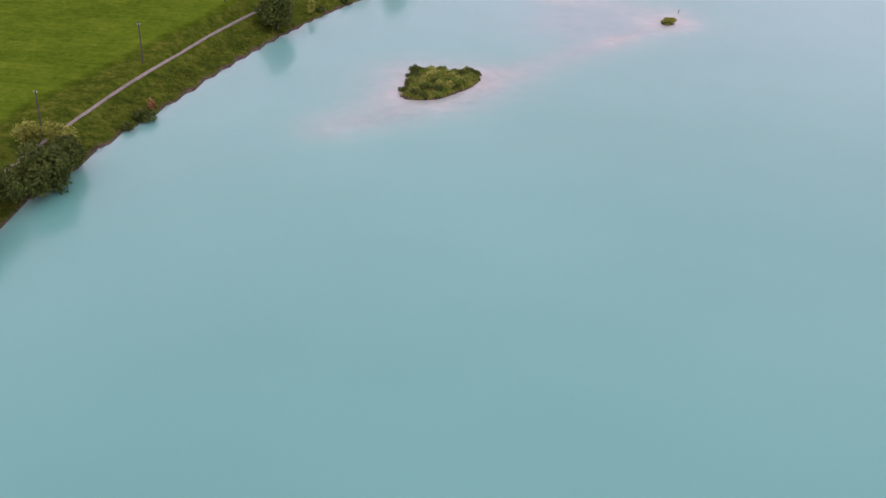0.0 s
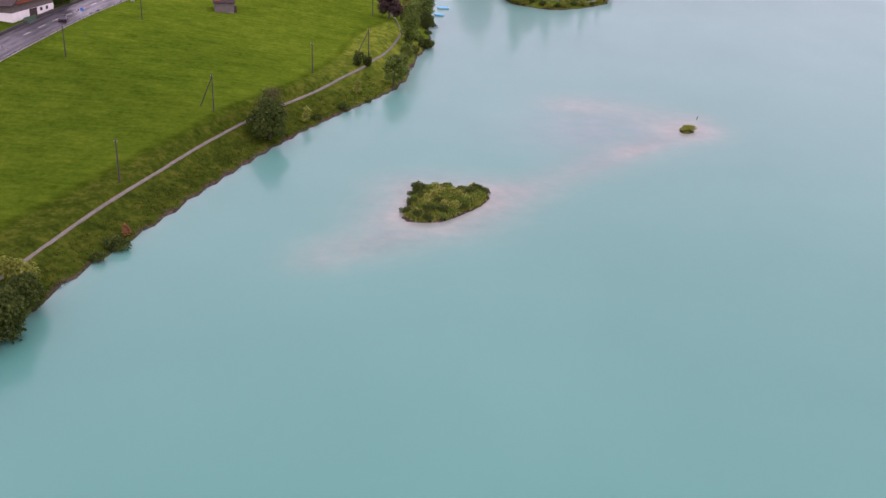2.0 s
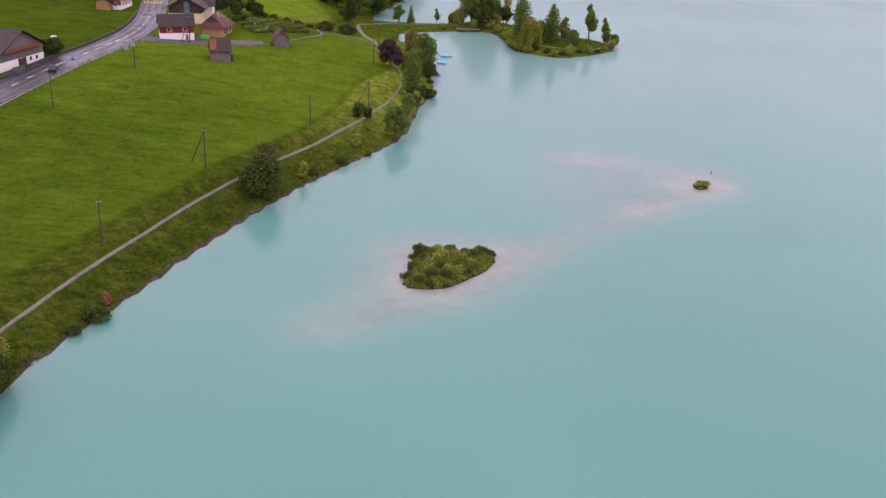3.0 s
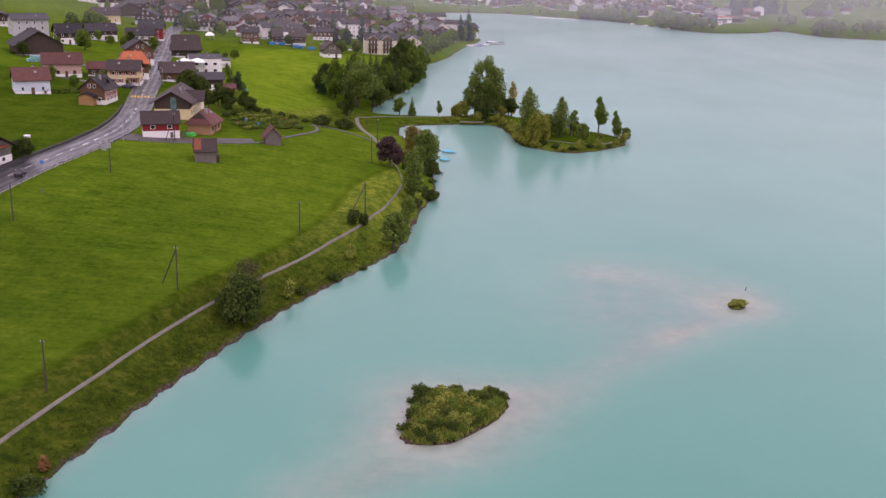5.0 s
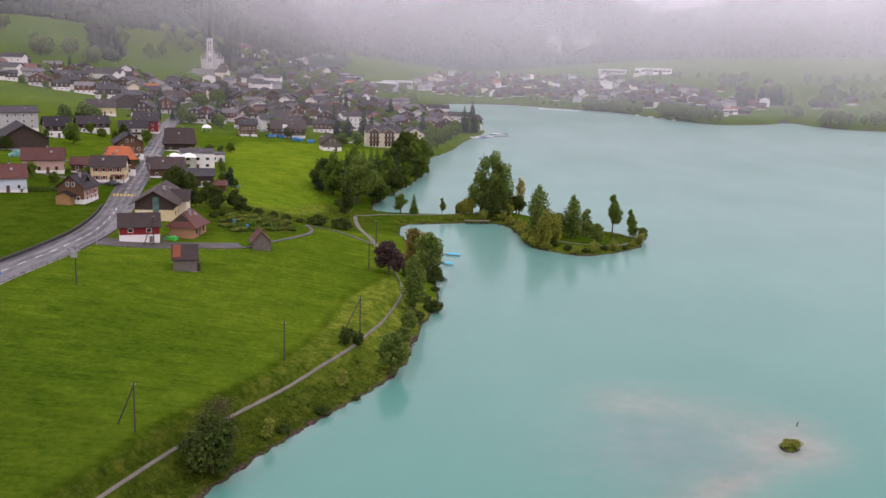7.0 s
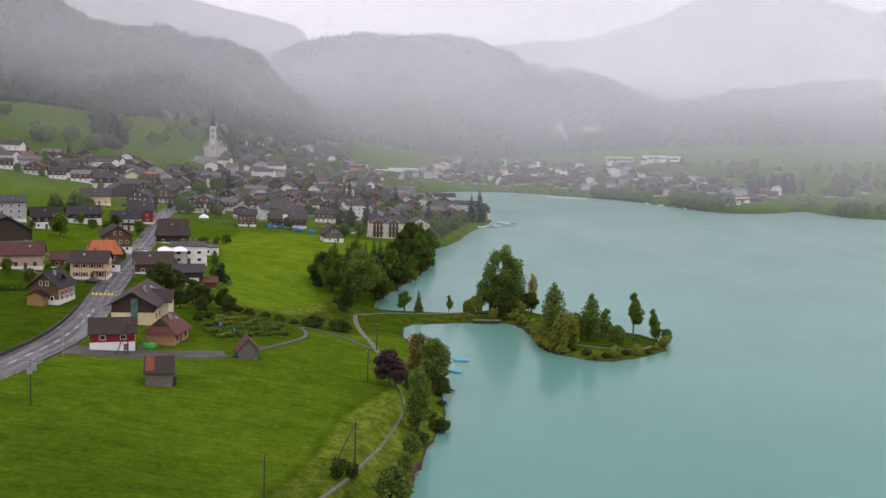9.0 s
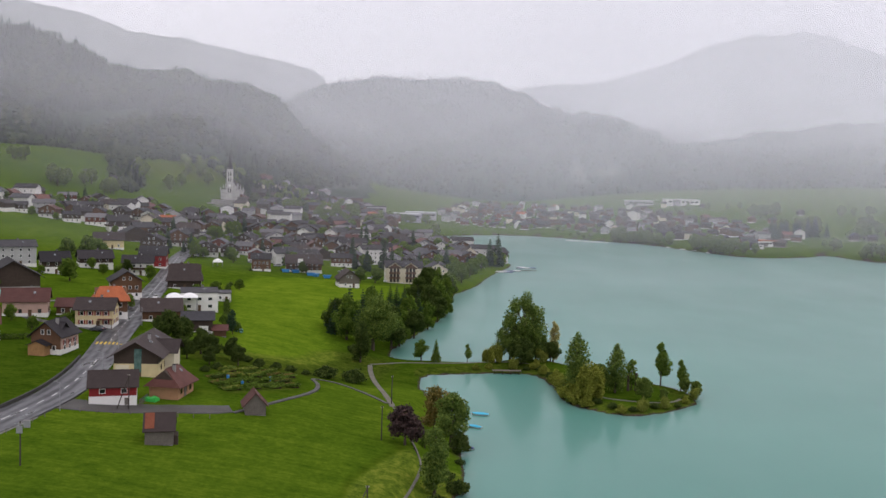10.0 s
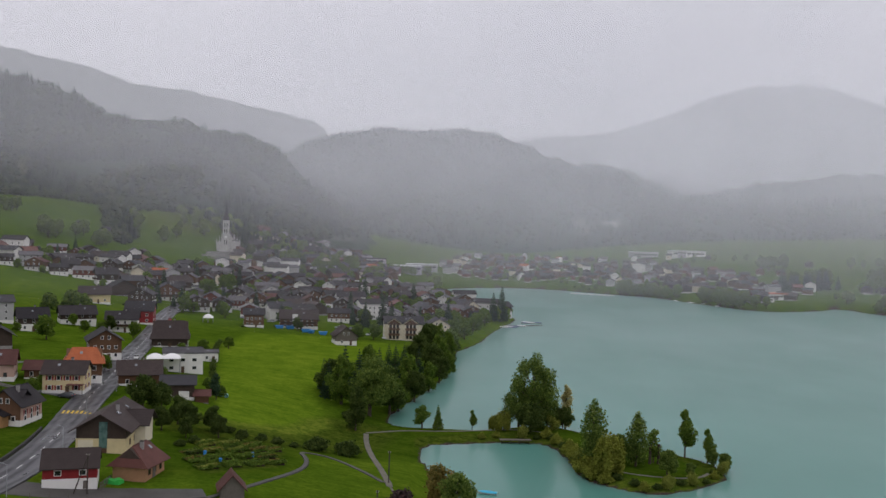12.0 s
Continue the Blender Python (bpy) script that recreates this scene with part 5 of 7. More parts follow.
part("porch_roof", gable_roof("porch_roof", 4.8, 2.8, 2.6, 3.6, 0.4, 0.3, 0.14, M["roof_dark"]), chal, at=pose(-1.0, -2.9, 0))
part("porch", gable_solid("porch", 4.4, 2.7, 2.6, 3.6, -1.5, M["timber_light"]), chal, at=pose(-1.0, -2.8, 0))
yel = house("yellow plastered house with dark roof and red shutters", -103.2, 401.8, 8, 10.4, 9, 5.4, 8.0, 'x', "plaster_cream", "roof_brown", 0.9, "plaster_white", front=4, side=2, shutters="shutter_red", over=0.8)
extra(yel, "lean_to_roof", [(1.2, 5.4, -2.0, -0.02, 2.5, 2.7)], "roof_red", "red-brown canopy over the entrance")
extra(yel, "canopy_post", [(5.2, 5.35, -1.9, -1.75, -1, 2.5)], "timber_brown")
house("pink plastered house with reddish roof", -127.3, 411.5, 18, 12.6, 9, 4.8, 7.8, 'x', "plaster_pink", "roof_red", 1.0, "plaster_white", front=4, side=2, frame_mat="frame_brown")
house("brown timber house under a bright orange tiled roof", -104.6, 420.4, 20, 9.6, 10, 6.0, 9.2, 'x', "timber_brown", "roof_orange", 2.0, "plaster_white", front=3, side=3, hip=2.4, over=1.0)
house("dark brown timber chalet with white window frames", -116.2, 470.6, 24, 10.2, 12, 6.6, 9.8, 'y', "timber_brown", "roof_dark", 2.2, "plaster_white", front=4, side=3, over=1.0)
house("pale blue-white house with a red-brown roof", -123.6, 374.2, 27, 10.4, 9, 4.4, 7.6, 'x', "plaster_blue", "roof_red", 0.6, front=3, side=3, over=0.6)
house("large dark timber barn with wide gable roof", -155.1, 466.4, 30, 17.8, 18, 4.6, 9.8, 'y', "timber_dark", "roof_dark", 0.8, "concrete", front=0, side=0, over=1.4, chimney=False, door=False, skylights=0, name="barn", category="barn")
house("grey three-storey apartment house", -185.9, 539.0, 32, 16, 12, 8.2, 10.4, 'x', "plaster_grey", "roof_grey", 0.8, "plaster_white", front=4, side=3, over=0.8)
house("chalet with dark upper floor and white base", -163.4, 525.4, 30, 11.0, 10, 5.4, 8.8, 'x', "timber_dark", "roof_dark", 2.9, "plaster_white", front=3, side=3)
house("chalet with dark timber and white walls", -162.0, 568.0, 30, 14.5, 9, 4.9, 8.0, 'x', "timber_dark", "roof_dark", 2.6, "plaster_white", front=4, side=2)
house("white house with grey roof beside the road", -141.8, 563.0, 14, 13.0, 10, 5.6, 8.4, 'x', "plaster_white", "roof_dark", 0.5, front=4, side=2, balcony=True)
house("dark-roofed house with red-brown walls", -146.6, 601.2, 10, 12.4, 12, 6.2, 10.0, 'x', "timber_red", "roof_dark", 0.5, front=3, side=2)
house("cream house with a brown roof", -183.8, 647.4, 22, 15.0, 10, 4.8, 8.3, 'x', "plaster_cream", "roof_brown", 0.5, front=4, side=2)
house("dark wooden barn among the houses", -183.1, 690.0, 30, 15.0, 14, 4.6, 8.6, 'y', "timber_dark", "roof_dark", 0.5, "concrete", front=0, side=0, chimney=False, door=False, skylights=0, name="barn", category="barn")
house("brown chalet with balcony under a wide gable", -160.7, 696.0, 22, 14.4, 12, 5.6, 9.6, 'y', "timber_brown", "roof_grey", 2.0, "plaster_white", front=4, side=2, balcony=True)
house("brown roadside house with dark roof", -90.0, 424.0, 18, 11.6, 10, 3.8, 6.8, 'x', "timber_brown", "roof_brown", 1.0, "plaster_white", front=3, side=2)
house("low red-brown annexe beside the yellow house", -116.5, 420.0, 12, 9.0, 7, 3.0, 4.8, 'x', "timber_brown", "roof_red", 0.6, "plaster_white", front=3, side=1, chimney=False, door=False, skylights=0)
garage = house("dark timber shed on white base with garage doors", -76.4, 414.4, 14, 8.8, 9, 3.9, 5.6, 'x', "timber_dark", "roof_grey", 0.3, front=0, side=0, chimney=False, door=False, skylights=0, name="shed", category="shed")
for gx in (-3.0, 1.6):
    extra(garage, "garage_door", [(gx - 1.3, gx + 1.5, -0.13, -0.064, -0.4, 2.0)], "plaster_white", "white garage door")
house("small brown lean-to shed beside the garage", -69.8, 415.0, 14, 3.6, 5, 2.0, 3.0, 'x', "timber_brown", "roof_red", front=0, side=0, chimney=False, door=False, skylights=0, name="shed", category="shed")
ch_house = house("white workshop building with a flat dark roof", -88.0, 462.0, 16, 12.5, 15, 6.2, 7.2, 'x', "plaster_white", "roof_grey", 0.3, front=3, side=4, over=0.3, win=(1.5, 1.2))
house("house with a huge dark brown half-hipped roof", -110.6, 526.0, 14, 13.4, 14, 4.4, 10.0, 'x', "timber_dark", "roof_brown", 1.0, front=3, side=2, hip=2.0, over=1.0)
house("low grey annexe beside the workshop", -87.5, 496, 14, 5.5, 9, 3.2, 3.8, 'x', "plaster_white", "roof_grey", front=2, side=3, over=0.3, chimney=False)
house("small grey hut at the corner of the field", -49.0, 589.4, 18, 9.4, 10, 4.4, 8.2, 'y', "timber_grey", "roof_brown", 1.8, "plaster_white", front=2, side=2, chimney=False)
w1 = house("broad brown chalet with a white central gable", -78.4, 640.0, 10, 18.6, 11, 5.0, 8.8, 'x', "timber_brown", "roof_brown", 1.2, "plaster_white", front=6, side=3, balcony=True)
extra(w1, "white_wall", [(-3.2, -0.6, -0.24, -0.02, 0, 7.2)], "plaster_white", "white plastered wall strip")
house("brown chalet with rows of white windows", -99.0, 630.0, 12, 9.6, 9, 6.4, 8.8, 'x', "timber_brown", "roof_dark", 1.0, front=4, side=3)
hot = house("white hotel with brown timber balconies and twin gables", -24.9, 627.0, 8, 18.6, 14, 8.2, 11.0, 'x', "plaster_pale", "roof_dark", 0.6, front=0, side=4, over=0.8)
for gx in (-5.0, 3.2):
    part("gable", gable_solid("gable", 7.4, 4, 8.4, 10.8, 0, M["plaster_pale"]), hot, "pale plastered gable front", at=pose(gx, -0.5, 0))
    part("gable_boarding", gable_solid("gable_boarding", 6.2, 0.12, 8.2, 10.2, 7.6, M["timber_brown"]), hot, "brown timber boarding", at=pose(gx, -0.63, 0))
    part("gable_roof", gable_roof("gable_roof", 7.4, 7, 8.4, 10.8, 0.8, 0.9, 0.16, M["roof_dark"]), hot, at=pose(gx, -0.5, 0))
    for r in range(3):
        put_windows(hot, pose(gx, -0.5, 0), 6.0, 0.7 + 2.6 * r, 3, 1.3, 1.7, "frame_brown")
        if r:
            deck = part("balcony", boxes("balcony", [(gx - 2.8, gx + 2.8, -1.5, -0.504, 2.55 * r - 0.12, 2.55 * r)], M["timber_brown"]), hot)
            part("railing", boxes("railing", [(gx - 2.8, gx + 2.8, -1.5, -1.42, 2.55 * r + 0.004, 2.55 * r + 0.95)], M["timber_brown"]), deck, "brown timber balustrade")
house("white hotel wing with dark roof", -8.2, 640.0, 8, 11, 14, 7.6, 10.6, 'y', "plaster_pale", "roof_dark", 0.6, front=3, side=4)
house("white house with many windows in the village", -64.5, 760.0, 18, 17.6, 10, 8.2, 10.8, 'x', "plaster_white", "roof_dark", 0.5, front=5, side=3)


barn = house("large weathered barn on a white base beside the road", -95.1, 271.3, 76, 17.0, 17, 4.2, 8.2, 'y', "timber_grey", "roof_brown", 1.9, "plaster_white", front=0, side=0, over=1.2, chimney=False, door=False, skylights=0, name="barn", category="barn")
part("pent_roof", boxes("pent_roof", [(-7.6, 6.6, -1.3, 0.0, -0.09, 0.09)], M["roof_rust"]), barn, "rust-red pent roof across the gable", at=pose(0, -0.02, 4.35, 14, 0, 0))
extra(barn, "door", [(-1.6, 1.4, -0.16, -0.064, 0.0, 1.88)], "timber_dark", "dark sliding barn door")
for wx in (3.2, 5.6):
    part("pane", pn, part("window", fr, barn, at=pose(wx, -0.06, 0.7)))
extra(barn, "fence_panel", [(-8.4, -3.4, -3.0, -2.9, -1.2, 1.1)], "shutter_green", "dark green fence panel")


def hay_hut(label, x, y, rot, w, d, wall, ridge_h, roof_mat, patch):
    h = house(label, x, y, rot, w, d, wall, ridge_h, 'y', "timber_grey", roof_mat, front=0, side=0, chimney=False, door=False, over=0.6, skylights=0, name="hay_hut", category="hut")
    for i in range(5):
        extra(h, "board", [(-w / 2 - 0.04, w / 2 + 0.04, -0.08 - 0.01 * (i % 2), -0.004, 0.1 + i * 0.44, 0.46 + i * 0.44)], "timber_grey")
    if patch:
        extra(h, "door", [(w / 2 + 0.004, w / 2 + 0.1, d * 0.4, d * 0.75, 0, 1.9)], "timber_dark")
    return h


hut_a = house("small weathered hay hut with a rust-stained roof", -53.2, 296.8, 14, 5.0, 5.4, 2.9, 5.2, 'x', "timber_grey", "roof_brown", front=0, side=0, chimney=False, door=False, over=0.5, skylights=0, name="hay_hut", category="hut")
for i in range(6):
    extra(hut_a, "board", [(-2.55, 2.55, -0.08 - 0.012 * (i % 2), -0.004, 0.05 + i * 0.46, 0.47 + i * 0.46)], "timber_grey")
sl = math.degrees(math.atan2(2.3, 2.7))
part("rusty_sheet", boxes("rusty_sheet", [(-2.6, -0.9, -3.55, 0.0, 0.0, 0.04)], M["roof_rust"]), hut_a, "rust-red roof sheet", at=pose(0, 2.66, 5.47, sl, 0, 0))
extra(hut_a, "firewood", [(2.56, 3.3, 0.8, 4.0, -0.6, 1.5)], "timber_dark", "stacked firewood against the wall")
hay_hut("small weathered hay hut with a red-brown roof", -40.4, 321.2, 16, 4.2, 5.0, 2.3, 4.6, "roof_red", False)

# village: a set of house types, then repeats in rows along the lanes
random.seed(21)
TYPES = [
    ("dark timber village house on a white base", 12, 10, 5.6, 7.6, 'x', "timber_dark", "roof_dark", 2.6, 4, 2),
    ("brown timber chalet with a grey roof and balcony", 11, 12, 6.4, 8.9, 'y', "timber_brown", "roof_grey", 2.6, 4, 2),
    ("cream village house with a brown roof", 12, 10, 6.2, 8.4, 'x', "plaster_pale", "roof_brown", 0.5, 4, 2),
    ("dark timber chalet on a white base with balcony", 12, 12, 6.0, 8.8, 'y', "timber_dark", "roof_dark", 2.6, 4, 2),
    ("grey plastered house with a slate-grey roof", 13, 10, 7.6, 9.6, 'x', "plaster_grey", "roof_light", 0.5, 4, 2),
    ("brown chalet with a red-brown roof and balcony", 11, 11, 5.6, 8.1, 'y', "timber_brown", "roof_red", 2.4, 3, 2),
    ("white gabled house with a grey roof", 10, 12, 7.2, 9.7, 'y', "plaster_white", "roof_grey", 0.5, 3, 2),
    ("long dark barn with a brown roof", 10, 17, 4.4, 7.0, 'y', "timber_dark", "roof_brown", 0.6, 0, 0),
    ("pale house with a brown pitched roof", 10, 10, 6.0, 8.8, 'x', "plaster_pale", "roof_brown", 0.8, 3, 2),
    ("small dark shed with a grey roof", 7, 7, 2.9, 4.3, 'x', "timber_grey", "roof_grey", 0.0, 1, 1),
    ("brown timber house with a dark roof", 13, 10, 5.8, 8.0, 'x', "timber_brown", "roof_dark", 2.4, 4, 2),
    ("house under an orange tiled roof", 10, 9, 5.6, 7.8, 'x', "plaster_white", "roof_orange", 0.5, 3, 2),
    ("red-brown timber house with a pale grey roof", 12, 9, 5.4, 7.4, 'x', "timber_red_brown", "roof_light", 2.2, 4, 2),
    ("low white annexe with a flat grey roof", 9, 8, 3.6, 4.2, 'x', "plaster_white", "roof_light", 0.0, 3, 1),
    ("tall white apartment house with a dark roof", 16, 11, 9.2, 11.4, 'x', "plaster_white", "roof_dark", 0.5, 5, 2),
]
VILLAGE = [(-335, 748), (-262, 738), (-212, 722), (-190, 690), (-166, 648), (-132, 655), (-100, 650), (-60, 668), (-4, 670), (6, 700), (14, 740), (26, 800), (24, 850), (-8, 920), (-48, 1000), (-55, 1190), (-130, 1240), (-205, 1150), (-190, 960), (-245, 905), (-292, 862), (-325, 800), (-350, 690)]
FAR_VILLAGE = [(-10, 1240), (50, 1215), (105, 1225), (175, 1165), (205, 1140), (235, 1060), (262, 1010), (300, 1030), (345, 1070), (340, 1160), (300, 1300), (240, 1450), (120, 1500), (20, 1480), (-20, 1350)]
made = [(o.matrix_basis.translation.x, o.matrix_basis.translation.y) for o in scene.objects if o.name.split(".")[0] in ("house", "barn", "shed") and o.parent is None]
first, crowd = {}, []


def village_house(t, x, y, rot, far=False):
    """A house of one of the types. Windows can be told apart in the nearer rows only."""
    label, w, d, wa, ri, ax, wm, rm, pl, nf, ns = TYPES[t]
    tier = 3 if far else 0 if y < 740 else 1 if y < 860 else 2
    nf, ns = ((nf, ns), (min(nf, 3), 0), (0, 0), (0, 0))[tier]
    pl = min(pl, 0.7) if tier > 1 else pl
    barn = "barn" in label
    shed = "shed" in label
    if (t, tier) not in first:
        first[t, tier] = house(label, x, y, rot, w, d, wa, ri, ax, wm, rm, pl, "plaster_white" if not barn else "concrete", front=nf, side=ns, name=("far_" if far else "") + ("barn" if barn else "shed" if shed else "house"),
                               category="barn" if barn else "shed" if shed else "house", chimney=not (barn or shed or tier > 1), door=False, balcony="balcony" in label and tier < 2, over=1.1 if ax == 'y' else 0.8,
                               group="far village houses" if far else "village houses", rich=False)
        return first[t, tier]
    s = random.uniform(0.8, 1.1) * (0.74 if far else 0.96)
    size = (s * random.uniform(0.92, 1.08), s, random.uniform(0.84, 1.1) * (0.9 if far else 1))
    m = pose(x, y, ground(x, y) - 0.15, 0, 0, rot)
    if tier == 2:
        crowd.append((first[t, tier], m @ Matrix.Diagonal((*size, 1))))
        return None
    c = repeat(first[t, tier], m)
    c.scale = size
    return c


def join_crowd(name, label):
    """The distant rows, too many to count, as one mesh."""
    verts, faces, slots, mats = [], [], [], []
    for proto, m in crowd:
        for o in PARTS[proto.name]:
            w, n, mat = m @ o.matrix_basis, len(verts), o.data.materials[0]
            if mat not in mats:
                mats.append(mat)
            verts += [tuple(w @ q.co) for q in o.data.vertices]
            faces += [tuple(n + i for i in p.vertices) for p in o.data.polygons]
            slots += [mats.index(mat)] * len(o.data.polygons)
    return tagged(new(name, link_mesh(name, verts, faces, mats, slots)), label, "houses", kind="stuff")


def fill(ring, sx, sy, share, grid_turn, avoid, weights, far=False, apart=13.0):
    n = 0
    xs, ys = [p[0] for p in ring], [p[1] for p in ring]
    y = min(ys)
    while y < max(ys):
        x = min(xs) + random.uniform(0, sx)
        while x < max(xs):
            px, py = x + random.uniform(-3.5, 3.5), y + random.uniform(-3.5, 3.5)
            x += sx
            inside = edge_distance(np.array([px]), np.array([py]), ring)[0] > 0
            if not inside or random.random() > share or ground(px, py) < 0.6:
                continue
            if min(math.hypot(px - a, py - b) for a, b in avoid) < apart or near_line(np.array([px]), np.array([py]), ROAD)[0] < 10:
                continue
            avoid.append((px, py))
            village_house(random.choices(range(len(TYPES)), weights)[0], px, py, grid_turn + random.choice((0, 0, 0, -90)) + random.uniform(-26, 26), far)
            n += 1
        y += sy
    return n


fill(VILLAGE, 16.5, 16, 0.86, 12, made, [9, 9, 5, 9, 6, 6, 5, 4, 4, 4, 9, 1.2, 5, 4, 2], apart=11.5)
fill(FAR_VILLAGE, 15, 19, 0.64, -8, made, [7, 9, 2, 8, 3, 9, 2, 4, 2, 4, 9, 1.5, 7, 1, 0.3], True, 10)
for hx, hy, ht in ((-250, 930, 7), (-300, 985, 3), (-330, 1010, 9), (390, 1090, 3), (405, 1085, 0), (440, 1120, 1), (330, 1450, 7), (300, 1470, 4), (280, 1460, 2), (360, 1250, 10), (340, 1260, 5), (420, 1330, 3), (-250, 600, 1), (-232, 585, 5), (-215, 570, 3)):
    village_house(ht, hx, hy, random.uniform(-20, 20), hy > 800)
join_crowd("distant_houses", "crowded rows of brown and white houses in the mist")

# ---- poles ----
M["pole_wood"] = plain("pole_wood", (0.055, 0.045, 0.038), 0.9, 0.3, 0.8, 8)
M["lamp_metal"] = plain("lamp_metal", (0.24, 0.25, 0.26), 0.5, 0.15, 1.0, 8, 0.5)
M["ceramic"] = plain("ceramic", (0.35, 0.33, 0.30), 0.4, 0.15, 1.0)


def cone_mesh(name, segs, mat, seg=8):
    v, f = [], []
    for a, b, ra, rb in segs:
        tube(v, f, a, b, ra, rb, seg)
    return link_mesh(name, v, f, mat)


def pole(x, y, h, stay=None, box=False):
    """A tarred wooden line pole, with insulators and, where it has one, a slanting stay."""
    root = new("utility_pole")
    part("shaft", cone_mesh("shaft", [((0, 0, -0.6), (0, 0, h), 0.15, 0.10)], M["pole_wood"]), root)
    for s in (-0.22, 0.22):
        part("insulator", cone_mesh("insulator", [((s, 0, h - 0.35), (s, 0, h - 0.12), 0.05, 0.06), ((0, 0, h - 0.4), (s, 0, h - 0.35), 0.02, 0.02)], M["ceramic"]), root)
    if stay:
        sx, sy = stay
        dz = ground(x + sx, y + sy) - ground(x, y)
        part("stay", cone_mesh("stay", [((sx, sy, dz - 0.4), (0, 0, h - 0.5), 0.12, 0.09)], M["pole_wood"]), root, "slanting timber stay")
    if box:
        part("switch_box", boxes("switch_box", [(-0.45, 0.45, -0.5, -0.14, h - 1.9, h - 0.7)], M["lamp_metal"]), root, "grey switch box")
        part("crossarm", boxes("crossarm", [(-0.9, 0.9, -0.13, 0.0, h - 0.55, h - 0.4)], M["lamp_metal"]), root)
    root.matrix_basis = pose(x, y, ground(x, y))
    return tagged(root, "dark tarred wooden line pole in the meadow" if not stay else "dark wooden line pole with a slanting stay", "pole", "line poles")


pole(-56.1, 144.4, 7.4)
pole(-49.2, 178, 7.2)
pole(-40.6, 214.5, 7.4, (-3.2, 2.2))
pole(-24.8, 250.9, 7.2)
pole(-12.9, 272.6, 7.6, (-3.6, -5.2))
pole(-14.1, 321, 7.2)
pole(-14.2, 356, 7.0)
pole(-70.4, 277.6, 7.4, None, True)
pole(-77.6, 240.4, 7.2)
pole(-66.2, 319.5, 7.4, (-2.4, -0.6))


def street_lamp(x, y, h, turn):
    root = new("street_lamp")
    part("post", cone_mesh("post", [((0, 0, -0.4), (0, 0, h), 0.09, 0.06), ((0, 0, h), (0.9, 0, h + 0.25), 0.05, 0.04)], M["lamp_metal"]), root)
    part("head", boxes("head", [(0.7, 1.35, -0.14, 0.14, h + 0.2, h + 0.34)], M["lamp_metal"]), root, "flat grey lamp head")
    root.matrix_basis = pose(x, y, ground(x, y), 0, 0, turn)
    return tagged(root, "slim grey street lamp beside the road", "street lamp", "street lamps")


for lx, ly, lt in ((-77.7, 312.6, 170), (-79.5, 342, 170), (-87.0, 375, 165), (-92.5, 412, 165), (-104, 462, 165), (-118, 530, 165)):
    street_lamp(lx, ly, 5.6, lt)
M["canvas_tub"] = plain("tub_plastic", (0.7, 0.7, 0.69), 0.5, 0.1, 0.8)
M["sign_blue"] = plain("sign_blue", (0.03, 0.14, 0.45), 0.5, 0.1)
sg = new("road_sign")
part("post", cone_mesh("post", [((0, 0, -0.4), (0, 0, 2.7), 0.04, 0.04)], M["lamp_metal"]), sg)
part("panel", boxes("panel", [(-0.38, 0.38, -0.08, -0.044, 1.9, 2.65)], M["sign_blue"]), sg, "square blue sign panel")
tagged(place(sg, -83.6, 272.5, 20), "blue road sign on a grey post", "sign")

kiosk = new("switch_cabinet")
part("body", boxes("body", [(-0.55, 0.55, -0.25, 0.25, -0.3, 1.25)], M["lamp_metal"]), kiosk)
part("lid", boxes("lid", [(-0.6, 0.6, -0.3, 0.3, 1.254, 1.34)], M["concrete"]), kiosk, "pale sloping lid")
tagged(place(kiosk, -78.3, 298.6, 10), "grey metal switch cabinet at the road's edge", "cabinet")
tub = new("water_tub", cone_mesh("water_tub", [((0, 0, -0.2), (0, 0, 0.45), 0.75, 0.85)], M["canvas_tub"], 14))
tagged(place(tub, -99.9, 306.5, 0), "round white plastic water tub in the meadow", "water tub")

# fence posts along the meadow edge of the road
fp = new("fence_post", boxes("fence_post", [(-0.06, 0.06, -0.06, 0.06, -0.4, 0.95)], M["timber_grey"]))
tagged(fp, "short grey wooden fence post at the meadow edge", "fence post", "meadow fence")
place(fp, -78.5, 258, 0)
for i, (p, n) in enumerate(along([q for q in ROAD if 240 < q[1] < 316], 4.5)):
    q = p - n * 5.3
    repeat(fp, pose(q.x, q.y, ground(q.x, q.y), 0, 0, random.uniform(0, 90)))
for i, (p, n) in enumerate(along([(-74, 313.5), (-64, 315.8), (-52, 315.6), (-47, 316.5)], 3.2)):
    repeat(fp, pose(p.x, p.y, ground(p.x, p.y), 0, 0, random.uniform(0, 90)))

# ---- boats ----
M["tarp_blue"] = plain("tarp_blue", (0.05, 0.42, 0.62), 0.5, 0.18, 0.8, 5)
M["tarp_navy"] = plain("tarp_navy", (0.02, 0.05, 0.18), 0.5, 0.2, 0.8, 5)
M["hull_white"] = plain("hull_white", (0.68, 0.68, 0.67), 0.4, 0.1, 0.8, 5)


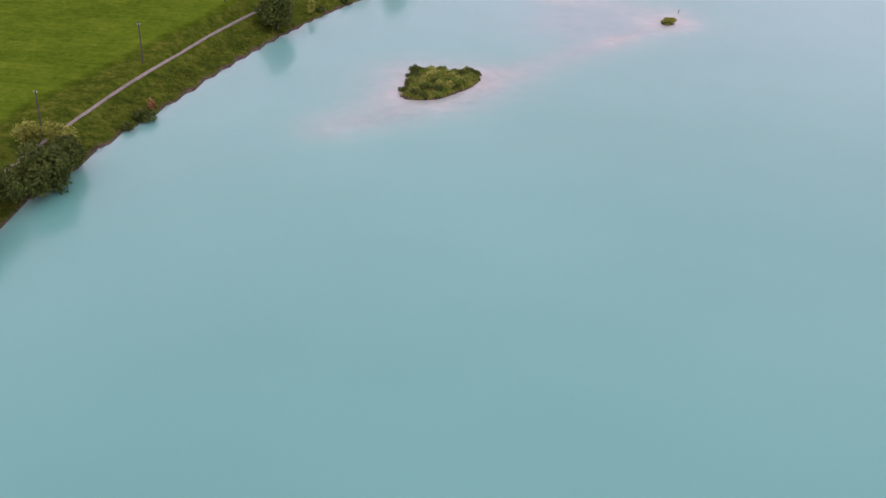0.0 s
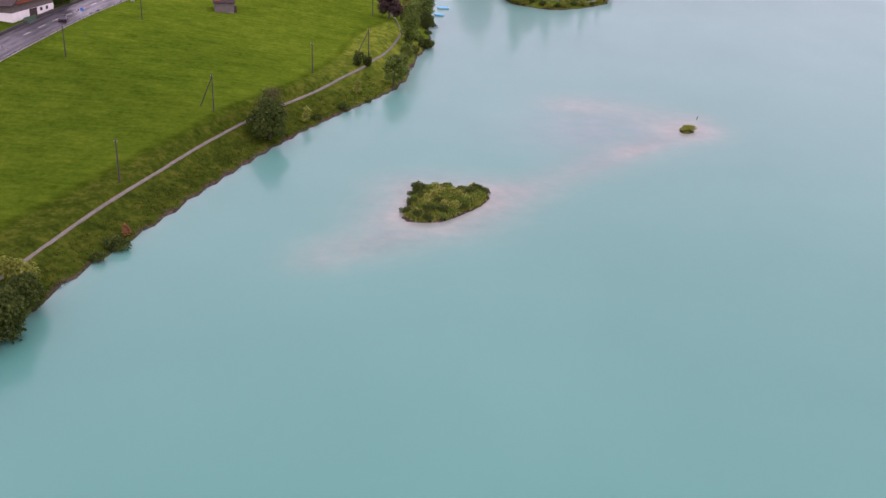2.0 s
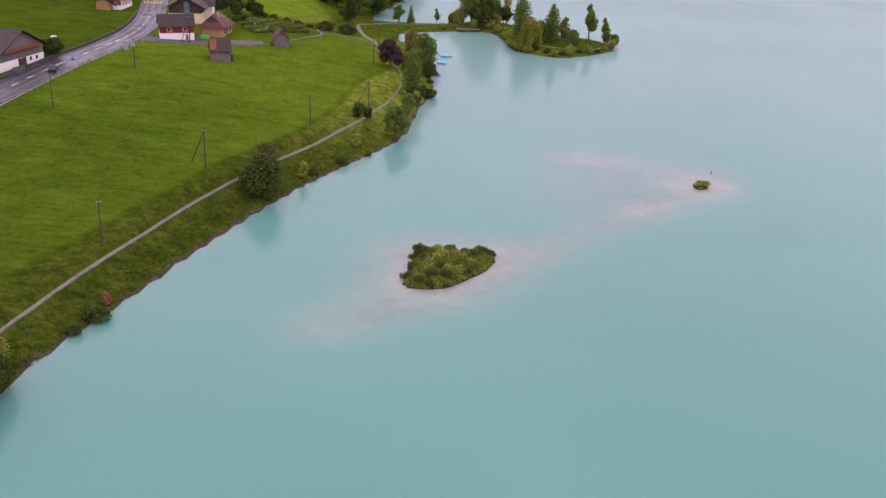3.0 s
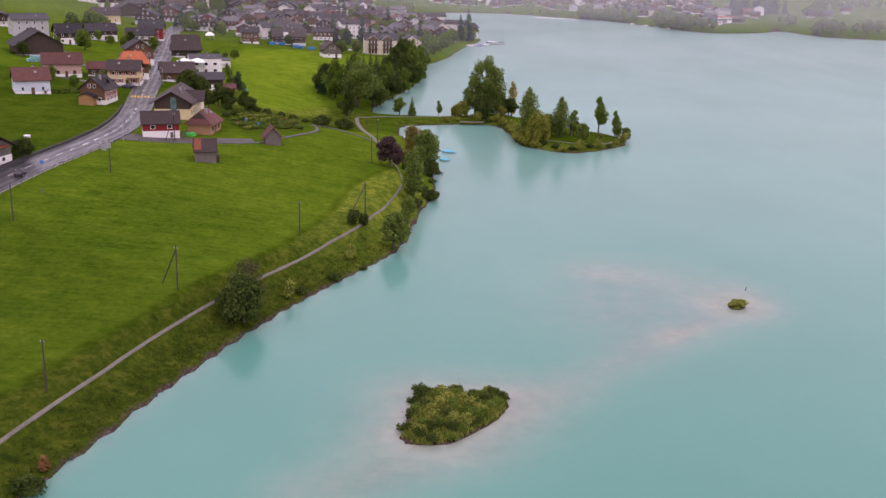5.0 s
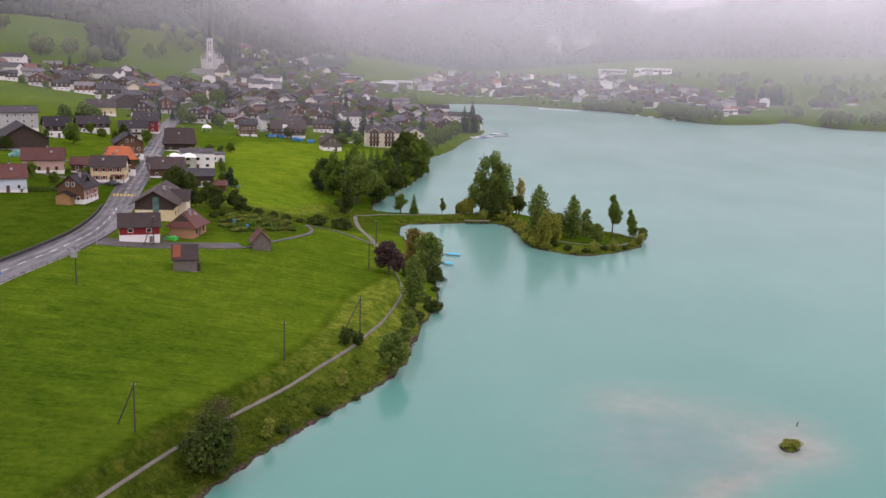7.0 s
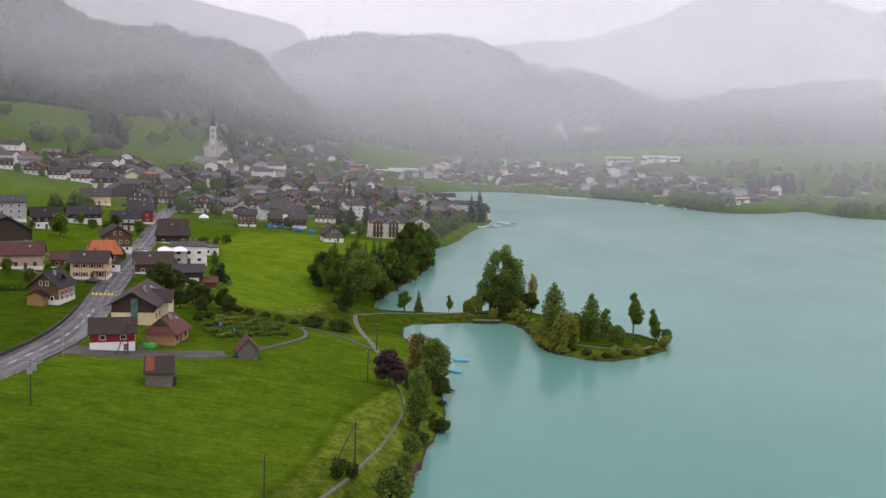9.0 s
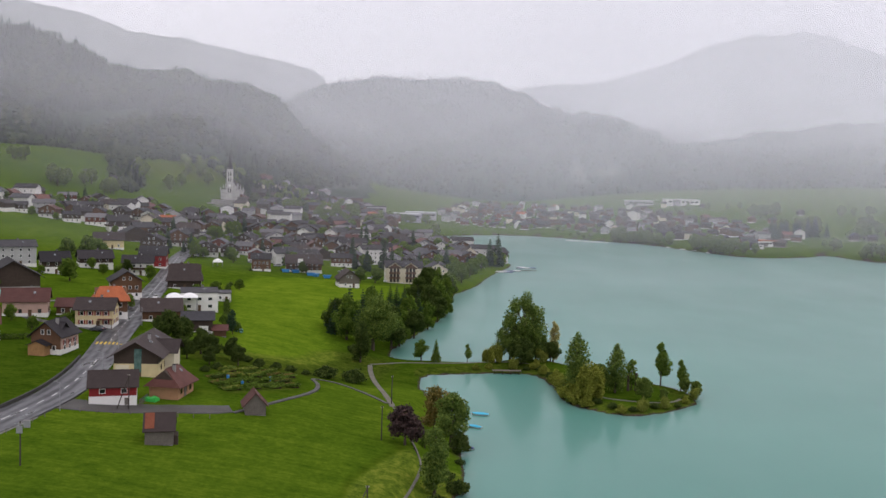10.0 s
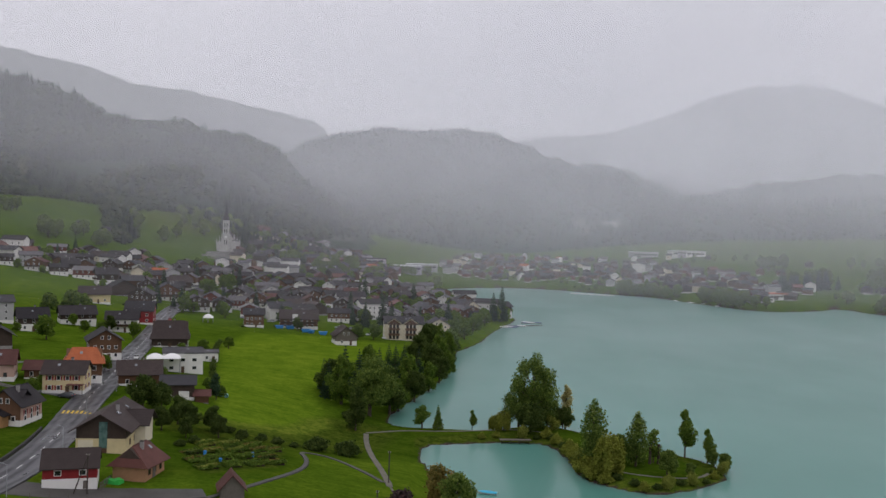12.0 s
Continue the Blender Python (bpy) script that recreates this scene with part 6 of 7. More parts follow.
def boat(x, y, turn, length, cover, label):
    """A rowing boat under a tarpaulin: hull with a pointed bow, and a ridged cover."""
    root = new("boat")
    hv, cv, n = [], [], 13
    hf, cf = [], []
    for i in range(n):
        u = i / (n - 1)
        half = length * 0.19 * (math.sin(math.pi * min(1, 0.28 + u * 0.36)) if u < 0.6 else math.sin(math.pi * 0.496) * (1 - ((u - 0.6) / 0.4) ** 2.2)) + 0.02
        yy, sheer = (u - 0.5) * length, 0.42 + 0.16 * u ** 2
        hv += [(-half, yy, sheer), (-half * 0.7, yy, -0.05), (half * 0.7, yy, -0.05), (half, yy, sheer)]
        ridge_z = sheer + 0.34 * math.sin(math.pi * min(1, u * 0.9 + 0.1)) + 0.02
        cv += [(-half * 1.05, yy, sheer - 0.08), (-half * 1.02, yy, sheer + 0.05), (0, yy, ridge_z), (half * 1.02, yy, sheer + 0.05), (half * 1.05, yy, sheer - 0.08)]
    for i in range(n - 1):
        a, b = 4 * i, 4 * i + 4
        hf += [(a + j, a + j + 1, b + j + 1, b + j) for j in range(3)]
        a, b = 5 * i, 5 * i + 5
        cf += [(a + j, a + j + 1, b + j + 1, b + j) for j in range(4)]
    hf += [(0, 3, 2, 1), tuple(4 * (n - 1) + j for j in (0, 1, 2, 3))]
    cf += [(4, 3, 2, 1, 0), tuple(5 * (n - 1) + j for j in range(5))]
    part("hull", link_mesh("hull", hv, hf, M["hull_white"], smooth=True), root)
    part("cover", link_mesh("cover", cv, cf, M[cover]), root, "taut tarpaulin cover")
    root.matrix_basis = pose(x, y, 0.02, 0, 0, turn)
    return tagged(root, label, "boat", "moored boats")


boat(7.8, 370.8, 80, 4.4, "tarp_blue", "rowing boat under a bright blue cover")
boat(6.2, 357.5, 65, 3.4, "tarp_blue", "small rowing boat under a bright blue cover")
boat(3.6, 337.6, 100, 4.0, "tarp_navy", "rowing boat under a dark blue cover at the bank")
mb = boat(30, 766, 80, 6.0, "hull_white", "white boat moored at the village jetty")
nb = boat(36, 764, 84, 6.0, "tarp_navy", "moored boat with a navy blue cover at the village jetty")
for i, (bx, by, bt) in enumerate(((34, 769, 85), (38, 772, 80), (42, 776, 85), (46, 796, 95), (50, 799, 90), (54, 801, 95), (47, 803, 92))):
    repeat(nb if i % 2 else mb, pose(bx, by, 0.02, 0, 0, bt))
wb = boat(116, 1132, 20, 6.5, "hull_white", "white boat moored at the far shore")
for i in range(9):
    repeat(wb, pose(119 + i * 4.1 + random.uniform(-1, 1), 1130 - i * 1.6, 0.02, 0, 0, random.uniform(0, 40)))
for bx, by in ((205, 1072), (214, 1050), (222, 1036), (228, 1014)):
    repeat(wb, pose(bx, by, 0.02, 0, 0, random.uniform(0, 60)))
jet = new("jetty")
part("deck", boxes("deck", [(-1.0, 1.0, 0, 30, 0.35, 0.5)], M["timber_grey"]), jet)
for i in range(6):
    part("pile", cone_mesh("pile", [((0.8 * (-1) ** i, 2 + i * 5, -3), (0.8 * (-1) ** i, 2 + i * 5, 0.9), 0.12, 0.12)], M["timber_grey"], 6), jet)
jet.matrix_basis = pose(28, 772, 0.0, 0, 0, -68)
tagged(jet, "grey timber boat jetty on the lake", "jetty")

# ---- cars ----
M["car_white"] = plain("car_white", (0.70, 0.70, 0.70), 0.25, 0.06, 0.5, 4, 0.6, 0.0)
M["car_dark"] = plain("car_dark", (0.035, 0.04, 0.05), 0.25, 0.1, 0.5, 4, 0.6, 0.0)
M["car_silver"] = plain("car_silver", (0.33, 0.35, 0.37), 0.3, 0.06, 0.5, 4, 0.6, 0.0)
M["car_red"] = plain("car_red", (0.35, 0.03, 0.03), 0.25, 0.1, 0.5, 4, 0.6, 0.0)
M["rubber"] = plain("rubber", (0.02, 0.02, 0.02), 0.8, 0.2)
M["lamp_red"] = plain("lamp_red", (0.35, 0.02, 0.02), 0.3, 0.1)


def car(x, y, turn, paint, label):
    root = new("car")
    prof = [(-2.1, 0.35), (-2.15, 0.75), (-1.95, 0.95), (-1.2, 1.02), (1.05, 0.98), (2.0, 0.78), (2.12, 0.5), (2.05, 0.32)]
    cab = [(-1.75, 0.97), (-1.25, 1.42), (0.25, 1.45), (1.1, 0.97)]

    def loft(name, pr, halves, mat):
        v, f, n = [], [], len(pr)
        for s in (-1, 1):
            v += [(s * h, yy, z) for (yy, z), h in zip(pr, halves)]
        f += [tuple(range(n)), tuple(range(2 * n - 1, n - 1, -1))]
        f += [(i, n + i, n + (i + 1) % n, (i + 1) % n) for i in range(n)]
        return link_mesh(name, v, f, M[mat])
    part("body", loft("body", prof, [0.84, 0.86, 0.82, 0.8, 0.8, 0.82, 0.84, 0.84], paint), root)
    part("cabin", loft("cabin", cab, [0.76, 0.62, 0.62, 0.74], "glass"), root, "dark glazed cabin")
    part("roof_panel", boxes("roof_panel", [(-0.62, 0.62, -1.22, 0.24, 1.425, 1.475)], M[paint]), root)
    for sx in (-0.8, 0.8):
        for sy in (-1.3, 1.3):
            wh = part("wheel", cone_mesh("wheel", [((sx - 0.1, sy, 0.32), (sx + 0.1, sy, 0.32), 0.32, 0.32)], M["rubber"], 12), root)
            part("rim", cone_mesh("rim", [((sx - 0.11, sy, 0.32), (sx + 0.11, sy, 0.32), 0.18, 0.18)], M["lamp_metal"], 10), wh)
        part("headlight", boxes("headlight", [(sx * 0.75 - 0.17, sx * 0.75 + 0.17, 1.96, 2.09, 0.6, 0.74)], M["hull_white"]), root)
        part("tail_light", boxes("tail_light", [(sx * 0.8 - 0.14, sx * 0.8 + 0.14, -2.17, -2.05, 0.68, 0.88)], M["lamp_red"]), root)
    root.matrix_basis = pose(x, y, ground(x, y) + 0.11, 0, 0, turn)
    return tagged(root, label, "car")


car(-87.0, 268.5, 10, "car_dark", "dark car driving on the wet road")
car(-109.0, 480.5, 192, "car_white", "pale car driving on the wet road")
car(-100.4, 397.0, 80, "car_dark", "dark car parked below the yellow house")
wc = car(-42.2, 634.5, 95, "car_white", "white car parked by the hotel")
repeat(wc, pose(-33.5, 626.5, ground(-33.5, 626.5) + 0.05, 0, 0, 95))
rc = car(-131, 585, 12, "car_red", "red car parked beside the village road")
repeat(rc, pose(-138, 622, ground(-138, 622) + 0.12, 0, 0, 12))
vc = car(-126, 560, 190, "car_silver", "silver car parked in the village")
for cx, cy, ct in ((-143, 655, 10), (-60, 655, 80), (-54, 652, 85), (-110, 660, 70), (-150, 740, 5), (-172, 610, 60), (-95, 655, 80), (245, 1030, 40), (250, 1034, 40)):
    repeat(vc, pose(cx, cy, ground(cx, cy) + 0.1, 0, 0, ct))

# ---- hay bales, tent, yard things ----
M["wrap"] = plain("bale_wrap", (0.26, 0.55, 0.52), 0.35, 0.15, 0.8, 5, 0.5)
random.seed(8)


def bale(x, y, z, turn):
    v, f, seg = [], [], 14
    for yy, r in ((-0.6, 0.48), (-0.52, 0.6), (0, 0.63), (0.52, 0.6), (0.6, 0.48)):
        v += [(math.cos(6.2832 * s / seg) * r, yy, 0.62 + math.sin(6.2832 * s / seg) * r) for s in range(seg)]
    for i in range(4):
        f += [(i * seg + s, i * seg + (s + 1) % seg, (i + 1) * seg + (s + 1) % seg, (i + 1) * seg + s) for s in range(seg)]
    f += [tuple(range(seg)), tuple(range(5 * seg - 1, 4 * seg - 1, -1))]
    ob = new("hay_bale", link_mesh("hay_bale", v, f, M["wrap"], smooth=True))
    ob.matrix_basis = pose(x, y, z, 0, 0, turn)
    return tagged(ob, "round hay bale wrapped in pale turquoise film", "hay bale", "stacked hay bales")


b0 = bale(-152, 445, ground(-152, 445), 25)
for i in range(5):
    for j in range(3):
        if i + j:
            bx, by = -152 + i * 1.36, 445 + i * 0.6 + j * 1.3
            repeat(b0, pose(bx, by, ground(bx, by), 0, 0, 25))
            if i < 4 and j < 2:
                repeat(b0, pose(bx + 0.6, by + 0.7, ground(bx, by) + 1.1, 0, 0, 25))
for bx, by in ((-69.6, 430), (-68.2, 430.6), (-66.8, 431), (-69, 432)):
    repeat(b0, pose(bx, by, ground(bx, by), 0, 0, 20))

M["canvas"] = plain("canvas_white", (0.78, 0.78, 0.77), 0.7, 0.06, 0.5, 4)


def canopy(x, y, turn, w, d, h, rise, label, peaks=2):
    """A stretched canvas roof on posts."""
    root = new("canopy")
    v, f, nx, ny = [], [], 16, 8
    for j in range(ny + 1):
        for i in range(nx + 1):
            u, t = i / nx, j / ny
            z = h + rise * abs(math.sin(math.pi * u * peaks)) ** 0.7 * math.sin(math.pi * t) ** 0.6
            v.append(((u - 0.5) * w, (t - 0.5) * d, z))
    top = len(v)
    v += [(a, b, c - 0.08) for a, b, c in v]
    for j in range(ny):
        for i in range(nx):
            a = j * (nx + 1) + i
            f += [(a, a + 1, a + nx + 2, a + nx + 1), (top + a, top + a + nx + 1, top + a + nx + 2, top + a + 1)]
    part("cloth", link_mesh("cloth", v, f, M["canvas"], smooth=True), root)
    for sx in (-0.48, 0, 0.48):
        for sy in (-0.48, 0.48):
            part("post", cone_mesh("post", [((sx * w, sy * d, -0.6), (sx * w, sy * d, h), 0.07, 0.07)], M["lamp_metal"], 6), root)
    root.matrix_basis = pose(x, y, ground(x, y), 0, 0, turn)
    return tagged(root, label, "canopy")


canopy(-92.8, 457, 16, 10.5, 7, 4.9, 1.3, "white stretched canvas canopy beside the workshop")
canopy(-122, 632, 10, 5, 5, 2.4, 1.8, "small white pavilion tent in a garden", 1)
M["skip_blue"] = plain("skip_blue", (0.04, 0.22, 0.50), 0.5, 0.2, 0.8, 6)


def skip(x, y, turn, label):
    root = new("skip")
    v = [(-1.5, -1, 0.1), (1.5, -1, 0.1), (1.5, 1, 0.1), (-1.5, 1, 0.1), (-2.1, -1.1, 1.5), (2.1, -1.1, 1.5), (2.1, 1.1, 1.5), (-2.1, 1.1, 1.5)]
    part("tub", link_mesh("tub", v, [(0, 3, 2, 1), (0, 1, 5, 4), (1, 2, 6, 5), (2, 3, 7, 6), (3, 0, 4, 7), (4, 5, 6, 7)], M["skip_blue"]), root)
    part("rim", boxes("rim", [(-2.16, 2.16, -1.18, -1.08, 1.45, 1.58), (-2.16, 2.16, 1.08, 1.18, 1.45, 1.58)], M["skip_blue"]), root)
    root.matrix_basis = pose(x, y, ground(x, y), 0, 0, turn)
    return tagged(root, label, "skip", "yard skips")


s0 = skip(-87, 634, 10, "blue steel skip in a building yard")
for sx, sy, st in ((-82, 635.5, 30), (-73, 628, 0), (-70, 626, 80), (-64, 623, 10)):
    repeat(s0, pose(sx, sy, ground(sx, sy), 0, 0, st))
M["tarp_green"] = plain("tarp_green", (0.05, 0.45, 0.08), 0.5, 0.2, 0.8, 5)
tv, tf = [], []
for i in range(7):
    for j in range(4):
        tv.append((i * 0.5 - 1.5, j * 0.6 - 0.9, 0.75 + 0.18 * math.sin(i * 1.3 + j)))
for i in range(7):
    for j in range(4):
        tv.append((i * 0.52 - 1.56, j * 0.63 - 0.95, -0.3))
for i in range(6):
    for j in range(3):
        a = i * 4 + j
        tf.append((a, a + 4, a + 5, a + 1))
ring_i = [i * 4 for i in range(7)] + [24 + j for j in range(1, 4)] + [i * 4 + 3 for i in range(5, -1, -1)] + [2, 1]
tf += [(a, b, b + 28, a + 28) for a, b in zip(ring_i, ring_i[1:] + ring_i[:1])]
tarp = tagged(new("tarpaulin", link_mesh("tarpaulin", tv, tf, M["tarp_green"])), "bright green tarpaulin over a low stack", "tarpaulin")
place(tarp, -64.0, 327.4, -15)
# rotten fence beside the red house
tf2 = new("yard_fence")
for i in range(7):
    part("post", boxes("post", [(-0.06, 0.06, -0.06, 0.06, -0.4, 1.5)], M["timber_grey"]), tf2, at=pose(0, i * 0.9, 0))
for z in (0.5, 1.2):
    part("rail", boxes("rail", [(-0.09, -0.064, -0.1, 5.5, z, z + 0.16)], M["timber_grey"]), tf2)
tagged(place(tf2, -64.9, 322.5, 0), "old grey wooden yard fence", "fence")

# ---- allotment garden ----
M["soil"] = plain("soil", (0.045, 0.032, 0.022), 0.95, 0.35, 0.8, 10, 0.1, 0.6)
random.seed(14)
veg_mats = ["leaf_green", "leaf_yellow", "leaf_dark", "leaf_green", "leaf_green", "leaf_autumn"]


def bed(x, y, turn, w, d, i):
    root = new("garden_bed")
    v, f, n = [], [], 7
    for a in range(n + 1):
        for b in range(n + 1):
            edge = min(a, n - a, b, n - b) == 0
            v.append(((a / n - 0.5) * w, (b / n - 0.5) * d, -0.8 if edge else 0.08 + 0.06 * random.random()))
    f = [(a * (n + 1) + b, (a + 1) * (n + 1) + b, (a + 1) * (n + 1) + b + 1, a * (n + 1) + b + 1) for a in range(n) for b in range(n)]
    part("soil", link_mesh("soil", v, f, M["soil"]), root)
    for r in range(4):
        m = 190
        hh = random.uniform(0.25, 0.9)
        pts = np.column_stack([rng.uniform(-w * .46, w * .46, m), rng.normal((r - 1.5) * d * 0.26, d * 0.09, m), 0.2 + rng.uniform(0, hh, m)])
        part("crop", leaf_mesh("crop", pts, np.tile([0, 0, 1.0], (m, 1)), 0.34, M[random.choice(veg_mats)]), root)
    root.matrix_basis = pose(x, y, ground(x, y), 0, 0, turn)
    return tagged(root, "allotment bed with mixed vegetable rows", "garden bed", "allotment beds")


for i, (bx, by) in enumerate([(-50, 341), (-46, 345), (-42, 349), (-38.5, 354), (-53.5, 346), (-49.5, 350), (-45.5, 354.5), (-41.5, 359), (-56, 352), (-52.5, 356), (-48.5, 360), (-44.5, 364.5), (-55.5, 361.5), (-51, 366), (-47, 370), (-42.5, 370)]):
    bed(bx, by, 44 + random.uniform(-5, 5), random.uniform(4.2, 5.4), random.uniform(3.0, 3.9), i)
wbt = new("water_butt", cone_mesh("water_butt", [((0, 0, -0.3), (0, 0, 0.95), 0.3, 0.34)], M["skip_blue"], 12))
tagged(place(wbt, -48.5, 346.5, 0), "blue plastic water butt between garden beds", "water butt")
for bx, by in ((-44, 357), (-53, 351.5)):
    repeat(wbt, pose(bx, by, ground(bx, by)))

# ---- spit: cut trunks, causeway bridge ----
for tx, ty, th in ((51.0, 401.5, 5.0), (53.4, 402.2, 5.2)):
    o = tagged(new("cut_trunk", cone_mesh("cut_trunk", [((0, 0, -0.3), (0.05, 0, th * 0.6), 0.42, 0.36), ((0.05, 0, th * 0.6), (0, 0, th), 0.36, 0.38)], M["bark"], 9)), "tall dark pollarded trunk standing on the lawn", "tree trunk")
    place(o, tx, ty, 0)
br = new("footbridge")
part("deck", boxes("deck", [(-4.5, 4.5, -0.9, 0.9, 0.0, 0.16)], M["timber_grey"]), br)
for i in range(4):
    part("pile", cone_mesh("pile", [((-4 + i * 2.6, -0.8, -3), (-4 + i * 2.6, -0.8, 0.0), 0.12, 0.12)], M["timber_dark"], 6), br)
br.matrix_basis = pose(17.5, 426.5, 1.0, 0, 0, 5)
tagged(br, "small dark timber landing at the causeway", "landing stage")

# ---- church on its hill ----
M["church_stone"] = plain("church_stone", (0.47, 0.46, 0.44), 0.85, 0.2, 0.3, 5)
church = new("church")
nave = part("nave", gable_solid("nave", 11, 26, 9, 17, -4, M["church_stone"]), church, at=pose(2.5, 5, 0))
part("nave_roof", gable_roof("nave_roof", 11, 26, 9, 17, 0.6, 0.5, 0.25, M["roof_dark"]), church, at=pose(2.5, 5, 0))
for s in (-1, 1):
    part("aisle", gable_solid("aisle", 5, 18, 6.5, 8.2, -4, M["church_stone"], ), church, at=pose(2.5 + s * 7.6, 9, 0))
    part("aisle_roof", gable_roof("aisle_roof", 5, 18, 6.5, 8.2, 0.4, 0.4, 0.2, M["roof_dark"]), church, at=pose(2.5 + s * 7.6, 9, 0))
    part("porch", gable_solid("porch", 4, 5, 5.5, 8.5, -4, M["church_stone"]), church, at=pose(2.5 + s * 5.2, 2.0, 0))
tower = part("tower", boxes("tower", [(-2.7, 2.7, -2.7, 2.7, -4, 26)], M["church_stone"]), church, at=pose(1.0, 3, 0))
part("cornice", boxes("cornice", [(-2.95, 2.95, -2.95, 2.95, 13.2, 13.7), (-3.0, 3.0, -3.0, 3.0, 25.6, 26.1)], M["church_stone"]), tower)
part("spire", cone_mesh("spire", [((0, 0, 26.1), (0, 0, 31), 2.7, 1.7), ((0, 0, 31), (0, 0, 46), 1.7, 0.06)], M["roof_dark"], 8), tower, "slender dark pointed spire")
for z in (20.0, 15.0, 5.0):
    for s in (-0.9, 0.9):
        part("window", boxes("window", [(s - 0.4, s + 0.4, -2.78, -2.704, z, z + 3.6)], M["glass"]), tower)
part("clock", cone_mesh("clock", [((0, -2.69, 11.5), (0, -2.8, 11.5), 1.0, 1.0)], M["frame_white"], 16), tower)
for i in range(4):
    for s in (-1, 1):
        part("window", boxes("window", [(2.5 + s * 10.1 - 0.05, 2.5 + s * 10.1 + 0.05, 11 + i * 4 - 0.6, 11 + i * 4 + 0.6, 1.5, 5)], M["glass"]), church)
for s in (-3.5, 0.6, 4.7):
    part("window", boxes("window", [(2.5 + s - 0.6, 2.5 + s + 0.6, 4.9, 4.99, 4, 9)], M["glass"]), church)
for s in (-1, 1):
    for px_, z in ((5.4, 11.5), (7.6, 9.5), (10.0, 8.0)):
        part("pinnacle", cone_mesh("pinnacle", [((0, 0, 5), (0, 0, z), 0.5, 0.45), ((0, 0, z), (0, 0, z + 3.2), 0.45, 0.03)], M["church_stone"], 6), church, at=pose(2.5 + s * px_, 5.2 if px_ < 6 else 9.2, 0))
church_z = ground(-203, 1012)
church.matrix_basis = pose(-203, 1012, church_z + 3, 0, 0, 8)
tagged(church, "white stone church with a tall pointed tower", "church")
for i in range(3):
    v = boxes("terrace_wall", [(-17 + 2 * i, 17 - 2 * i, 0, 0.8, -6, 1.2 + 1.5 * i)], M["concrete"])
    o = tagged(new("wall_%d" % (i + 2), v), "grey terrace wall below the church", "wall", kind="structure")
    o.matrix_basis = pose(-202, 985 + 7 * i, ground(-202, 985 + 7 * i), 0, 0, 8)

# ---- large sheds at the end of the valley ----
def works(x, y, turn, w, d, h, wall_mat, roof_mat, label):
    root = new("industrial_shed")
    part("wall", boxes("wall", [(-w / 2, w / 2, -d / 2, d / 2, -3, h)], M[wall_mat]), root)
    part("roof", boxes("roof", [(-w / 2 - 0.5, w / 2 + 0.5, -d / 2 - 0.5, d / 2 + 0.5, h + 0.004, h + 0.9)], M[roof_mat]), root)
    part("gate", boxes("gate", [(-w * 0.3, -w * 0.3 + 4, -d / 2 - 0.06, -d / 2 - 0.004, 0, 3.6)], M["timber_grey"]), root)
    lit = boxes("window", [(-w * 0.05, w * 0.05, -d / 2 - 0.05, -d / 2 - 0.004, h * 0.45, h * 0.75)], M["glass"])
    for i in range(7):
        part("window", lit, root, at=pose(w * (i - 3) * 0.13, 0, 0))
    root.matrix_basis = pose(x, y, ground(x, y), 0, 0, turn)
    return tagged(root, label, "industrial building")


works(-58, 1215, 6, 42, 26, 5.5, "plaster_grey", "sheet_metal", "long white works hall with a pale metal roof")
works(-38, 1260, 6, 34, 20, 5.5, "plaster_grey", "sheet_metal", "white works hall with a pale metal roof")
works(-98, 1180, 6, 50, 18, 5.5, "plaster_grey", "roof_grey", "long low grey works building")
works(-120, 1225, 4, 36, 18, 6, "timber_brown", "roof_brown", "long brown storage hall")
works(310, 1490, 4, 46, 22, 7, "plaster_white", "sheet_metal", "pale farm hall on the far meadow")
works(255, 1505, 8, 36, 18, 6, "plaster_grey", "sheet_metal", "pale farm hall on the far meadow")
works(112, 1300, 4, 40, 14, 5, "timber_brown", "roof_red", "long low barn at the far village")
works(292, 1050, 12, 24, 14, 5, "plaster_white", "roof_orange", "long building with an orange roof at the far shore")
works(270, 1030, 12, 22, 10, 4, "plaster_white", "roof_grey", "low white building near the far shore")

# hedge and low wall along the field edge behind the workshop
hedge_pts, hedge_out = [], []
for p, n in along([(-74.5, 447), (-79, 464), (-85, 490), (-91, 518), (-97, 545), (-100, 565)], 0.25):
    for _ in range(5):
        hx, hy, hz = random.gauss(0, 0.45), random.gauss(0, 0.3), random.uniform(0.1, 1.5)
        q = (p.x + n.x * hx + hy, p.y + n.y * hx, ground(p.x, p.y) + hz)
        hedge_pts.append(q)
        hedge_out.append((n.x * hx, n.y * hx, 0.5))
hd = new("hedge", leaf_mesh("hedge", np.array(hedge_pts), np.array(hedge_out), 0.4, M["leaf_dark"]))
tagged(hd, "dark clipped hedge along the field edge", "hedge")
hedge_pts, hedge_out = [], []
for p, n in along([(-121, 376), (-116, 380), (-110, 383), (-105, 384)], 0.2):
    for _ in range(7):
        hx, hz = random.gauss(0, 0.45), random.uniform(0.1, 1.5)
        hedge_pts.append((p.x + n.x * hx, p.y + n.y * hx, ground(p.x, p.y) + hz))
        hedge_out.append((n.x * hx, n.y * hx, 0.5))
hd = new("hedge", leaf_mesh("hedge", np.array(hedge_pts), np.array(hedge_out), 0.35, M["leaf_dark"]))
tagged(hd, "dark clipped garden hedge between two houses", "hedge")

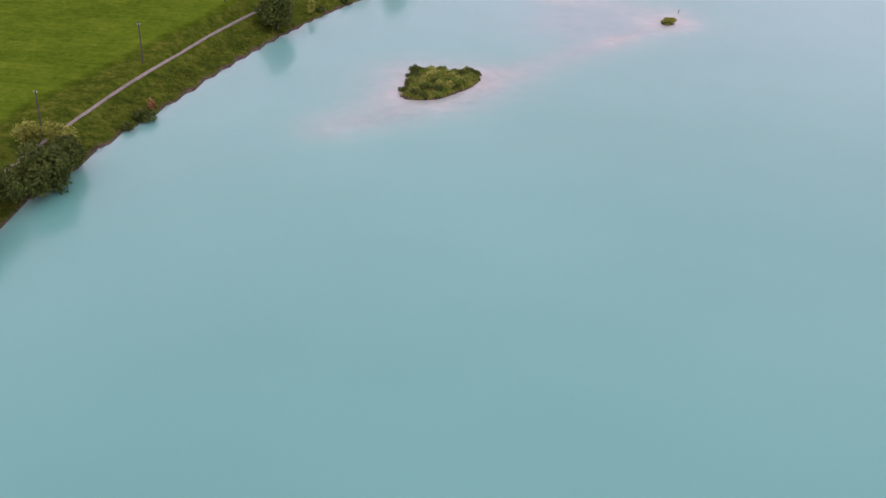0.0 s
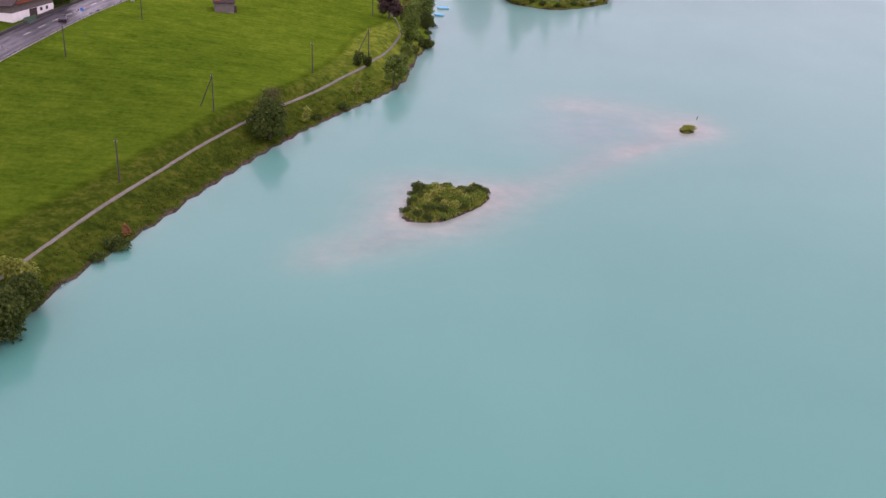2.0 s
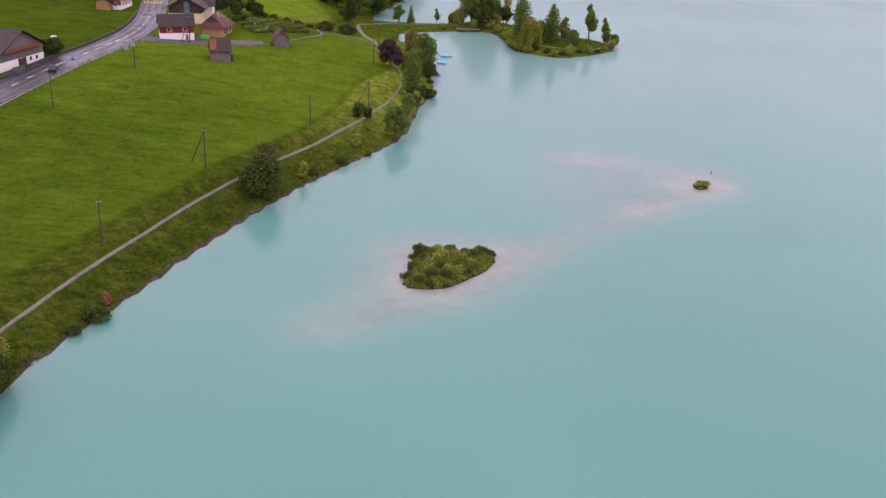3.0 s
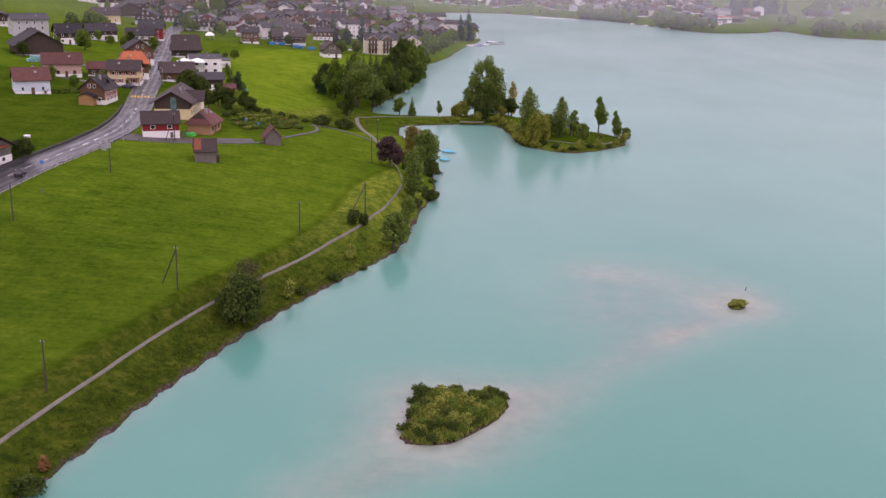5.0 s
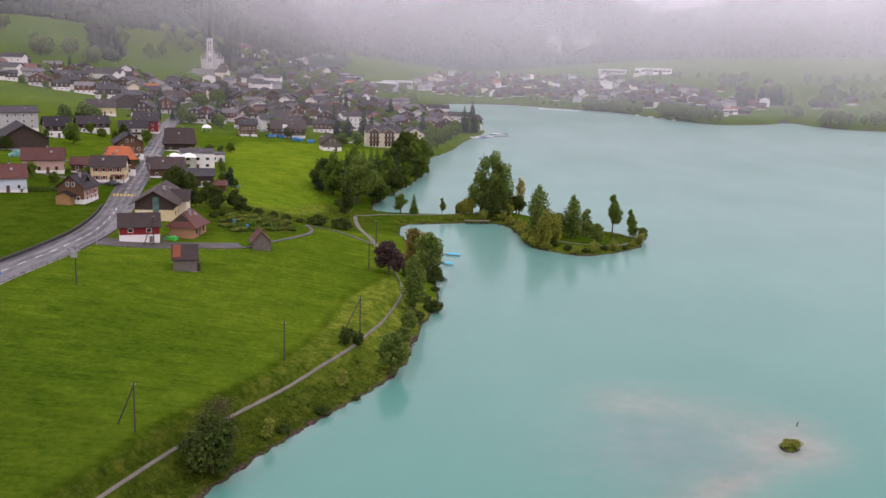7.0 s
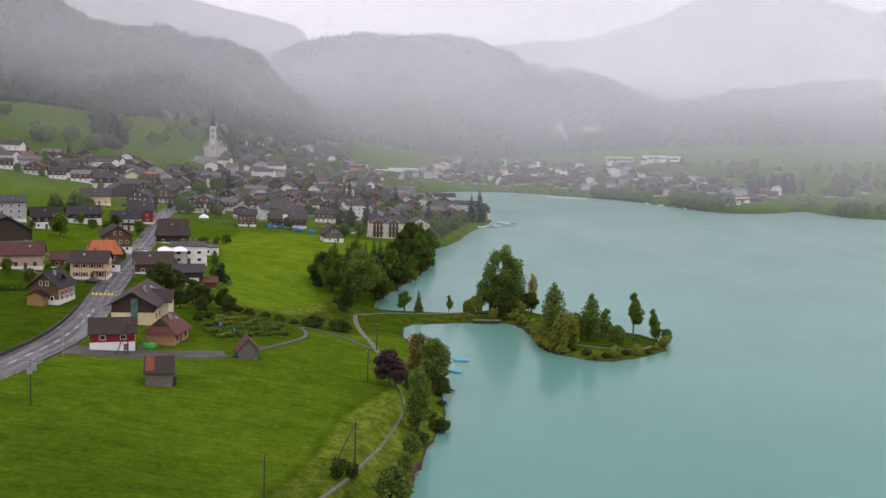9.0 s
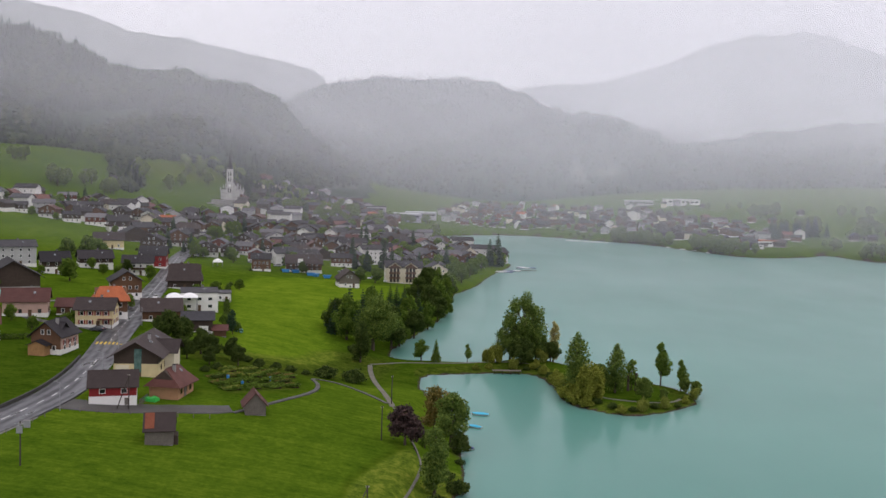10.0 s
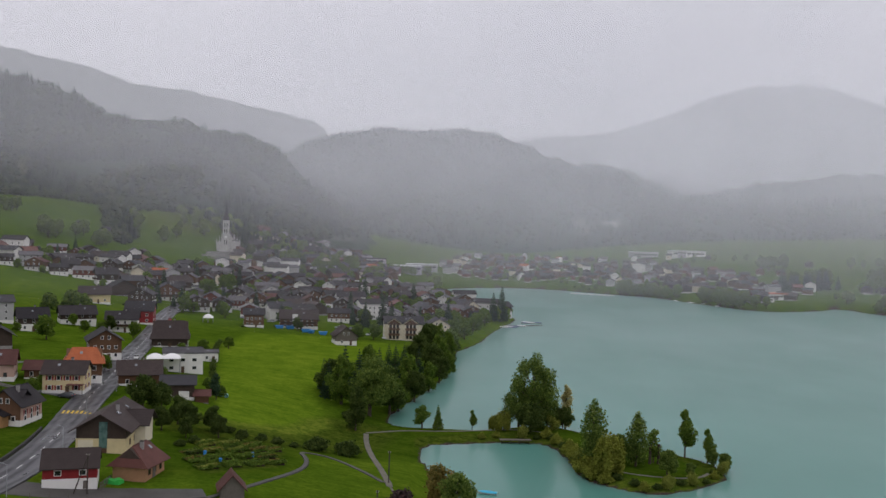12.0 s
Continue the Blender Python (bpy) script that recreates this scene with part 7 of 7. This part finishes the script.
garden_shrub = place(tree("garden_shrub", "bush", 1.2, 0.9, "leaf_green", 320, 0.22, "leafy berry bush in the allotment", "shrub"), -51.5, 344, 0)
for i in range(34):
    u, w = random.uniform(0.05, 0.95), random.uniform(0.05, 0.95)
    gx, gy = -50 + 12.5 * u - 9.5 * w, 336 + 17 * u + 24 * w
    again(garden_shrub, gx, gy, random.uniform(0.5, 1.3))

# ---- trees in the village and across the lake ----
random.seed(31)
mid_tree = place(tree("garden_tree", "round", 9.0, 4.0, "leaf_green", 1500, 0.62, "green garden tree among the houses"), -150, 505)
mid_fir = place(tree("spruce", "conifer", 13.0, 3.0, "needle", 1300, 0.62, "dark spruce among the houses"), -128, 690)
far_tree = place(tree("far_tree", "round", 14.0, 6.0, "leaf_mid", 1000, 0.92, "dark tree on the far lake shore"), 168, 1131)
far_fir = place(tree("far_spruce", "conifer", 18.0, 4.0, "needle", 900, 1.1, "dark spruce on the far lake shore"), 318, 1109)
for tx, ty, s in ((-178, 603, 1.3), (-172, 598, 1.1), (-186, 596, 1.0), (-110, 398, .5), (-117, 392, .45), (-113, 441, .7), (-108, 447, .6), (-120, 490, .6), (-124, 500, .55), (-131, 545, .7), (-152, 548, .55), (-147, 552, .5), (-128, 404, .5),
                  (-139, 430, .55), (-170, 500, .6), (-88, 440, .5), (-73, 436, .45), (-100, 505, .5), (-96, 520, .6), (-92, 545, .55), (-122, 575, .5), (-39, 618, .9), (-46, 612, .8), (-8, 700, 1.2), (0, 715, 1.1), (4, 690, 1.0), (12, 725, 1.0), (5, 672, 1.1), (-2, 660, 1.0),
                  (10, 700, 1.1), (18, 760, 1.0), (26, 780, 1.1), (34, 808, 1.0), (36, 830, .9), (28, 800, 1.0), (18, 748, 1.0), (-2, 640, 1.0), (-68, 430, .4)):
    again(mid_tree, tx, ty, s)
for tx, ty, s in ((30, 790, 1.7), (24, 775, 1.4), (-4, 685, 1.3), (-34, 668, 1.2), (-58, 690, 1.3), (-48, 672, 1.1), (-40, 690, 1.3), (-110, 690, .9), (-170, 720, 1.2), (-60, 800, 1.4), (-64, 806, 1.2), (-30, 850, 1.2)):
    again(mid_fir, tx, ty, s)
n = 0
while n < 230:
    x, y = random.uniform(-420, 20), random.uniform(600, 1180)
    if edge_distance(np.array([x]), np.array([y]), VILLAGE)[0] < 0 or min(math.hypot(x - a, y - b) for a, b in made) < 7:
        continue
    again(mid_tree if random.random() < 0.8 else mid_fir, x, y, random.uniform(0.5, 1.05))
    n += 1
homes = [(a, b) for a, b in made if 395 < b < 720 and a < 0]
for hx, hy in homes:
    for _ in range(2):
        a, d = random.uniform(0, 6.28), random.uniform(8.5, 13)
        x, y = hx + math.cos(a) * d, hy + 4 + math.sin(a) * d
        if near_line(np.array([x]), np.array([y]), ROAD)[0] < 7 or min(math.hypot(x - p, y - 4 - q) for p, q in homes) < 7.5 or point_distance(x, y, RINGS[0]) < 3 or edge_distance(np.array([x]), np.array([y]), UPPER_MEADOW)[0] > -4:
            continue
        again(random.choice((mid_tree, bush, bush, grove_c)), x, y, random.uniform(0.35, 0.6), label="leafy garden tree or bush beside a house")
FAR_ROWS = [((400, 1130), (520, 1165), 9, .9, far_tree), ((450, 1300), (560, 1330), 7, 1.0, far_tree), ((250, 1400), (420, 1420), 8, .7, far_tree), ((470, 1060), (560, 1040), 6, .9, far_tree), ((120, 1235), (230, 1200), 9, .45, far_tree),
            ((163, 1131), (192, 1108), 13, 1.0, far_tree), ((195, 1100), (212, 1074), 5, .8, far_tree), ((222, 1042), (228, 1030), 4, 1.0, far_tree), ((231, 1016), (240, 992), 8, 1.1, far_tree), ((243, 988), (262, 980), 4, .9, far_tree),
            ((316, 1110), (372, 1118), 12, 1.0, far_fir), ((322, 1118), (365, 1124), 8, 1.25, far_tree), ((343, 1040), (352, 1024), 4, .8, far_tree), ((354, 986), (372, 966), 6, .9, far_tree), ((380, 975), (430, 950), 6, .9, far_tree),
            ((250, 1030), (258, 1000), 5, .7, far_tree), ((100, 1205), (150, 1150), 7, .45, far_tree), ((385, 1095), (410, 1100), 4, 1.0, far_tree), ((352, 1300), (380, 1310), 4, 1.3, far_tree), ((30, 1205), (95, 1207), 5, .5, far_tree),
            ((430, 1180), (470, 1190), 4, 1.1, far_tree), ((-20, 1120), (-22, 1010), 9, .9, far_tree), ((-10, 960), (5, 925), 5, .8, far_tree), ((-70, 1150), (-30, 1190), 6, .9, far_tree), ((-330, 925), (-318, 920), 4, 1.0, far_tree), ((-292, 935), (-280, 940), 4, .9, far_tree)]
for (ax, ay), (bx, by), m, s, kind in FAR_ROWS:
    for i in range(m):
        u = (i + random.uniform(0.1, 0.9)) / m
        again(kind, ax + (bx - ax) * u + random.uniform(-4, 4), ay + (by - ay) * u + random.uniform(-2, 6), s * random.uniform(0.65, 1.2))
for i in range(40):
    x, y = random.uniform(0, 350), random.uniform(1020, 1370)
    if edge_distance(np.array([x]), np.array([y]), FAR_VILLAGE)[0] > 0:
        again(far_tree, x, y, random.uniform(0.3, 0.6))

for cx_, cy_ in ((-390, 1010), (-330, 950), (-318, 957), (-262, 1035), (-410, 930), (-300, 1060)):
  for i in range(4):
    again(far_tree, cx_ + random.uniform(-9, 9), cy_ + random.uniform(-12, 12), random.uniform(0.5, 1.0), label="misty tree on the hill meadow")

# ---- forest on the slopes ----
M["forest"] = leafy("forest", (0.010, 0.022, 0.017), (0.022, 0.038, 0.026), (0.046, 0.064, 0.036), 0.012)
M["forest_broadleaf"] = leafy("forest_broadleaf", (0.022, 0.040, 0.020), (0.048, 0.070, 0.032), (0.092, 0.112, 0.050), 0.010)


def spruce_form(r, sides=5):
    """Two stacked ragged cones, one metre high."""
    v, f = [], []
    w = r.uniform(0.2, 0.3)
    for z0, z1, k_r in ((0.02, 0.66, w), (0.4, 1.0, w * 0.62)):
        b, a0 = len(v), r.uniform(0, 6.28)
        v += [(math.cos(a0 + 6.2832 * s / sides) * k_r * r.uniform(0.7, 1.25), math.sin(a0 + 6.2832 * s / sides) * k_r * r.uniform(0.7, 1.25), z0) for s in range(sides)]
        v.append((0, 0, z1))
        f += [(b + s, b + (s + 1) % sides, b + sides) for s in range(sides)]
    return np.array(v), f


def broad_form(r, sides=6):
    """A lumpy crown of three rings and a cap, one metre high."""
    v, f = [], []
    for z, rad in ((0.05, 0.22), (0.34, 0.46), (0.68, 0.4), (0.9, 0.2)):
        a0 = r.uniform(0, 6.28)
        v += [(math.cos(a0 + 6.2832 * s / sides) * rad * r.uniform(0.7, 1.3), math.sin(a0 + 6.2832 * s / sides) * rad * r.uniform(0.7, 1.3), z * r.uniform(0.88, 1.1)) for s in range(sides)]
    v.append((r.uniform(-0.1, 0.1), 0, 1.0))
    for q in range(3):
        f += [(q * sides + s, q * sides + (s + 1) % sides, (q + 1) * sides + (s + 1) % sides, (q + 1) * sides + s) for s in range(sides)]
    f += [(3 * sides + s, 3 * sides + (s + 1) % sides, 4 * sides) for s in range(sides)]
    return np.array(v), f


def wood(p, lo, hi, label, seed, share=0.5, name="mixed_forest"):
    """Trees standing at the points p: spruces and broadleaf crowns in drifts."""
    r = np.random.default_rng(seed)
    forms = [[spruce_form(r) for _ in range(14)], [broad_form(r) for _ in range(14)]]
    drift = np.array([noise.noise(Vector((a * 0.014, b * 0.014, 9.1))) for a, b, _ in p]) * 0.9 + r.uniform(-0.35, 0.35, len(p))
    leafy_one = drift < np.quantile(drift, share)
    verts, faces, slots, n = [], [], [], 0
    for (x, y, z), broad in zip(p, leafy_one):
        v, f = forms[int(broad)][r.integers(14)]
        h = r.uniform(lo, hi) * (0.72 if broad else 1.0)
        verts.append(v * (h * r.uniform(0.85, 1.2), h * r.uniform(0.85, 1.2), h) + (x, y, z - 0.4))
        faces += [tuple(n + i for i in q) for q in f]
        slots += [int(broad)] * len(f)
        n += len(v)
    ob = new(name, link_mesh(name, np.concatenate(verts).tolist(), faces, [M["forest"], M["forest_broadleaf"]], slots))
    return tagged(ob, label, "forest", kind="stuff")


def forest(mountain, count, lo, hi, label, upto=1.0, nx=260, ny=60, seed=3, zmin=0.0, share=0.5):
    """A wood on a mountain face, with clearings, and bare where the crags are."""
    r = np.random.default_rng(seed)
    co = np.array([v.co for v in mountain.data.vertices]).reshape(-1, nx, 3)
    bare = np.array([d.value for d in mountain.data.attributes["cliff"].data]).reshape(-1, nx)
    j, i = r.uniform(0.0, (ny - 1) * upto - 0.01, count), r.uniform(0, nx - 1.01, count)
    j0, i0 = j.astype(int), i.astype(int)
    fj, fi = (j - j0)[:, None], (i - i0)[:, None]
    p = (co[j0, i0] * (1 - fi) + co[j0, i0 + 1] * fi) * (1 - fj) + (co[j0 + 1, i0] * (1 - fi) + co[j0 + 1, i0 + 1] * fi) * fj
    gap = np.array([noise.noise(Vector((a * 0.011, b * 0.02, 4.2))) for a, b, _ in p])
    p = p[(gap > -0.4) & (p[:, 2] > zmin) & (bare[j0, i0] * r.uniform(0.4, 1.6, count) < 0.5)]
    return wood(p, lo, hi, label, seed, share)


forest(bpy.data.objects["mountain_2"], 14000, 8, 15, "dense dark mixed forest on the hillside", 1.0, zmin=44, share=0.6)
forest(bpy.data.objects["mountain_5"], 7000, 8, 14, "misty mixed forest on the lower slope", seed=5, zmin=30)
forest(bpy.data.objects["mountain_3"], 9000, 9, 15, "mixed forest on the far mountain", seed=6)

# woods at the edge of the hill meadows
WOODS = [[(-325, 1050), (-303, 1000), (-286, 966), (-274, 972), (-284, 1030), (-300, 1060), (-312, 1120), (-350, 1130)],
         [(-192, 1032), (-176, 1022), (-136, 1046), (-118, 1090), (-140, 1180), (-230, 1180), (-226, 1090), (-200, 1062)],
         [(-405, 965), (-372, 905), (-345, 848), (-330, 836), (-420, 836), (-500, 960)],
         [(-520, 1085), (-430, 1092), (-392, 1112), (-345, 1108), (-318, 1092), (-300, 1112), (-262, 1110), (-228, 1104), (-215, 1130), (-200, 1240), (-560, 1240)]]
wr = np.random.default_rng(17)
stand = []
for ring in WOODS:
    xs, ys = [q[0] for q in ring], [q[1] for q in ring]
    m = int((max(xs) - min(xs)) * (max(ys) - min(ys)) / 26)
    wx, wy = wr.uniform(min(xs), max(xs), m), wr.uniform(min(ys), max(ys), m)
    ok = edge_distance(wx, wy, ring) > 0
    stand.append(np.column_stack([wx[ok], wy[ok], height(wx[ok], wy[ok])]))
wood(np.concatenate(stand), 8, 14, "misty mixed wood round the hill meadows", 23, 0.72)
# broadleaf wood round the church hill
for i in range(46):
    x, y = random.uniform(-190, -60), random.uniform(1010, 1120)
    if abs(x + 203) > 22 or y > 1050:
        again(far_tree, x, y, random.uniform(0.6, 1.0), label="misty broadleaf tree on the church hill")
for i in range(26):
    again(far_tree, random.uniform(-270, -210), random.uniform(1055, 1120), random.uniform(0.5, 0.9), label="misty broadleaf tree on the church hill")

# ---- islands: reeds and shrubs ----
random.seed(41)
isl = place(tree("island_shrub", "bush", 1.7, 1.7, "leaf_dark", 620, 0.24, "dark green shrub on the small island", "shrub"), 0.4, 186.6)
for bx, by, s in ((2.8, 187.6, .7), (5.4, 188.0, .8), (7.6, 186.6, .7), (10.4, 187.6, .9), (11.6, 186.2, .8), (9.0, 184.5, .8), (0.6, 182.5, .8), (0.2, 188.4, .8), (-0.6, 184.6, .7), (3.8, 179.4, .8), (2.0, 175.6, .9), (4.4, 175.4, .8), (-1.6, 176.0, .8), (-1.0, 180.2, .8), (8.0, 183.0, .7), (0.2, 173.6, .7), (1.8, 172.8, .7), (7.6, 178.0, .7)):
    again(isl, bx, by, s)
isl_y = place(tree("island_shrub", "bush", 1.2, 1.5, "leaf_yellow", 480, 0.24, "yellow-green sedge clump on the small island", "shrub"), 4.2, 184.5)
for bx, by, s in ((6.0, 184.0, 1.0), (3.0, 187.0, 1.0), (5.0, 188.6, .9), (7.4, 182.6, 1.0), (3.2, 182.4, 1.1), (1.6, 178.0, 1.0), (4.8, 177.8, 1.0), (9.8, 188.2, .9), (8.6, 181.0, .9), (0.2, 174.9, .8), (6.4, 178.2, .9), (1.8, 180.6, 1.0), (57.6, 228.6, .8), (58.9, 228.9, .9), (58.0, 229.6, .7)):
    again(isl_y, bx, by, s)
isl_g = place(tree("island_shrub", "bush", 1.5, 1.6, "leaf_green", 620, 0.22, "rounded green shrub on the small island", "shrub"), 7.6, 179.6)
for bx, by, s in ((5.6, 175.6, .7), (8.6, 180.8, .8), (9.8, 182.4, .7), (4.2, 173.6, .7), (2.6, 177.0, .8), (6.0, 180.2, .7), (4.6, 182.8, .8), (2.4, 185.6, .8), (7.2, 184.8, .7), (10.8, 184.0, .7), (-0.2, 181.6, .7), (0.8, 176.4, .8), (8.8, 186.8, .7), (5.4, 186.4, .7)):
    again(isl_g, bx, by, s)
isl_r = tagged(new("tree_stump", cone_mesh("tree_stump", [((0, 0, -1.2), (0.1, 0, 0.75), 0.12, 0.07), ((0.05, 0, 0.4), (0.4, 0.1, 0.85), 0.05, 0.02)], M["bark"], 6)), "small bare stump standing in the shallows", "stump")
isl_r.matrix_basis = pose(62.6, 238.2, 0)


def tufts(name, spots, lo, hi, mat, label, blades=5):
    """Tufts of long grass."""
    v, f = [], []
    heights = np.maximum(height(np.array([p[0] for p in spots]), np.array([p[1] for p in spots])), 0) - 0.03
    for (x, y), z in zip(spots, heights.tolist()):
        for b in range(blades):
            a, h, w = random.uniform(0, 6.28), random.uniform(lo, hi), random.uniform(0.05, 0.12)
            lx, ly = random.uniform(-0.5, 0.5) * h, random.uniform(-0.5, 0.5) * h
            ox, oy = x + random.uniform(-0.35, 0.35), y + random.uniform(-0.35, 0.35)
            i = len(v)
            v += [(ox - math.cos(a) * w, oy - math.sin(a) * w, z), (ox + math.cos(a) * w, oy + math.sin(a) * w, z), (ox + lx, oy + ly, z + h)]
            f.append((i, i + 1, i + 2))
    return tagged(new(name, link_mesh(name, v, f, mat)), label, "grass", kind="stuff")


cx, cy = rng.uniform(-62, 5, 40000), rng.uniform(105, 325, 40000)
dd = edge_distance(cx, cy, LAND_RING)
ok = (dd > 0.6) & (dd < 9) & (cy < 262) & (near_line(cx, cy, LAKE_PATH) > 1.3)
spots = [(x, y) for x, y in zip(cx[ok].tolist(), cy[ok].tolist()) if noise.noise(Vector((x * 0.25, y * 0.25, 0))) > -0.25][:5000]
tufts("bank_grass", spots, 0.12, 0.36, M["tuft"], "long uncut grass on the lake bank")
cx, cy = rng.uniform(-3, 13, 3200), rng.uniform(172, 193, 3200)
ok = edge_distance(cx, cy, ISLAND_RING) > 0.15
spots = list(zip(cx[ok].tolist(), cy[ok].tolist()))[:1500]
tufts("island_sedge", spots, 0.25, 0.75, M["leaf_yellow"], "yellow-green sedge covering the small island", 6)
tufts("island_reed", spots[::3], 0.3, 0.9, M["leaf_green"], "green reeds on the small island", 6)

# stones along the water's edge
M["shore_stone"] = plain("shore_stone", (0.068, 0.054, 0.048), 0.85, 0.45, 0.5, 4)
v, f = [], []
ring_pts = [p for p in LAND_RING if 100 < p[1] < 460 and p[0] > -70]
for (ax, ay), (bx, by) in zip(ring_pts, ring_pts[1:]):
    L = math.hypot(bx - ax, by - ay)
    dense = 5.0 if 184 < ay < 212 else 2.0
    for _ in range(int(L * dense)):
        u, o = random.random(), random.gauss(0.2, 0.35)
        nx_, ny_ = -(by - ay) / L, (bx - ax) / L
        x, y, s = ax + (bx - ax) * u + nx_ * o, ay + (by - ay) * u + ny_ * o, random.uniform(0.10, 0.28)
        z = max(ground(x, y), -0.15)
        i = len(v)
        for q in range(5):
            a = q * 1.2566 + random.uniform(-0.3, 0.3)
            v.append((x + math.cos(a) * s * random.uniform(0.7, 1.2), y + math.sin(a) * s * random.uniform(0.7, 1.2), z - 0.1))
        v.append((x + random.uniform(-0.1, 0.1), y, z + s * random.uniform(0.35, 0.7)))
        f += [(i + q, i + (q + 1) % 5, i + 5) for q in range(5)]
tagged(new("shore_stones", link_mesh("shore_stones", v, f, M["shore_stone"])), "scattered brown stones along the water's edge", "stones", kind="stuff")
